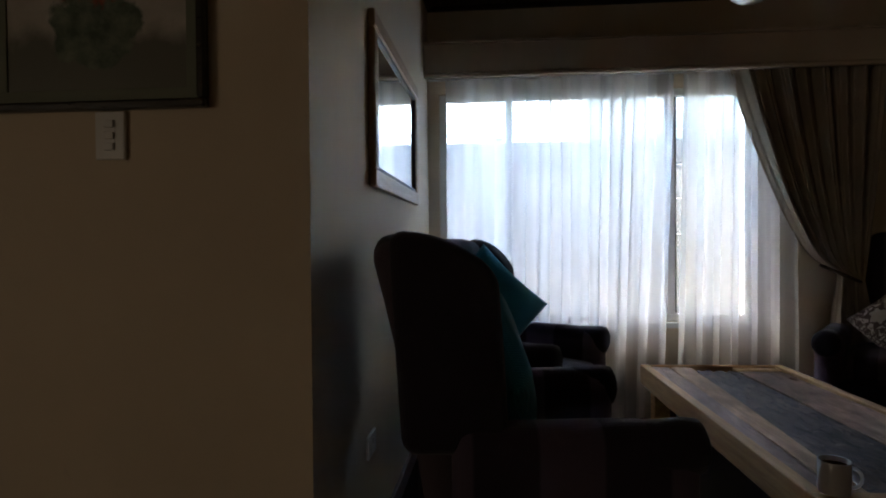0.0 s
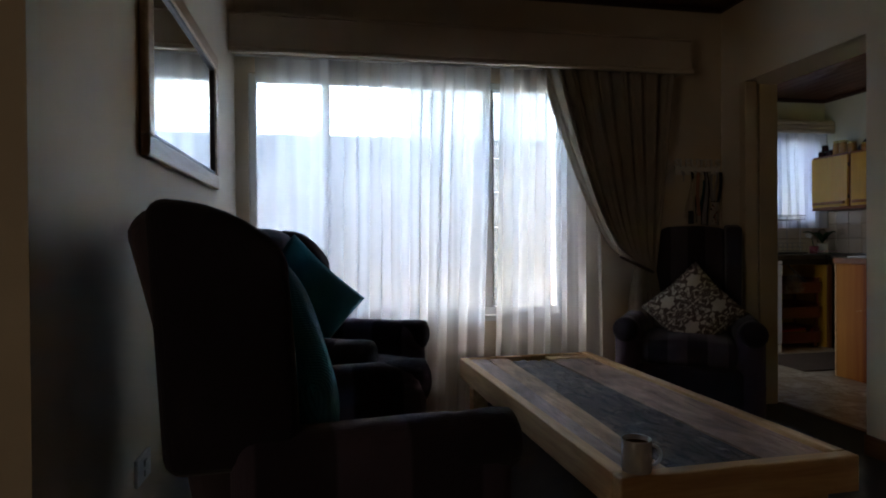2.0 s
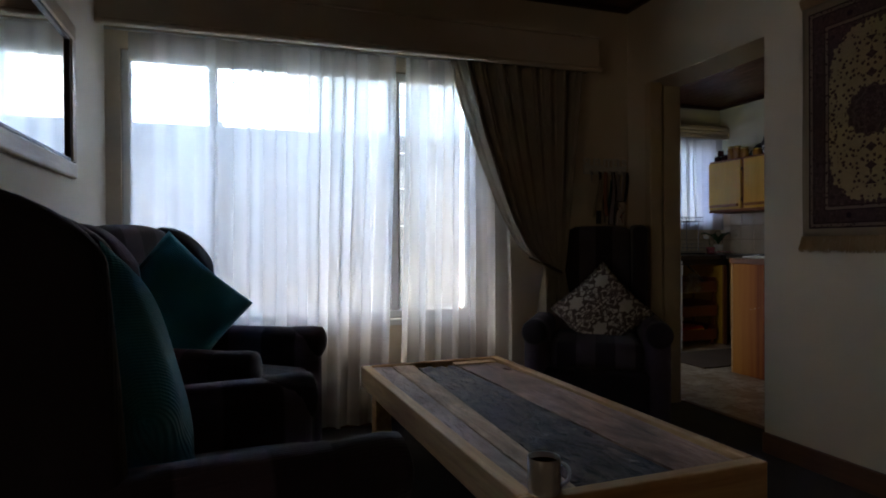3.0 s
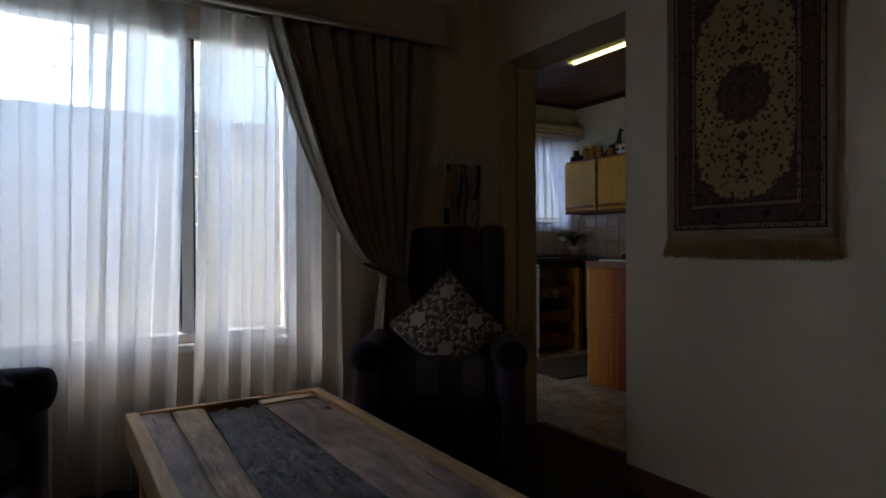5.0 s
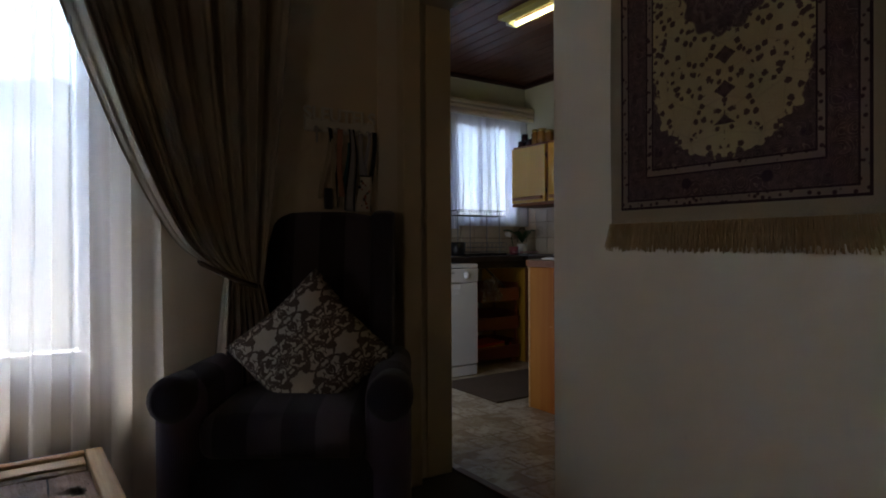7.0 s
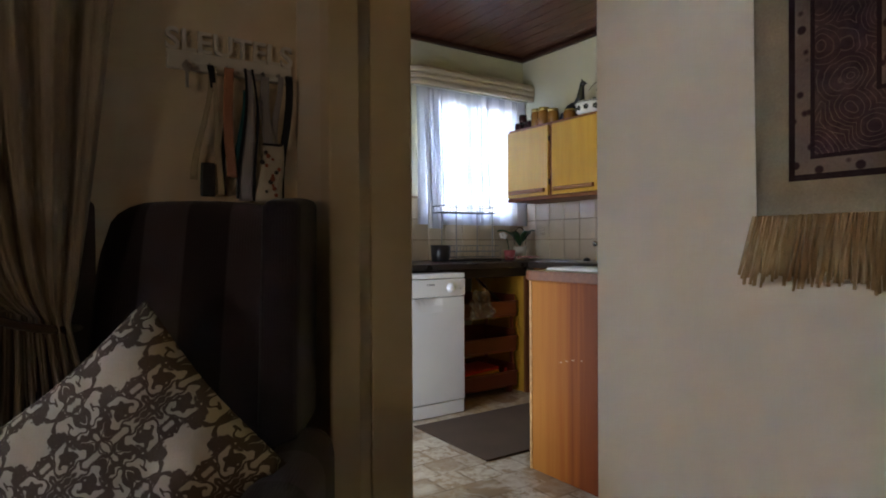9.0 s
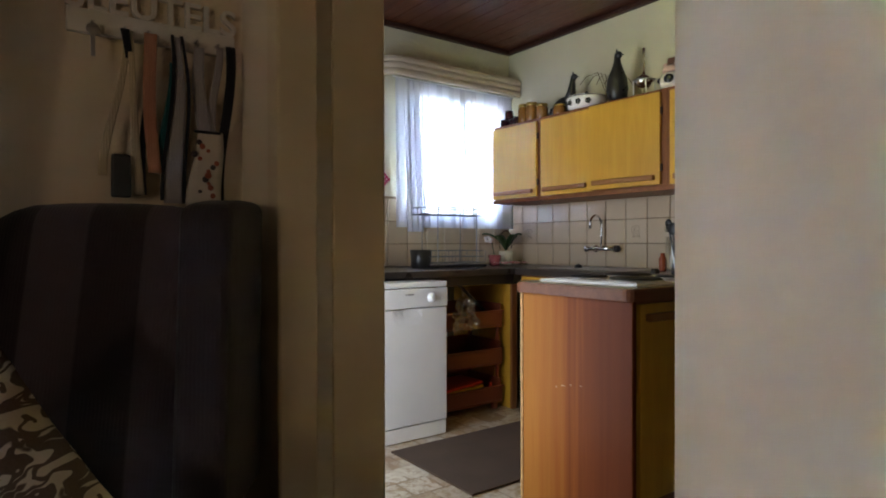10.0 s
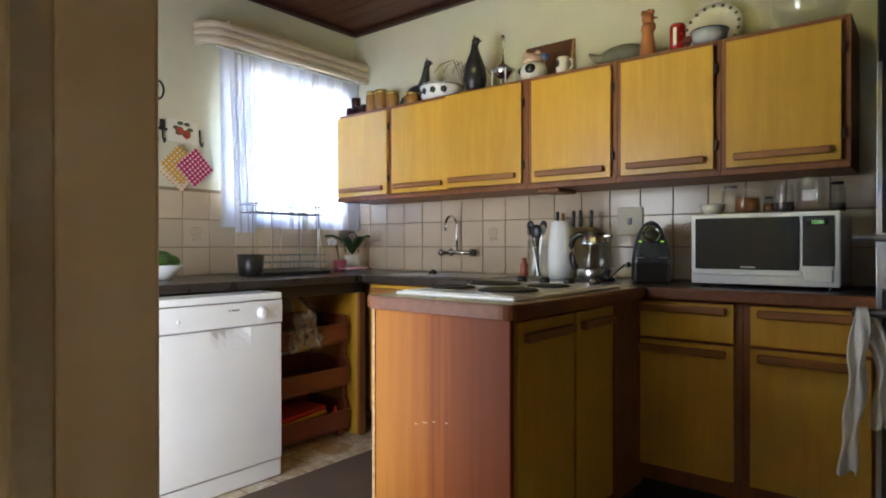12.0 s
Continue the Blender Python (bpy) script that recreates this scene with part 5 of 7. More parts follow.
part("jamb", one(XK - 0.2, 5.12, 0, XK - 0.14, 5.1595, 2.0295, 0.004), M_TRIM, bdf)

part("closing_panel", one(XK - 0.185, 4.3805, 0.005, XK - 0.145, 5.1195, 2.0285, 0.003), plain("opaque white panel closing the assumed doorway", (0.7, 0.7, 0.7), 0.6), bdf, "opaque white panel closing the assumed doorway")

# ---- outside ----
M_SOIL = plain("dry garden ground", (0.12, 0.10, 0.07), 0.9, var=0.3, scale=3)
structure("ground", one(-60, -60, -0.5, 60, 60, -0.125), M_SOIL, "dry garden ground outside", "ground")


M_SLAB = plain("grey precast concrete", (0.102, 0.106, 0.100), 0.85, var=0.15, scale=5)
M_SLABTOP = plain("darker precast concrete", (0.058, 0.062, 0.062), 0.85, var=0.25, scale=5)
gw = thing("garden_wall", pose(0, 6.4, -0.125), "grey precast concrete garden wall outside the window", "wall")
for k in range(9):
    x = -9 + 1.5 * k
    part("post", one(x - 0.06, -0.06, 0, x + 0.06, 0.06, 2.30, 0.01), M_SLAB, gw)
    for j in range(7):
        part("slab", one(x + 0.061, -0.025, j * 0.322, x + 1.439, 0.025, j * 0.322 + 0.3215, 0.004), M_SLAB if j < 6 else M_SLABTOP, gw)
nb = thing("neighbour_house", pose(0, 0, -0.125), "pale plastered house standing beyond the garden wall", "house")
part("wall", one(1.0, 7.0, 0, 3.6, 12.0, 4.6), plain("pale grey plaster", (0.19, 0.215, 0.205), 0.85, var=0.1, scale=4), nb)
bm = B()
pr = [(0.8, 6.8, 4.6), (3.8, 6.8, 4.6), (3.8, 12.2, 4.6), (0.8, 12.2, 4.6), (2.3, 8.5, 5.8), (2.3, 10.5, 5.8)]
vv = [bm.verts.new(p) for p in pr]
for f in ((0, 1, 4), (1, 2, 5, 4), (2, 3, 5), (3, 0, 4, 5), (3, 2, 1, 0)):
    bm.faces.new([vv[i] for i in f])
part("roof", bm, plain("brown roof tiles", (0.14, 0.07, 0.05), 0.8, var=0.25, scale=12), nb, "brown tiled roof")
part("fascia", one(0.8, 6.78, 4.5, 3.8, 6.799, 4.62), M_WHITE, nb, "white fascia board")


# ---- living room, smaller things ----
def rug_mat():
    """Woven rug: plum border, cream field with sprigs, plum corners and medallion; local y and z in metres."""
    m, nt, b = node_mat("plum and cream woven rug")
    v = coords(nt)
    sp = nt.nodes.new("ShaderNodeSeparateXYZ")
    link(nt, v, sp.inputs[0])
    a = mathn(nt, "ABSOLUTE", sp.outputs[1])
    c = mathn(nt, "ABSOLUTE", sp.outputs[2])
    cmb = nt.nodes.new("ShaderNodeCombineXYZ")
    link(nt, a, cmb.inputs[1])
    link(nt, c, cmb.inputs[2])
    mv = cmb.outputs[0]
    wob = mathn(nt, "SUBTRACT", noise_tex(nt, mv, 26, 2), 0.5)
    e = mathn(nt, "MINIMUM", mathn(nt, "SUBTRACT", 0.312, a), mathn(nt, "SUBTRACT", 0.505, c))

    def vor(scale, feature="F1"):
        n = nt.nodes.new("ShaderNodeTexVoronoi")
        n.feature = feature
        n.inputs["Scale"].default_value = scale
        link(nt, mv, n.inputs["Vector"])
        return n.outputs["Distance"]
    plum = ramp(nt, noise_tex(nt, mv, 60, 3), [(0.35, (0.050, 0.024, 0.022)), (0.7, (0.105, 0.055, 0.048))])
    curl = ramp(nt, mathn(nt, "ABSOLUTE", mathn(nt, "SINE", mathn(nt, "ADD", mathn(nt, "MULTIPLY", vor(26), 30.0), mathn(nt, "MULTIPLY", wob, 14.0)))), [(0.14, (1, 1, 1)), (0.3, (0, 0, 0))])
    border = mixc(nt, mathn(nt, "MULTIPLY", curl, 0.5), plum, (0.26, 0.17, 0.12))
    border = mixc(nt, ramp(nt, vor(15), [(0.16, (1, 1, 1)), (0.22, (0, 0, 0))]), border, (0.028, 0.012, 0.020))
    # field
    base = ramp(nt, noise_tex(nt, mv, 9, 3), [(0.35, (0.35, 0.245, 0.115)), (0.7, (0.43, 0.315, 0.15))])
    spr = mathn(nt, "ADD", vor(50), mathn(nt, "MULTIPLY", mathn(nt, "SUBTRACT", noise_tex(nt, mv, 150, 2), 0.5), 0.42))
    sprig = ramp(nt, spr, [(0.32, (1, 1, 1)), (0.39, (0, 0, 0))])
    vine = ramp(nt, vor(14, "DISTANCE_TO_EDGE"), [(0.012, (1, 1, 1)), (0.03, (0, 0, 0))])
    field = mixc(nt, mathn(nt, "MULTIPLY", vine, 0.15), base, (0.14, 0.085, 0.05))
    field = mixc(nt, sprig, field, (0.085, 0.042, 0.032))
    # corners
    ca_ = mathn(nt, "POWER", mathn(nt, "DIVIDE", a, 0.205), 2.4)
    cc_ = mathn(nt, "POWER", mathn(nt, "DIVIDE", c, 0.375), 2.4)
    el = mathn(nt, "ADD", mathn(nt, "ADD", ca_, cc_), mathn(nt, "MULTIPLY", wob, 0.55))
    corner = ramp(nt, mathn(nt, "MULTIPLY", el, 0.5), [(0.485, (0, 0, 0)), (0.50, (1, 1, 1))])
    field = mixc(nt, corner, field, border)
    # medallion with scalloped rim, and the two pendants
    r = mathn(nt, "SQRT", mathn(nt, "ADD", mathn(nt, "MULTIPLY", a, a), mathn(nt, "MULTIPLY", c, c)))
    ang = mathn(nt, "ARCTAN2", sp.outputs[1], sp.outputs[2])
    rr = mathn(nt, "ADD", r, mathn(nt, "MULTIPLY", mathn(nt, "SINE", mathn(nt, "MULTIPLY", ang, 12.0)), 0.006))
    med = ramp(nt, mathn(nt, "MULTIPLY", rr, 4.0), [(0.40, (1, 1, 1)), (0.42, (0, 0, 0))])
    rings = mathn(nt, "MULTIPLY", ramp(nt, mathn(nt, "SINE", mathn(nt, "MULTIPLY", rr, 190.0)), [(0.55, (0, 0, 0)), (0.8, (0.5, 0.5, 0.5))]), noise_tex(nt, mv, 90, 2))
    field = mixc(nt, med, field, mixc(nt, rings, border, (0.22, 0.15, 0.12)))
    pend = mathn(nt, "ADD", mathn(nt, "MULTIPLY", a, 30.0), mathn(nt, "ABSOLUTE", mathn(nt, "SINE", mathn(nt, "MULTIPLY", c, 42.0))))
    pm = mathn(nt, "MULTIPLY", ramp(nt, pend, [(0.72, (1, 1, 1)), (0.80, (0, 0, 0))]), mathn(nt, "LESS_THAN", c, 0.30))
    field = mixc(nt, pm, field, plum)
    # border bands, from the edge inwards
    dots = ramp(nt, vor(70), [(0.25, (1, 1, 1)), (0.35, (0, 0, 0))])
    guard = mixc(nt, dots, (0.22, 0.15, 0.105), (0.05, 0.02, 0.02))
    out = (0.33, 0.25, 0.155)
    for start, col in ((0.030, (0.03, 0.012, 0.014)), (0.036, guard), (0.050, (0.03, 0.012, 0.014)), (0.054, border), (0.105, (0.03, 0.012, 0.014)), (0.109, guard), (0.122, (0.03, 0.012, 0.014)), (0.126, field)):
        out = mixc(nt, mathn(nt, "GREATER_THAN", e, start), out, col)
    knots = noise_tex(nt, v, 420, 2)
    out = mixc(nt, mathn(nt, "MULTIPLY", knots, 0.35), out, (0.05, 0.03, 0.025))
    link(nt, out, b.inputs["Base Color"])
    b.inputs["Roughness"].default_value = 0.95
    b.inputs["Specular IOR Level"].default_value = 0.15
    bump(nt, b, knots, 0.4, 0.002)
    return m


rug = thing("wall_rug", pose(XE, 2.1445, 1.555), "plum and cream woven rug with a fringe, hanging on the wall", "rug")
part("woven_panel", cloth(30, 44, lambda u, v: (-0.007 - 0.004 * math.sin(5 * u + 2 * v) - 0.003 * (1 - v), (u - 0.5) * 0.627 + 0.003 * math.sin(6 * v), (v - 0.5) * 1.02), 0.006), rug_mat(), rug, smooth=True)
M_FRINGE = fabric("straw-coloured fringe", (0.43, 0.285, 0.14), weave=400)
rng = random.Random(11)


def fringe(z, drop, sgn):
    bm = B()
    n = 320
    for i in range(n):
        y = -0.313 + 0.626 * (i + 0.5) / n
        clump = math.floor(i / 7) * 7 + 3
        yc = -0.313 + 0.626 * (clump + 0.5) / n
        flare = 0.015 * (y / 0.313) ** 3
        l = drop * rng.uniform(0.82, 1.06)
        x0 = -0.012 - rng.random() * 0.004
        tube(bm, [(x0, y, z), (x0 - 0.003 * rng.random(), y + (yc - y) * 0.15 + flare * 0.5, z - sgn * l * 0.5), (x0 + rng.uniform(-0.004, 0.003), y + (yc - y) * 0.22 + flare + rng.uniform(-0.004, 0.004), z - sgn * l)], [0.0021, 0.0023, 0.0016], 4)
    # backing sheet added behind the threads so that the fringe looks dense
    vs = []
    for i in range(121):
        y = -0.313 + 0.626 * i / 120
        fl = 0.014 * (y / 0.313) ** 3
        vs.append([bm.verts.new((-0.010, y, z)), bm.verts.new((-0.011 - 0.002 * math.sin(i), y + fl * 0.5, z - sgn * drop * 0.5)), bm.verts.new((-0.009, y + fl, z - sgn * drop * (0.86 + 0.06 * math.sin(2.3 * i) + 0.05 * math.sin(0.7 * i))))])
    for p_, q_ in zip(vs, vs[1:]):
        for k in range(2):
            bm.faces.new((p_[k], q_[k], q_[k + 1], p_[k + 1]))
    return bm


fr = part("fringe", fringe(-0.508, 0.070, 1), M_FRINGE, rug, "straw-coloured fringe")
part("fringe", fringe(0.508, 0.05, -1), M_FRINGE, rug, "straw-coloured fringe")

# key rack
M_RACK = plain("white painted wood", (0.74, 0.72, 0.68), 0.5, var=0.1)
kr = thing("key_rack", pose(2.435, YW - 0.001, 1.487), "white wooden key rack with cut-out letters and hanging lanyards", "key rack")
part("board", one(-0.16, -0.014, -0.022, 0.16, -0.0005, 0.026, 0.003), M_RACK, kr)
part("lettering", text_mesh("SLEUTELS", 0.078, 0.005, pose(0.0, -0.009, 0.0262, 90), 0.0012), M_RACK, kr, "white cut-out letters reading SLEUTELS")
M_BLACKC = fabric("black webbing", (0.018, 0.018, 0.022), weave=400)
HOOKS = [-0.118, -0.062, -0.020, 0.028, 0.075, 0.118, 0.142]
hooks = [part("hook", tube(B(), [(x, -0.0145, -0.004), (x, -0.032, -0.006), (x, -0.038, -0.018), (x, -0.034, -0.004)], 0.003, 6), M_STEEL, kr, "small metal hook") for x in HOOKS]
part("key", turned([(0.011, 0), (0.012, 0.001), (0.012, 0.002), (0, 0.003)], 16, pose(HOOKS[0], -0.036, -0.020, 90)), M_STEEL, hooks[0], "steel key")
part("key_blade", one(HOOKS[0] - 0.004, -0.0385, -0.072, HOOKS[0] + 0.004, -0.0365, -0.030, 0.0008), M_STEEL, hooks[0])


def strap(k, x0, x1, w0, w1, z0, z1, mat, y=-0.036, sway=0.004, ph=0.0, label="hanging cloth lanyard"):
    """A flat hanging band from (x0, z0) down to (x1, z1), bowed a little."""
    def f(u, v):
        t = v * v * (3 - 2 * v)
        return (x0 + (x1 - x0) * t + (u - 0.5) * (w0 + (w1 - w0) * v) + sway * math.sin(4.6 * v + ph), y - 0.004 * math.sin(5 * v + ph) - 0.002 * u, z0 + (z1 - z0) * v)
    return part("lanyard", cloth(4, 20, f, 0.0016), mat, hooks[k], label, smooth=True)


M_CREAMC = fabric("cream tape", (0.50, 0.42, 0.30), weave=400)
M_PINKC = fabric("salmon ribbon", (0.52, 0.25, 0.16), weave=400)
M_TEALC = fabric("dark teal cloth", (0.02, 0.11, 0.12), weave=400)
M_LILAC = fabric("pale grey-lilac strap", (0.40, 0.38, 0.41), weave=400)
strap(1, -0.062, -0.100, 0.010, 0.017, -0.012, -0.300, M_CREAMC, sway=0.003)
strap(1, -0.058, -0.036, 0.010, 0.018, -0.012, -0.335, M_CREAMC, -0.040, 0.004, 1.0)
strap(1, -0.064, -0.056, 0.016, 0.012, -0.010, -0.075, M_BLACKC, -0.044, 0.0, 0.0, "short black strap")
strap(2, -0.020, -0.012, 0.024, 0.024, -0.010, -0.290, M_PINKC, -0.040, 0.003, 2.0, "salmon ribbon")
strap(2, -0.018, -0.030, 0.010, 0.014, -0.010, -0.335, M_BLACKC, -0.034, 0.004, 1.4)
strap(3, 0.024, 0.010, 0.012, 0.034, -0.060, -0.290, M_TEALC, -0.036, 0.002, 0.5, "dark teal cloth strip")
strap(3, 0.028, 0.032, 0.016, 0.040, -0.008, -0.350, M_LILAC, -0.044, 0.006, 0.3, "pale strap with black piping")
strap(3, 0.020, 0.008, 0.006, 0.007, -0.006, -0.345, M_BLACKC, -0.047, 0.006, 0.3)
strap(3, 0.036, 0.056, 0.006, 0.008, -0.006, -0.350, M_BLACKC, -0.048, 0.012, 0.3)
strap(4, 0.074, 0.086, 0.020, 0.032, -0.020, -0.200, M_LILAC, -0.040, 0.003, 2.2, "pale grey strap")
strap(5, 0.116, 0.104, 0.014, 0.018, -0.012, -0.200, M_LILAC, -0.038, 0.003, 1.2, "pale grey strap")
strap(6, 0.136, 0.122, 0.020, 0.020, -0.008, -0.350, M_BLACKC, -0.042, 0.006, 0.8, "black patterned lanyard")
M_PRINT = plain("printed white cloth", (0.62, 0.57, 0.50), 0.8, var=0.2, scale=30)
M_REDP = plain("red-brown print", (0.33, 0.09, 0.05), 0.6)
M_DKP = plain("dark print", (0.05, 0.04, 0.045), 0.6)
bg = strap(5, 0.096, 0.082, 0.050, 0.072, -0.198, -0.352, M_PRINT, -0.052, 0.0, 0.0, "white cloth tag printed in red")
part("tag_edge", one(0.062, -0.0575, -0.2025, 0.116, -0.0545, -0.1965, 0.001), M_BLACKC, hooks[5])
rk_ = random.Random(3)
for i in range(14):
    px, pz = rk_.uniform(0.060, 0.106), -0.222 - 0.0085 * i
    part("print_mark", turned([(rk_.uniform(0.004, 0.008), 0), (0.002, 0.0006), (0, 0.0008)], 7, pose(px, -0.0580 - 0.004 * math.sin(5 * (-pz - 0.198) / 0.154), pz, 90)), M_REDP if i % 3 else M_DKP, bg)
part("pouch", rbox(0.036, 0.012, 0.085, 0.005, 2, lambda c: (c.x * (1 - 1.5 * max(0, c.z)), c.y, c.z)), plain("black pouch", (0.02, 0.02, 0.022), 0.5), kr, "black pouch").location = (-0.072, -0.045, -0.300)

# pendant lamp
M_OPAL = plain("opal glass", (0.80, 0.76, 0.66), 0.2, var=0.03, bumps=0, coat=0.4)
pd = thing("pendant_lamp", pose(0.93, 2.33, 0), "opal glass pendant lamp hanging from the boarded ceiling, unlit", "lamp")
part("shade", turned([(0.0, 1.965), (0.05, 1.972), (0.095, 2.01), (0.11, 2.06), (0.095, 2.12), (0.05, 2.165), (0.03, 2.18)], 32), M_OPAL, pd, smooth=True)
part("cap", turned([(0.035, 2.178), (0.034, 2.20), (0.01, 2.21), (0.004, 2.215), (0.004, HL - 0.03), (0.045, HL - 0.028), (0.045, HL)], 20), M_GILT, pd, smooth=True)

# ---- kitchen tiles ----
M_TILE, nt_, b_t = node_mat("cream glazed tile")
v_ = coords(nt_)
inf_ = nt_.nodes.new("ShaderNodeObjectInfo")
tc1 = ramp(nt_, inf_.outputs["Random"], [(0.0, (0.53, 0.415, 0.295)), (1.0, (0.62, 0.50, 0.365))])
tc2 = mixc(nt_, mathn(nt_, "MULTIPLY", noise_tex(nt_, v_, 30, 4), 0.3), tc1, (0.50, 0.42, 0.30))
link(nt_, tc2, b_t.inputs["Base Color"])
b_t.inputs["Roughness"].default_value = 0.16
bump(nt_, b_t, noise_tex(nt_, v_, 14, 2), 0.05, 0.004)
M_GROUT = plain("brown grout", (0.26, 0.19, 0.12), 0.9)
M_MOTIF = plain("brown tile print", (0.24, 0.17, 0.11), 0.35)
wk_e, wk_w = bpy.data.objects["wall_kitchen_east"], bpy.data.objects["wall_kitchen_window"]
structure("splashback_grout_1", one(KX - 0.004, 2.88, 0.9015, KX - 0.0005, KY - 0.004, 1.343), M_GROUT, "brown grout bed of the splashback", "trim")
structure("splashback_grout_2", holed_wall("y", KY - 0.004, KY - 0.0005, 3.02, KX - 0.0045, 0.9015, 1.372, [(KWX0 - 0.02, KWX1 + 0.02, KWZ0 - 0.035, 1.38)]), M_GROUT, "brown grout bed of the splashback", "trim")
meshes = {}


def tile_mesh(w, h):
    key = (round(w, 3), round(h, 3))
    if key not in meshes:
        bm = one(-w / 2, -0.0045, -h / 2, w / 2, 0.0045, h / 2, 0.002, 1)
        me = bpy.data.meshes.new("tile")
        bm.to_mesh(me)
        bm.free()
        me.materials.append(M_TILE)
        meshes[key] = me
    return meshes[key]


def spiral():
    bm = B()
    for cx, cz, s0 in ((0.0, 0.012, 1.0),):
        tube(bm, [(cx + (0.006 + 0.0016 * k) * math.cos(0.55 * k) * 1.1, -0.0052, cz + (0.006 + 0.0016 * k) * 0.75 * math.sin(0.55 * k)) for k in range(22)], 0.0016, 5)
    for k in range(-2, 3):
        tube(bm, [(0.010 * k, -0.0052, -0.022), (0.013 * k, -0.0052, -0.040)], 0.0014, 5)
    return bm


me_sp = bpy.data.meshes.new("motif")
_b = spiral()
_b.to_mesh(me_sp)
_b.free()
me_sp.materials.append(M_MOTIF)
PT, PZ = 0.158, 0.154


def lay(wall, origin, rz, n, skip, deco, cut):
    for i in range(n):
        for j in range(3):
            z0, z1 = 0.904 + PZ * j, 0.904 + PZ * (j + 1) - 0.004
            if j == 2 and cut:
                z1 = cut
            if skip(i, j):
                continue
            o = new("tile", tile_mesh(PT - 0.004, z1 - z0))
            o.matrix_world = origin @ pose(PT * (i + 0.5), 0, (z0 + z1) / 2)
            o.parent = wall
            if (i, j) in deco:
                d = new("motif", me_sp)
                d.parent = o


lay(wk_e, pose(KX - 0.0085, KY - 0.004, 0, 0, 0, -90), -90, 19, lambda i, j: False, {(1, 1), (7, 1), (14, 1)}, 1.342)
lay(wk_w, pose(KX - 0.009 - PT * 15, KY - 0.0085, 0), 0, 15, lambda i, j: j == 2 and 4.40 < KX - PT * (14.5 - i) < 5.32 or j == 1 and 4.40 < KX - PT * (14.5 - i) < 5.32, {(7, 1), (3, 1)}, None)
# the two courses cut under the window
for i in range(15):
    xc = KX - 0.009 - PT * (14.5 - i)
    if 4.40 < xc < 5.32:
        o = new("tile", tile_mesh(PT - 0.004, 0.118))
        o.matrix_world = pose(xc, KY - 0.0085, 1.119)
        o.parent = wk_w


# ---- kitchen, smaller things ----
def ball(bm, c, r, m=None, seg=16):
    g = bmesh.ops.create_uvsphere(bm, u_segments=seg, v_segments=max(8, seg // 2 + 2), radius=1.0)
    t = Matrix.Translation(c) @ (m or Matrix.Identity(4)) @ Matrix.Diagonal((*(r if isinstance(r, tuple) else (r, r, r)), 1))
    bmesh.ops.transform(bm, matrix=t, verts=g["verts"])
    return bm


def solo(name, bm, mat, m, label, category, group="", smooth=True):
    ob = mesh_ob(name, bm, mat, smooth)
    ob.matrix_world = m
    return tagged(ob, label, category, group)


CT = 1.9005      # top of the wall cabinets
WT = 0.9015      # worktop
M_GLASS = jar_glass("clear glass", 0.10)
M_KGLASS = jar_glass("clear kettle glass", 0.05)
M_DKJAM = plain("dark jam", (0.035, 0.008, 0.014), 0.2, bumps=0)
M_HONEY = plain("amber preserve", (0.33, 0.145, 0.028), 0.15, bumps=0, coat=0.5)
M_GOLDLID = plain("gold lid", (0.55, 0.38, 0.12), 0.3, metal=1.0, var=0.08)


def jar(m, r, h, fill, lid, label):
    j = thing("jar", m, label, "jar", "preserve jars on the wall cabinets")
    part("body", turned([(r * 0.9, 0), (r, 0.006), (r, h * 0.74), (r * 0.86, h * 0.82), (r * 0.86, h * 0.84)], 20), fill, j, smooth=True)
    part("lid", turned([(r * 0.92, h * 0.842), (r * 0.94, h * 0.85), (r * 0.94, h * 0.97), (r * 0.88, h), (0, h)], 20), lid, j, "metal lid", smooth=True)


for y, x, r, h, f in ((5.71, 5.17, 0.034, 0.062, 0), (5.64, 5.19, 0.034, 0.062, 0), (5.675, 5.18, 0.032, 0.062, 2), (5.595, 5.17, 0.018, 0.07, 0)):
    jar(pose(x, y, CT + (0.0625 if f == 2 else 0)), r, h, M_DKJAM, M_BLACK, "small dark jam jar on top of the wall cabinet")
for y, x, r, h in ((5.545, 5.20, 0.040, 0.15), (5.455, 5.19, 0.044, 0.145), (5.345, 5.18, 0.042, 0.115), (5.165, 5.16, 0.042, 0.075)):
    jar(pose(x, y, CT), r, h, M_HONEY, M_GOLDLID, "amber preserve jar with a gold lid")

M_GUINEA = plain("speckled black glaze", (0.022, 0.022, 0.026), 0.3, var=0.5, scale=60)


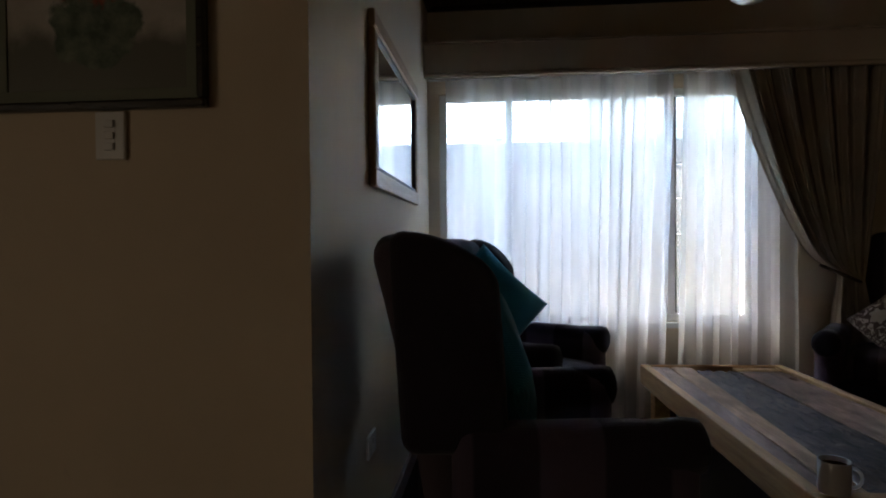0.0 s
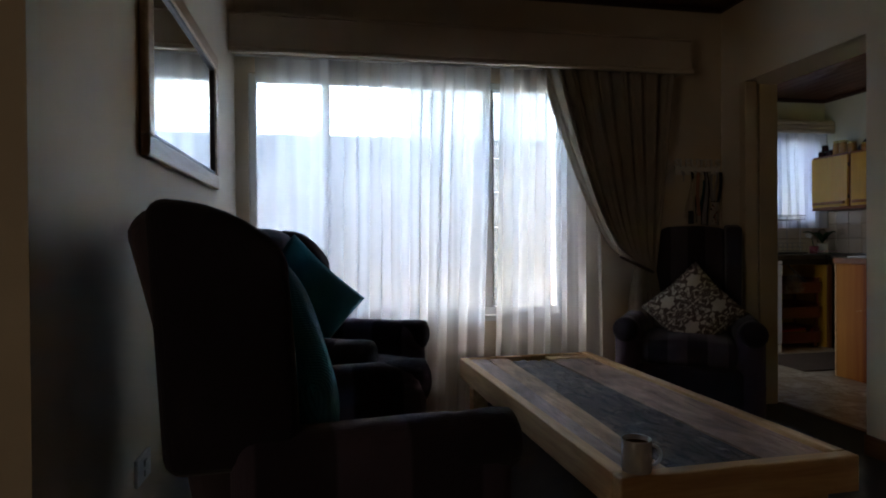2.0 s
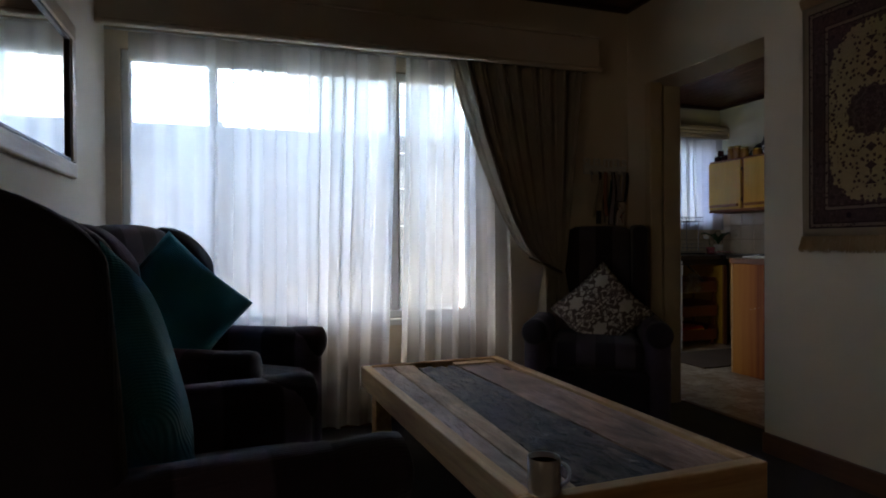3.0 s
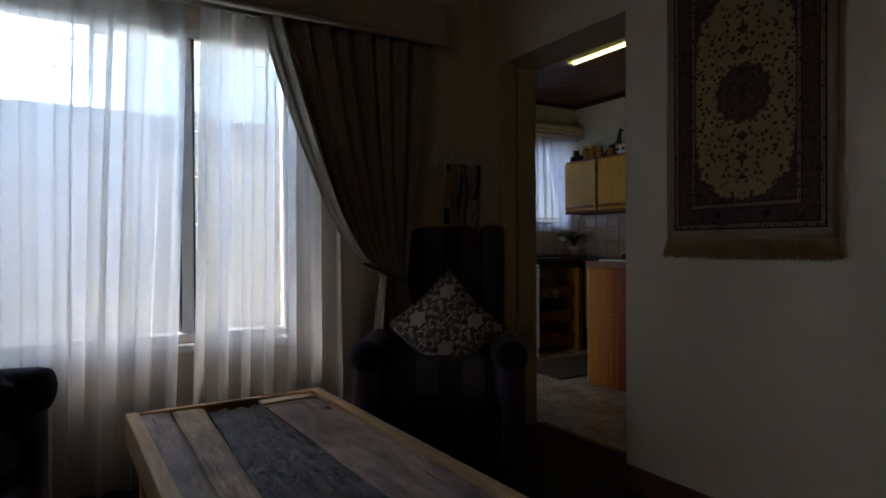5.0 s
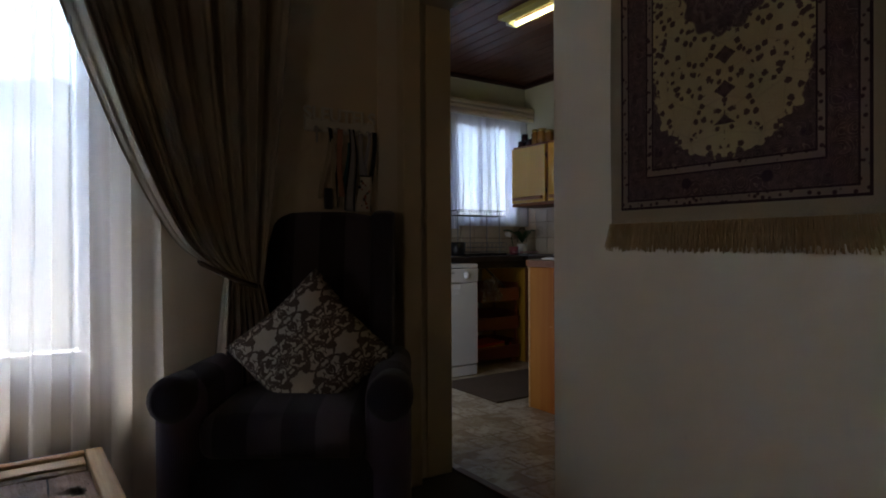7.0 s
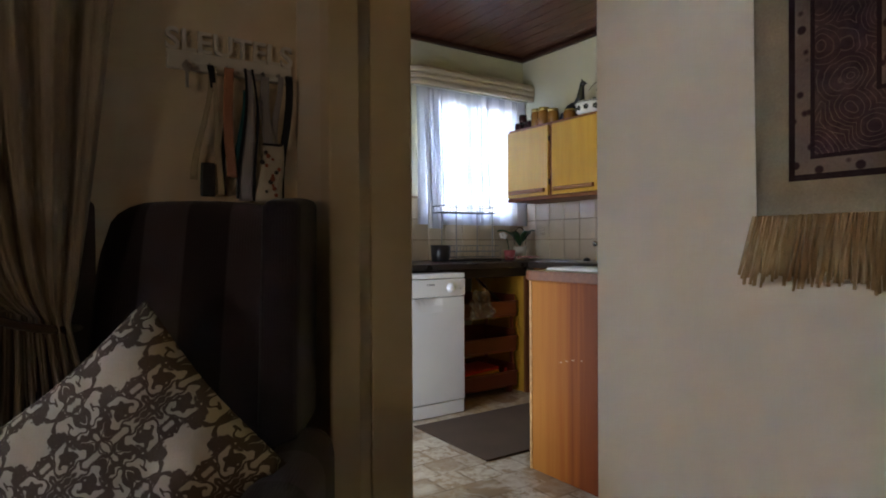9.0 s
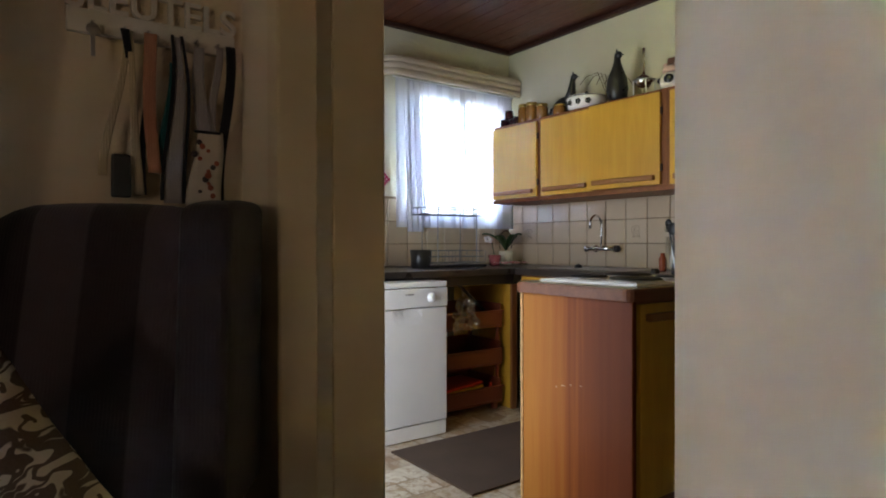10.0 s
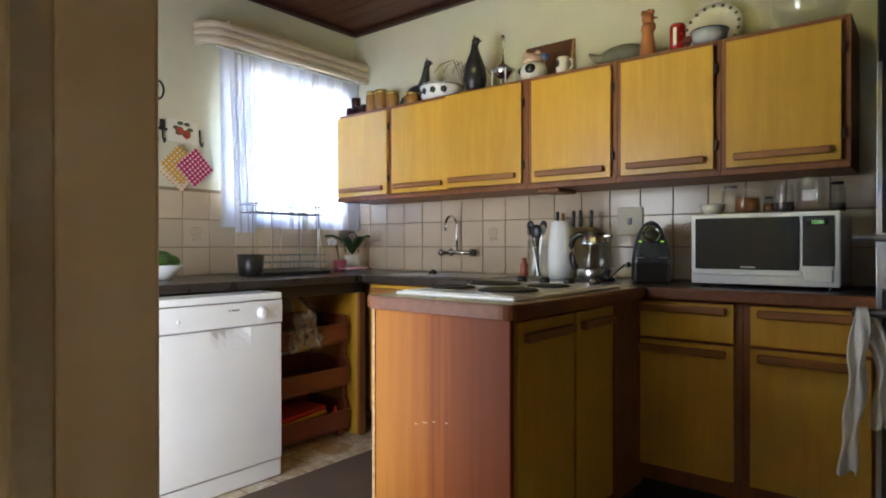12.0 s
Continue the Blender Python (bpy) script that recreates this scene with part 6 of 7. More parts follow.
def hen(m, s, tall, label):
    bm = B()
    if tall:
        lathe(bm, [(0.03, 0), (0.048, 0.02), (0.056, 0.07), (0.05, 0.125), (0.03, 0.175), (0.018, 0.21), (0.016, 0.235), (0.0, 0.24)], 20)
        ball(bm, (0, -0.006, 0.245), (0.016, 0.022, 0.020))
        tube(bm, [(0, -0.022, 0.247), (0, -0.042, 0.238)], [0.007, 0.001], 6)
        tube(bm, [(0, 0.002, 0.258), (0, 0.004, 0.278)], [0.008, 0.002], 6)
    else:
        ball(bm, (0, 0.01, 0.055), (0.045, 0.075, 0.05), pose(0, 0, 0, -28))
        tube(bm, [(0, -0.035, 0.08), (0, -0.055, 0.13), (0, -0.062, 0.18), (0, -0.066, 0.20)], [0.034, 0.024, 0.016, 0.014], 12)
        ball(bm, (0, -0.072, 0.205), (0.014, 0.022, 0.016))
        tube(bm, [(0, -0.09, 0.205), (0, -0.108, 0.196)], [0.006, 0.001], 6)
        tube(bm, [(0, -0.068, 0.215), (0, -0.064, 0.235)], [0.007, 0.002], 6)
        tube(bm, [(0, 0.07, 0.04), (0, 0.13, 0.012)], [0.03, 0.006], 8)
        lathe(bm, [(0.04, 0), (0.04, 0.012)], 16)
    bmesh.ops.transform(bm, matrix=Matrix.Scale(s, 4), verts=bm.verts)
    return solo("hen_figurine", bm, M_GUINEA, m, label, "figurine", "hen figurines")


hen(pose(5.22, 5.18, CT), 1.22, False, "black speckled guinea hen figurine leaning up")
hen(pose(5.18, 4.716, CT), 1.18, True, "tall black guinea fowl figurine")
M_WIRE = plain("brown wire", (0.10, 0.055, 0.03), 0.5)
sp_ = thing("wire_spray", pose(5.24, 4.80, CT), "spray of curved brown wires beside the hen figurines", "ornament")
for k in range(7):
    a = 0.5 + 0.28 * k
    part("wire", tube(B(), [(0, 0, 0.0), (0, 0.012 * (k - 2), 0.10), (0, 0.03 * (k - 2.2), 0.17 + 0.012 * k), (0, 0.055 * (k - 2.2), 0.15 + 0.014 * k), (0, 0.068 * (k - 2.2), 0.11 + 0.014 * k)], 0.0022, 5), M_WIRE, sp_)

M_POTPRINT = plain("dark enamel flower", (0.03, 0.035, 0.03), 0.3)
po = thing("enamel_pot", pose(5.19, 4.962, CT), "white enamel casserole with dark flower prints and a lid", "pot")
part("bowl", turned([(0.09, 0), (0.118, 0.018), (0.125, 0.06), (0.127, 0.078), (0.124, 0.078), (0.118, 0.05)], 32), M_ENAMEL, po, smooth=True)
part("lid", turned([(0.127, 0.079), (0.122, 0.086), (0.07, 0.099), (0.0, 0.104)], 32), M_ENAMEL, po, smooth=True)
part("rim", turned([(0.1265, 0.076), (0.1295, 0.078), (0.1265, 0.081)], 32), M_BLACK, po, "black rim", smooth=True)
part("knob", turned([(0.008, 0.104), (0.014, 0.114), (0.010, 0.122), (0, 0.123)], 14), M_BLACK, po, smooth=True)
for a in (165, 195, 225, 142):
    bm = B()
    for k in range(5):
        ball(bm, (0.121 * math.cos(radians(a + 5 * math.cos(k * 1.26))), 0.121 * math.sin(radians(a + 5 * math.cos(k * 1.26))), 0.042 + 0.011 * math.sin(k * 1.26)), 0.009, seg=8)
    part("flower_print", bm, M_POTPRINT, po, smooth=True)

bn = thing("fondue_burner", pose(5.19, 4.535, CT), "chrome fondue burner on a white legged stand", "burner")
for k in range(4):
    a = math.pi / 4 + k * math.pi / 2
    part("leg", tube(B(), [(0.06 * math.cos(a), 0.06 * math.sin(a), 0), (0.06 * math.cos(a), 0.06 * math.sin(a), 0.10)], 0.004, 6), M_WHITE, bn, "white leg")
part("ring", tube(B(), [(0.06 * math.cos(a), 0.06 * math.sin(a), 0.10) for a in [2 * math.pi * k / 24 for k in range(24)]], 0.004, 6, True), M_STEEL, bn)
part("bowl", turned([(0.0, 0.055), (0.03, 0.06), (0.05, 0.085), (0.054, 0.105), (0.03, 0.128), (0.012, 0.14), (0.006, 0.165), (0.004, 0.235), (0.009, 0.25), (0.010, 0.285), (0.0, 0.292)], 28), M_CHROME, bn, smooth=True)

M_BOARD = wood("red-brown board", (0.10, 0.035, 0.02), (0.16, 0.06, 0.035), 0.45, 1.0, 1)
bd = thing("wooden_picture", pose(5.345, 4.365, CT, 0, 12, 0), "dark red wooden board leaning against the wall", "board")
part("panel", one(-0.008, -0.135, 0, 0.008, 0.15, 0.265, 0.003), M_BOARD, bd)
part("edge_strip", one(-0.009, -0.146, 0, 0.009, -0.1355, 0.266, 0.002), M_PINE, bd, "pale edge")

M_COW = plain("white glazed pottery", (0.72, 0.68, 0.60), 0.22, var=0.05, bumps=0, coat=0.4)
M_COWB = plain("black glaze spot", (0.02, 0.02, 0.02), 0.2, bumps=0)
cw = thing("cow_cookie_jar", pose(5.16, 4.33, CT), "white pottery cow jar with black patches and a pink lid", "jar")
part("body", turned([(0.05, 0), (0.066, 0.02), (0.07, 0.05), (0.06, 0.082), (0.048, 0.09)], 28), M_COW, cw, smooth=True)
bm = B()
ball(bm, (-0.055, -0.012, 0.05), (0.022, 0.03, 0.027))
part("patch", bm, M_COWB, cw, "black patch", smooth=True)
bm = B()
ball(bm, (-0.02, 0.058, 0.055), (0.025, 0.018, 0.02))
part("patch", bm, M_COWB, cw, "black patch", smooth=True)
bm = turned([(0.05, 0.091), (0.056, 0.10), (0.052, 0.12), (0.03, 0.135), (0, 0.138)], 24)
ball(bm, (-0.01, 0.035, 0.138), (0.014, 0.018, 0.012))
ball(bm, (-0.01, -0.03, 0.138), (0.014, 0.016, 0.012))
part("lid", bm, plain("pink glaze", (0.62, 0.40, 0.32), 0.3, bumps=0), cw, "pink snout-shaped lid", smooth=True)
bm = B()
ball(bm, (0.0, -0.065, 0.115), (0.02, 0.022, 0.018))
part("bow", bm, plain("blue glaze", (0.06, 0.10, 0.22), 0.3), cw, "small blue bow", smooth=True)
cmug = thing("cow_mug", pose(5.15, 4.158, CT), "white cow mug with black patches", "mug")
part("cup", turned([(0.026, 0), (0.034, 0.02), (0.037, 0.055), (0.03, 0.085), (0.026, 0.086), (0.028, 0.06)], 24), M_COW, cmug, smooth=True)
bm = B()
ball(bm, (-0.029, 0.012, 0.05), (0.011, 0.015, 0.018))
part("patch", bm, M_COWB, cmug, smooth=True)
part("handle", tube(B(), [(0, -0.034 - 0.022 * math.sin(a), 0.048 + 0.024 * math.cos(a)) for a in [math.pi * k / 10 for k in range(11)]], 0.005, 8), M_COW, cmug, smooth=True)

bm = B()
ball(bm, (0, 0.0, 0.05), (0.05, 0.115, 0.048))
tube(bm, [(0, 0.07, 0.05), (0, 0.12, 0.052), (0, 0.155, 0.075), (0, 0.168, 0.088)], [0.036, 0.022, 0.012, 0.004], 8)
lathe(bm, [(0.04, 0), (0.045, 0.02)], 16)
solo("wooden_duck", bm, plain("carved grey wood", (0.17, 0.16, 0.11), 0.6, var=0.35, scale=25), pose(5.19, 3.872, CT), "carved grey-green wooden duck on the wall cabinet", "figurine")
bm = turned([(0.032, 0), (0.036, 0.02), (0.030, 0.07), (0.024, 0.105), (0.030, 0.13), (0.024, 0.15)], 18)
ball(bm, (0, 0, 0.175), (0.024, 0.028, 0.028))
for k in range(4):
    ball(bm, (0, -0.02 + 0.014 * k, 0.20 + 0.004 * (k % 2)), (0.008, 0.010, 0.014), seg=8)
tube(bm, [(0, -0.024, 0.176), (0, -0.046, 0.170)], [0.008, 0.001], 6)
ball(bm, (0, -0.02, 0.135), (0.015, 0.016, 0.024), seg=10)
solo("rooster_figurine", bm, plain("orange clay", (0.44, 0.15, 0.045), 0.55, var=0.3, scale=25), pose(5.15, 3.738, CT), "orange clay rooster figurine", "figurine")

cn = thing("drink_can", pose(5.14, 3.604, CT), "red drink can with a pale wavy band", "can")
part("body", turned([(0.027, 0), (0.033, 0.008), (0.033, 0.105), (0.027, 0.115)], 24), plain("red can paint", (0.48, 0.025, 0.02), 0.28, metal=0.3), cn, smooth=True)
part("top", turned([(0.027, 0.1152), (0.026, 0.117), (0, 0.115)], 24), M_STEEL, cn, smooth=True)
part("band", one(-0.0345, -0.006, 0.02, -0.0325, 0.008, 0.095, 0.0005), M_WHITE, cn, "pale band")
bm = lathe(B(), [(0, 0.004), (0.07, 0.006), (0.10, 0.016), (0.125, 0.020), (0.126, 0.016), (0.07, 0.0), (0, 0)], 36)
pl_ = thing("plate", pose(5.335, 3.512, CT + 0.122, 0, -76, 0), "cream plate with a patterned rim leaning against the wall", "plate")
part("dish", bm, M_COW, pl_, smooth=True)
for k in range(18):
    a = 2 * math.pi * k / 18
    part("rim_motif", turned([(0.009, 0), (0.007, 0.0025), (0, 0.003)], 8, pose(0.112 * math.cos(a), 0.112 * math.sin(a), 0.0178)), plain("olive glaze", (0.10, 0.09, 0.04), 0.3) if k == 0 else bpy.data.materials["olive glaze"], pl_)
eb = thing("enamel_bowl", pose(5.17, 3.482, CT), "pale blue enamel bowl with a dark rim", "bowl")
part("bowl", turned([(0.045, 0), (0.066, 0.03), (0.075, 0.066), (0.072, 0.066), (0.06, 0.03)], 28), plain("pale blue enamel", (0.50, 0.53, 0.58), 0.25, bumps=0), eb, smooth=True)
part("rim", turned([(0.0745, 0.064), (0.077, 0.066), (0.0745, 0.069)], 28), M_BLACK, eb, smooth=True)
hs = thing("heart_ornament", pose(5.13, 3.565, CT), "small dark red heart-shaped ornament", "ornament")
bm = B()
ball(bm, (0, 0.008, 0.035), (0.008, 0.016, 0.02))
ball(bm, (0, -0.008, 0.035), (0.008, 0.016, 0.02))
tube(bm, [(0, 0, 0.03), (0, 0, 0.0)], [0.014, 0.003], 8)
part("heart", bm, plain("dark red glaze", (0.16, 0.03, 0.025), 0.3), hs, smooth=True)
gb = thing("glass_bowl", pose(5.22, 3.12, CT), "large clear glass bowl on top of the wall cabinet", "bowl")
part("bowl", turned([(0.05, 0), (0.10, 0.02), (0.13, 0.08), (0.135, 0.13), (0.130, 0.13), (0.124, 0.08), (0.095, 0.026), (0, 0.012)], 32), M_GLASS, gb, smooth=True)

# microwave
mw = thing("microwave", pose(4.98, 2.995, WT + 0.012), "white microwave oven with a dark glass door", "microwave")
part("body", one(0.012, 0, 0, 0.36, 0.503, 0.272, 0.008), M_ENAMEL, mw)
part("front_frame", one(0, 0, 0, 0.0115, 0.503, 0.272, 0.005), M_ENAMEL, mw)
dr = part("door", one(-0.006, 0.125, 0.058, -0.0005, 0.486, 0.255, 0.003), plain("dark mirror glass", (0.03, 0.035, 0.04), 0.06, bumps=0, coat=0.6), mw, "dark glass door")
part("door_strip", one(-0.010, 0.118, 0.035, -0.0005, 0.495, 0.0575, 0.004), M_ENAMEL, mw)
cp = part("control_panel", one(-0.006, 0.018, 0.075, -0.0005, 0.115, 0.255, 0.002), M_BLACK, mw, "black control panel")
part("display", one(-0.0075, 0.035, 0.222, -0.0062, 0.10, 0.245), plain("dark display", (0.01, 0.02, 0.012), 0.1), cp)
part("clock_digits", text_mesh("12:02", 0.018, 0.0003, Matrix.Translation((-0.0080, 0.068, 0.2265)) @ pose(0, 0, 0, 90, 0, -90)), glow("green digits", (0.35, 0.9, 0.25), 0.0016), cp, "green clock digits")
for i in range(3):
    for j in range(4):
        part("key", one(-0.0072, 0.035 + 0.024 * i, 0.09 + 0.027 * j, -0.0062, 0.052 + 0.024 * i, 0.108 + 0.027 * j), M_BLACK, cp)
part("open_button", one(-0.007, 0.022, 0.018, -0.0005, 0.11, 0.062, 0.004), M_ENAMEL, mw, "white push button")
part("marking", one(-0.0068, 0.27, 0.064, -0.0062, 0.32, 0.070), M_STEEL, dr)
for x in (0.03, 0.32):
    for y in (0.03, 0.46):
        part("foot", turned([(0.012, -0.012), (0.012, -0.0002)], 10, pose(x, y, 0)), M_BLACK, mw)
MT = WT + 0.2845
bw = thing("cup", pose(5.12, 3.455, MT), "white round cup on the microwave", "cup")
part("cup", turned([(0.02, 0), (0.04, 0.015), (0.05, 0.045), (0.047, 0.046), (0.036, 0.018)], 24), M_COW, bw, smooth=True)
part("spoon", tube(B(), [(0.0, 0.01, 0.02), (0.01, -0.03, 0.058)], 0.004, 6), M_STEEL, bw)
M_SPICE = plain("orange spice", (0.30, 0.10, 0.02), 0.6)
M_COFFEE = plain("dark grounds", (0.05, 0.025, 0.02), 0.7)


def store_jar(y, x, r, h, fill, level, lid, label):
    j = thing("storage_jar", pose(x, y, MT), label, "jar", "storage jars on the microwave")
    part("glass", turned([(r * 0.9, 0), (r, 0.006), (r, h * 0.78), (r * 0.7, h * 0.9), (r * 0.7, h * 0.92), (r * 0.64, h * 0.92), (r * 0.93, h * 0.76), (r * 0.93, 0.008), (0, 0.006)], 22), M_GLASS, j, smooth=True)
    if level:
        part("contents", turned([(r * 0.9, 0.009), (r * 0.9, h * level), (0, h * level + 0.002)], 18), fill, j, smooth=True)
    part("lid", turned([(r * 0.72, h * 0.922), (r * 0.74, h * 0.93), (r * 0.72, h), (0, h * 1.02)], 18), lid, j, smooth=True)


store_jar(3.405, 5.20, 0.035, 0.125, M_STEEL, 0, M_STEEL, "steel-lidded glass jar on the microwave")
store_jar(3.325, 5.13, 0.048, 0.105, M_SPICE, 0.62, M_GLASS, "glass jar of orange spice on the microwave")
store_jar(3.255, 5.17, 0.022, 0.07, M_HONEY, 0.6, M_BLACK, "small spice jar on the microwave")
store_jar(3.195, 5.14, 0.036, 0.125, M_COFFEE, 0.35, M_GLASS, "glass storage jar with dark grounds on the microwave")
store_jar(3.105, 5.14, 0.052, 0.145, M_COW, 0.0, M_GLASS, "large clear glass jar on the microwave")
store_jar(3.03, 5.22, 0.03, 0.12, M_COFFEE, 0.3, M_BLACK, "dark bottle-shaped jar on the microwave")
part("label", one(-0.053, -0.02, 0.045, -0.0515, 0.022, 0.085), M_WHITE, [o for o in bpy.data.objects if o.name.startswith("storage_jar")][4], "white paper label")

# coffee machine
M_CMACH = plain("dark grey plastic", (0.042, 0.047, 0.060), 0.28, var=0.1, bumps=0.01)
cf = thing("coffee_machine", pose(5.05, 3.685, WT, 0, 0, 21), "black capsule coffee machine with a round silver dial", "coffee machine")


def hood(c):
    s = max(0.0, (c.z + 0.135) / 0.27)
    return ((c.x - 0.04) * (1 - 0.25 * s ** 3) + 0.04 + 0.035 * s * s, c.y * (1 - 0.52 * s ** 3.0), c.z - 0.022 * (abs(c.y) / 0.0825) ** 2 * s)


bm = rbox(0.22, 0.165, 0.27, 0.028, 7, hood)
bmesh.ops.translate(bm, verts=bm.verts, vec=(0.11, 0, 0.136))
part("body", bm, M_CMACH, cf, smooth=True)
part("drip_tray", one(-0.055, -0.078, 0.001, -0.0005, 0.074, 0.088, 0.014, 3), M_BLACK, cf, "black drip tray")
part("dial_ring", tube(B(), [(0.022 + 0.28 * 0.034 * math.sin(a), 0.034 * math.cos(a), 0.212 + 0.034 * math.sin(a)) for a in [2 * math.pi * k / 24 for k in range(24)]], 0.005, 6, True), M_CHROME, cf, "silver dial ring", smooth=True)
part("dial", turned([(0.028, 0), (0.028, 0.012), (0.02, 0.016), (0, 0.017)], 24, pose(0.032, 0, 0.212, 0, -74)), M_BLACK, cf, smooth=True)
for s_ in (-1, 1):
    part("indicator", one(0.004, s_ * 0.045 - 0.006, 0.176, 0.010, s_ * 0.045 + 0.006, 0.182), glow("green indicator", (0.35, 0.75, 0.08), 0.0035), cf, "green indicator lamp")
    part("bar", one(-0.002, s_ * 0.045 - 0.018, 0.108, 0.0035, s_ * 0.045 + 0.016, 0.111), M_STEEL, cf)
part("cable", tube(B(), [(0.10, 0.083, 0.07), (0.06, 0.11, 0.075), (0.0, 0.13, 0.06), (0.02, 0.17, 0.02), (0.10, 0.20, 0.006), (0.2, 0.22, 0.006)], 0.004, 6), M_BLACK, cf, smooth=True)
part("lever", one(-0.03, 0.086, 0.066, 0.10, 0.104, 0.088, 0.006), M_BLACK, cf)

# kettle
kt = thing("kettle", pose(5.10, 3.965, WT), "glass electric kettle with a black handle and steel collar", "kettle")
M_POLISH = plain("polished steel", (0.72, 0.71, 0.69), 0.26, metal=1.0, var=0.05, bumps=0.0)
part("base", turned([(0.088, 0), (0.09, 0.006), (0.084, 0.016)], 28), M_BLACK, kt, smooth=True)
part("element_ring", turned([(0.081, 0.0162), (0.083, 0.02), (0.083, 0.052), (0.080, 0.056)], 32), M_POLISH, kt, "steel ring", smooth=True)
part("jug", turned([(0.080, 0.0565), (0.082, 0.07), (0.080, 0.115), (0.070, 0.155), (0.062, 0.166), (0.060, 0.166), (0.068, 0.154), (0.078, 0.115), (0.079, 0.07), (0.077, 0.058)], 36), M_KGLASS, kt, "clear glass jug", smooth=True)
part("water", turned([(0.0775, 0.085), (0.0, 0.0851)], 28), M_KGLASS, kt, smooth=True)
part("collar", turned([(0.066, 0.1665), (0.064, 0.172), (0.054, 0.208), (0.05, 0.210)], 32), M_POLISH, kt, "steel collar", smooth=True)
part("lid", turned([(0.056, 0.2102), (0.057, 0.214), (0.045, 0.221), (0.0, 0.223)], 28), M_BLACK, kt, "black lid", smooth=True)
part("lid_knob", turned([(0.008, 0.2232), (0.012, 0.236), (0.008, 0.245), (0.0, 0.247)], 14), M_KGLASS, kt, smooth=True)
part("spout", rbox(0.03, 0.045, 0.018, 0.006, 2, lambda c: (c.x * (1 + 8 * c.y), c.y - 0.062, c.z + 0.205)), M_POLISH, kt, smooth=True)
part("handle", tube(B(), [(0, 0.045, 0.212), (0, 0.080, 0.214), (0, 0.112, 0.198), (0, 0.128, 0.160), (0, 0.126, 0.115), (0, 0.108, 0.070), (0, 0.082, 0.036)], [0.012, 0.015, 0.016, 0.016, 0.015, 0.013, 0.010], 12), M_BLACK, kt, "black handle", smooth=True)

kp_ = thing("paper_towel_roll", pose(5.11, 4.148, WT), "white kitchen paper roll standing on the worktop", "paper roll")
part("roll", turned([(0.02, 0), (0.060, 0.0), (0.062, 0.06), (0.061, 0.15), (0.052, 0.24), (0.047, 0.276), (0.043, 0.280), (0.018, 0.280)], 28), plain("white paper", (0.78, 0.79, 0.80), 0.9, var=0.03), kp_, smooth=True)
ug = thing("utensil_jar", pose(5.06, 4.252, WT), "tall glass jar of black kitchen utensils", "utensils")
part("glass", turned([(0.045, 0), (0.048, 0.005), (0.05, 0.19), (0.047, 0.19), (0.045, 0.012), (0, 0.010)], 24), M_GLASS, ug, smooth=True)
for k in range(6):
    a = 1.05 * k + 0.3
    hx, hy, hz = 0.032 * math.cos(a), 0.034 * math.sin(a), 0.20 + 0.022 * (k % 3)
    ut = part("utensil", tube(B(), [(0.014 * math.cos(a + 2.6), 0.014 * math.sin(a + 2.6), 0.014), (hx, hy, hz)], 0.0055, 6), M_STEEL if k in (1, 4) else M_BLACK, ug)
    bm = B()
    if k in (0, 3):
        # toothed pasta spoon
        ball(bm, (hx, hy, hz + 0.030), (0.012, 0.032, 0.034))
        for q in range(5):
            tube(bm, [(hx - 0.008, hy + 0.026, hz + 0.016 + 0.009 * q), (hx - 0.012, hy + 0.042, hz + 0.020 + 0.009 * q)], [0.004, 0.002], 5)
    else:
        ball(bm, (hx, hy, hz + 0.016), (0.008, 0.020, 0.024))
    part("head", bm, M_BLACK if k != 4 else M_STEEL, ut, smooth=True)
bt = thing("spice_bottle", pose(5.08, 4.338, WT), "small red-brown spice bottle on the worktop", "bottle")
part("bottle", turned([(0.018, 0), (0.02, 0.005), (0.02, 0.07), (0.012, 0.085), (0.012, 0.10), (0, 0.101)], 18), plain("red-brown sauce", (0.30, 0.07, 0.03), 0.25, bumps=0), bt, smooth=True)
kb = thing("knife_block", pose(5.31, 4.16, WT), "knife block with black-handled knives", "knife block")
part("block", one(-0.04, -0.09, 0, 0.04, 0.135, 0.255, 0.006), wood("pale maple block", (0.40, 0.29, 0.17), (0.52, 0.40, 0.26), 0.5, 1.0, 2), kb)
for k, (ky_, kz_) in enumerate(((0.115, 0.335), (0.085, 0.325), (0.023, 0.335), (-0.015, 0.338), (-0.075, 0.335))):
    hd_ = part("knife_handle", rbox(0.020, 0.015, kz_ - 0.245, 0.006, 2, lambda c: (c.x + 0.04 * c.z, c.y, c.z)), M_BLACK if k != 1 else M_HAND, kb, "brown knife handle" if k == 1 else "black knife handle", smooth=True)
    hd_.location = (0, ky_, (kz_ + 0.256) / 2)
so = thing("wall_socket", pose(KX - 0.013, 3.913, 1.183, 0, 0, -90), "cream cooker switch plate on the tiles", "socket")
part("plate", one(-0.066, -0.010, -0.07, 0.066, 0, 0.07, 0.004), plain("yellowed cream plastic", (0.50, 0.42, 0.29), 0.4), so)
part("rocker", one(-0.011, -0.015, -0.016, 0.011, -0.0102, 0.016, 0.002), M_BLACK, so, "dark rocker")
for s_ in (-1, 1):
    part("screw", turned([(0.004, 0), (0.003, 0.0015), (0, 0.002)], 8, pose(s_ * 0.042, -0.0103, 0, 90)), M_STEEL, so)

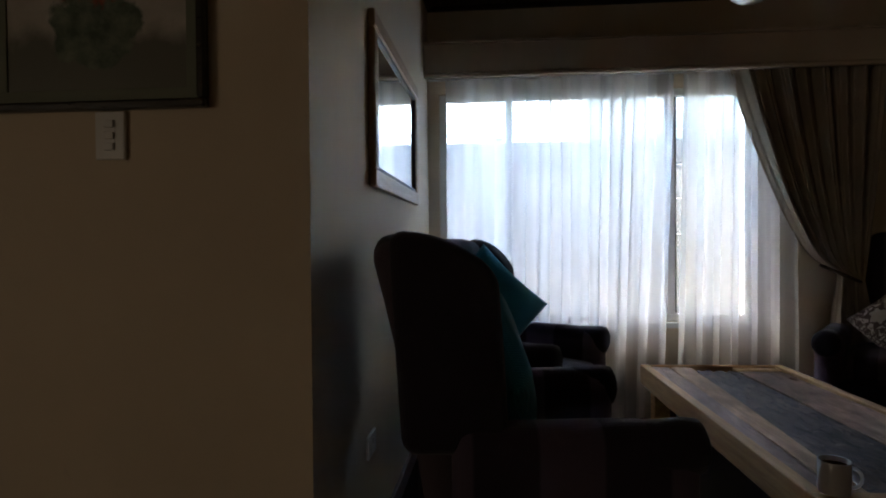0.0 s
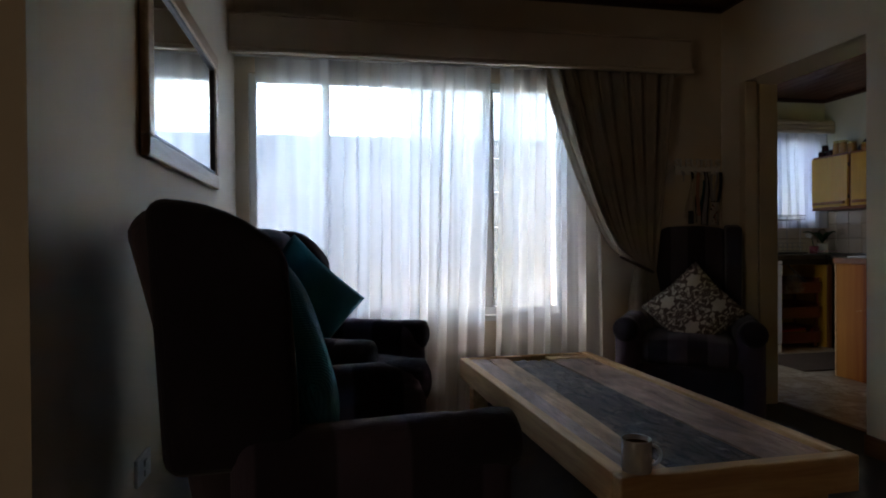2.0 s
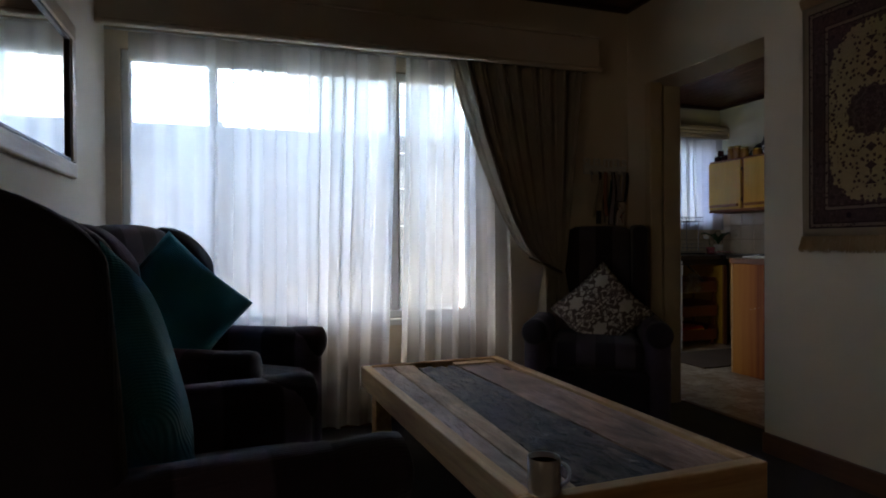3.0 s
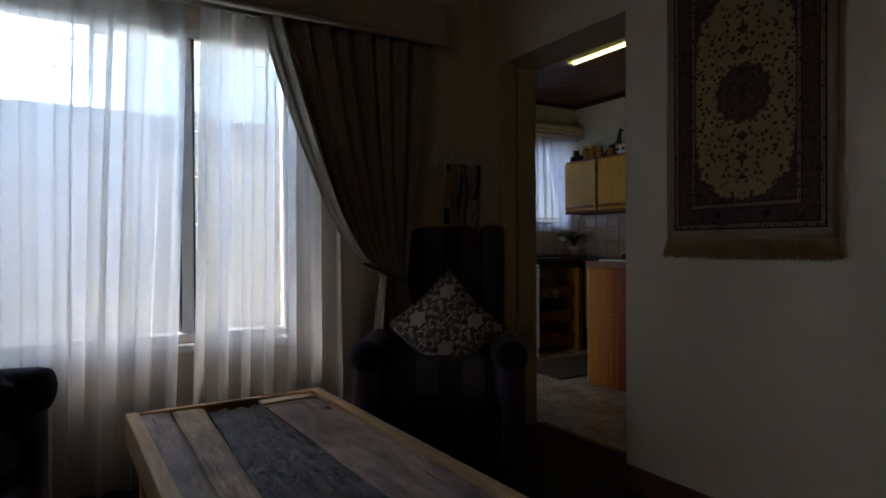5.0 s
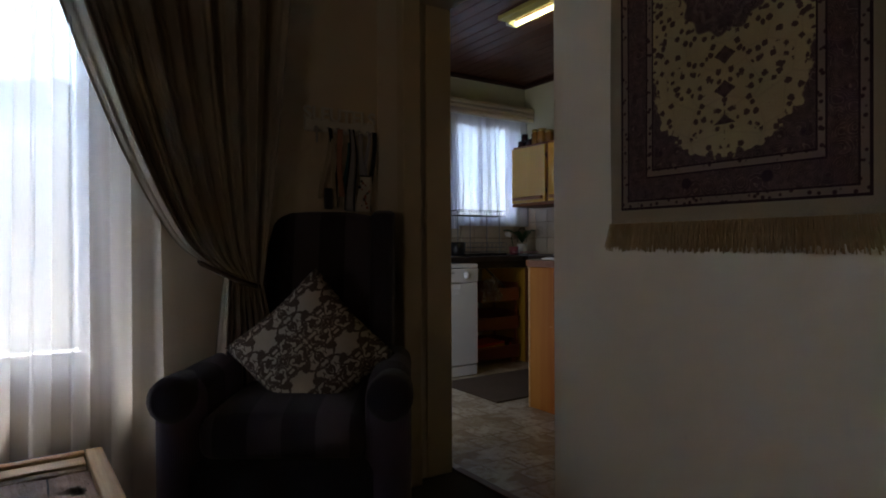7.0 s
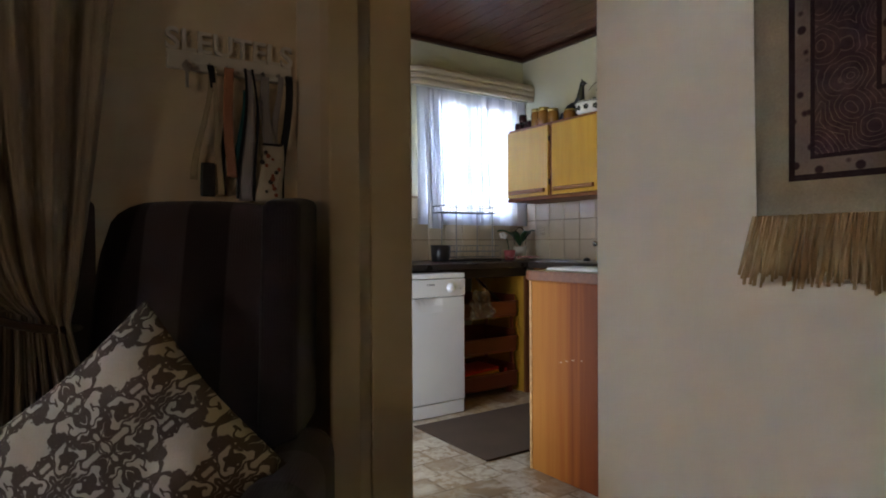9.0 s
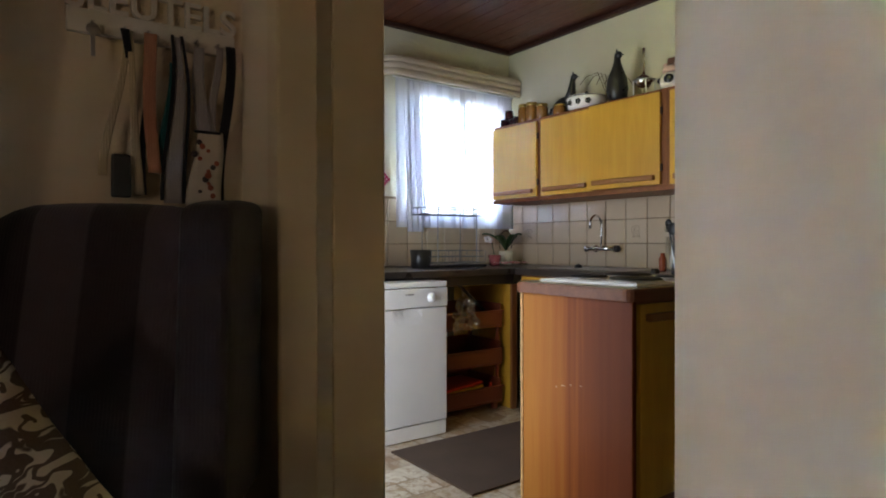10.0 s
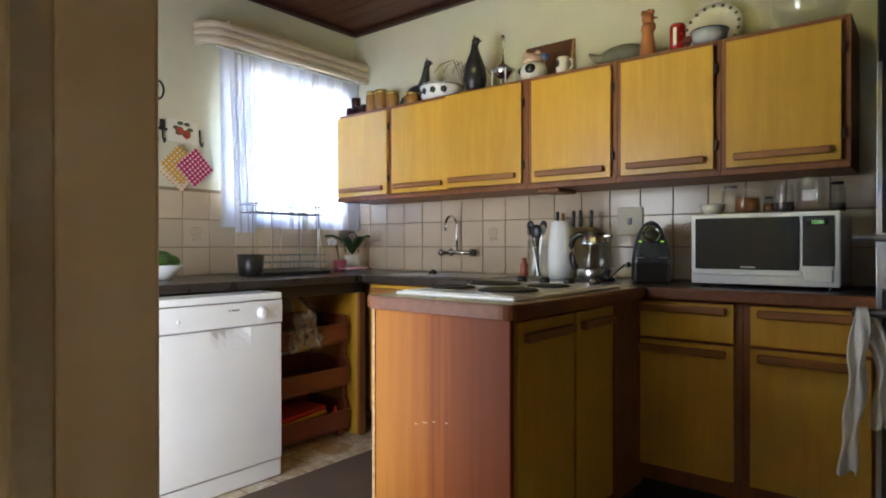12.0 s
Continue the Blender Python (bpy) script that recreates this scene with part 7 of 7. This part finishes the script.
# by the kitchen window
M_WIREK = plain("dull grey wire", (0.22, 0.22, 0.23), 0.4, metal=0.8)
rk = thing("dish_rack", pose(4.55, 5.62, WT), "tall two-tier wire dish rack beside the window", "dish rack")
for z in (0.03, 0.07, 0.11):
    part("lower_wire", tube(B(), [(-0.18, -0.10, z), (0.25, -0.10, z), (0.25, 0.10, z), (-0.18, 0.10, z)], 0.003, 6, True), M_WIREK, rk)
for z in (0.345, 0.39):
    part("upper_wire", tube(B(), [(-0.20, -0.09, z), (0.27, -0.09, z), (0.27, 0.09, z), (-0.20, 0.09, z)], 0.003, 6, True), M_WIREK, rk)
for x in (-0.12, 0.20):
    for y in (-0.09, 0.09):
        part("upright", tube(B(), [(x, y, 0), (x, y, 0.39)], 0.0035, 6), M_WIREK, rk)
for k in range(17):
    x = -0.19 + 0.028 * k
    part("rib", tube(B(), [(x, -0.09, 0.39), (x, -0.08, 0.345), (x, 0.08, 0.345), (x, 0.09, 0.39)], 0.002, 5), M_WIREK, rk)
    if k % 2 == 0:
        part("lower_rib", tube(B(), [(x + 0.015, -0.10, 0.11), (x + 0.015, -0.09, 0.03), (x + 0.015, 0.09, 0.03), (x + 0.015, 0.10, 0.11)], 0.002, 5), M_WIREK, rk)
part("drip_tray", one(-0.19, -0.115, 0.0, 0.27, 0.115, 0.018, 0.006), M_BLACK, rk, "black drip tray")
bp_ = thing("black_pot", pose(4.345, 5.60, WT), "small matt black pot on the worktop", "pot")
part("pot", turned([(0.058, 0), (0.062, 0.004), (0.07, 0.115), (0.066, 0.116), (0.058, 0.02), (0, 0.018)], 28), M_BLACK, bp_, smooth=True)
M_LEAF = plain("dark green leaf", (0.035, 0.085, 0.025), 0.35, var=0.3)
pp = thing("potted_orchid", pose(5.165, 5.70, WT), "orchid with broad green leaves in a white pot", "plant")
part("pot", turned([(0.042, 0), (0.046, 0.004), (0.053, 0.10), (0.049, 0.10), (0.044, 0.02), (0, 0.08)], 24), M_COW, pp, "white pot", smooth=True)
for k in range(6):
    a = 1.05 * k + 0.4
    l = (0.17, 0.14, 0.19, 0.15, 0.18, 0.13)[k]

    def leaf(u, v, a=a, l=l, k=k):
        w = 0.030 * math.sin(math.pi * min(1, v * 0.92 + 0.06)) ** 0.7
        r = l * v
        z = 0.10 + 0.10 * math.sin(1.9 * v) + 0.012 * abs(2 * u - 1) + 0.01 * (k % 3)
        return (r * math.cos(a) - (u - 0.5) * 2 * w * math.sin(a), r * math.sin(a) * 0.8 + (u - 0.5) * 2 * w * math.cos(a), z)
    part("leaf", cloth(4, 12, leaf, 0.002), M_LEAF, pp, smooth=True)
part("hoop", tube(B(), [(0.062 * math.cos(a), 0, 0.16 + 0.075 * math.sin(a) * 1.2) for a in [-0.5 + (math.pi + 1) * k / 16 for k in range(17)]], 0.004, 6), M_WIRE, pp, "dark wire hoop", smooth=True)
st = thing("flower_stem", pose(4.99, 5.62, WT), "white flower on a bent dark stem in a pink pot", "plant")
part("stem", tube(B(), [(0, 0, 0.04), (-0.01, 0, 0.10), (-0.035, -0.01, 0.16), (-0.07, -0.02, 0.18)], 0.004, 6), M_LEAF, st, smooth=True)
bm = B()
for k in range(5):
    ball(bm, (-0.075 + 0.02 * math.cos(k * 1.26), -0.02 + 0.01 * math.sin(k), 0.185 + 0.014 * math.sin(k * 1.26)), (0.016, 0.012, 0.013), seg=8)
part("blossom", bm, M_WHITE, st, "white blossom", smooth=True)
part("pot", turned([(0.035, 0), (0.045, 0.075), (0.041, 0.075), (0, 0.06)], 20), plain("pink plastic", (0.42, 0.10, 0.12), 0.4), st, smooth=True)
dc = thing("dish_cloth", pose(5.06, 5.53, WT), "crumpled pink checked dish cloth on the worktop", "cloth")


def check_mat():
    m, nt, b = node_mat("pink checked cloth")
    ck = nt.nodes.new("ShaderNodeTexChecker")
    ck.inputs["Scale"].default_value = 70
    ck.inputs["Color1"].default_value = (0.62, 0.12, 0.16, 1)
    ck.inputs["Color2"].default_value = (0.72, 0.62, 0.60, 1)
    link(nt, coords(nt), ck.inputs["Vector"])
    link(nt, ck.outputs["Color"], b.inputs["Base Color"])
    b.inputs["Roughness"].default_value = 0.95
    return m


part("cloth", cloth(24, 16, lambda u, v: ((u - 0.5) * 0.22, (v - 0.5) * 0.12, 0.012 + 0.012 * (1 + noise.noise(Vector((u * 5, v * 4, 2)))) ), 0.003), check_mat(), dc, smooth=True)
ab = thing("fruit_bowl", pose(3.83, 5.56, WT), "white bowl of green avocados on the worktop", "bowl")
part("bowl", turned([(0.05, 0), (0.055, 0.01), (0.11, 0.07), (0.106, 0.072), (0.05, 0.018), (0, 0.016)], 28), M_ENAMEL, ab, smooth=True)
for x, y in ((0.05, 0.0), (-0.02, 0.05), (-0.02, -0.04), (0.02, 0.02)):
    bm = B()
    ball(bm, (x, y, 0.085 + (0.02 if x == 0.02 else 0)), (0.05, 0.035, 0.034))
    part("avocado", bm, plain("green avocado skin", (0.05, 0.12, 0.02), 0.4, var=0.3, scale=40), ab, "green avocado", smooth=True)

# hooks and pot holders
M_IRON = plain("black iron", (0.02, 0.018, 0.016), 0.5)
hb = thing("hook_board", pose(4.13, KY - 0.001, 1.685), "white tile with a strawberry picture on black iron hooks", "hook rack")
part("plaque", one(-0.085, -0.012, -0.065, 0.085, -0.001, 0.065, 0.003), M_COW, hb)
bm = B()
for x, z, s_ in ((-0.02, 0.0, 0.024), (0.02, -0.015, 0.024)):
    ball(bm, (x, -0.012, z), (s_, 0.002, s_), seg=12)
part("strawberry_print", bm, plain("red print", (0.35, 0.06, 0.03), 0.4), hb, smooth=True)
bm = B()
for k in range(6):
    ball(bm, (0.04 * math.cos(k), -0.012, 0.012 + 0.032 * math.sin(k)), (0.018, 0.0018, 0.011), seg=8)
part("leaf_print", bm, plain("green print", (0.09, 0.11, 0.05), 0.4), hb, smooth=True)
for x in (-0.150, -0.112, 0.097):
    part("iron_hook", tube(B(), [(x, -0.006, 0.02), (x, -0.012, -0.05), (x, -0.03, -0.075), (x, -0.04, -0.055)], 0.005, 6), M_IRON, hb)
part("iron_scroll", tube(B(), [(-0.19, -0.008, 0.01), (-0.165, -0.010, -0.012), (-0.13, -0.010, 0.0), (-0.10, -0.010, -0.006), (-0.088, -0.008, 0.0)], 0.008, 8), M_IRON, hb, smooth=True)
part("iron_leaf", rbox(0.034, 0.008, 0.05, 0.003, 2, lambda c: (c.x * (1 - 10 * abs(c.z) * 1.2) - 0.112, c.y - 0.007, c.z + 0.025)), M_IRON, hb, smooth=True)


def dotted(name, a, b_, pitch):
    m, nt, b = node_mat(name)
    sp2 = nt.nodes.new("ShaderNodeSeparateXYZ")
    link(nt, coords(nt), sp2.inputs[0])
    dx = mathn(nt, "SUBTRACT", mathn(nt, "FRACT", mathn(nt, "DIVIDE", sp2.outputs[0], pitch)), 0.5)
    dz = mathn(nt, "SUBTRACT", mathn(nt, "FRACT", mathn(nt, "DIVIDE", sp2.outputs[2], pitch)), 0.5)
    d = mathn(nt, "ADD", mathn(nt, "MULTIPLY", dx, dx), mathn(nt, "MULTIPLY", dz, dz))
    link(nt, mixc(nt, mathn(nt, "LESS_THAN", d, 0.085), a, b_), b.inputs["Base Color"])
    b.inputs["Roughness"].default_value = 0.95
    return m


for x, z, y, col, c2, ang, nm in ((4.105, 1.462, -0.024, (0.70, 0.62, 0.50), (0.70, 0.30, 0.06), 40, "white"), (4.100, 1.50, -0.034, (0.62, 0.33, 0.03), (0.70, 0.62, 0.50), 43, "yellow"), (4.178, 1.490, -0.046, (0.45, 0.02, 0.10), (0.74, 0.60, 0.60), 47, "pink")):
    solo("pot_holder", rbox(0.155, 0.009, 0.155, 0.004, 3), dotted(nm + " dotted cloth", col, c2, 0.0215), pose(x, KY + y, z) @ pose(0, 0, 0, 0, ang, 0), nm + " dotted pot holder hanging from an iron hook", "pot holder", "pot holders")
wo = thing("iron_ornament", pose(3.99, KY - 0.001, 1.885), "small dark iron ornament on the kitchen wall", "ornament")
part("ring", tube(B(), [(0.035 * math.cos(a), -0.006, 0.05 * math.sin(a)) for a in [2 * math.pi * k / 20 for k in range(20)]], 0.005, 6, True), M_IRON, wo, smooth=True)
part("bar", tube(B(), [(0, -0.006, -0.05), (0, -0.006, 0.05)], 0.004, 6), M_IRON, wo)
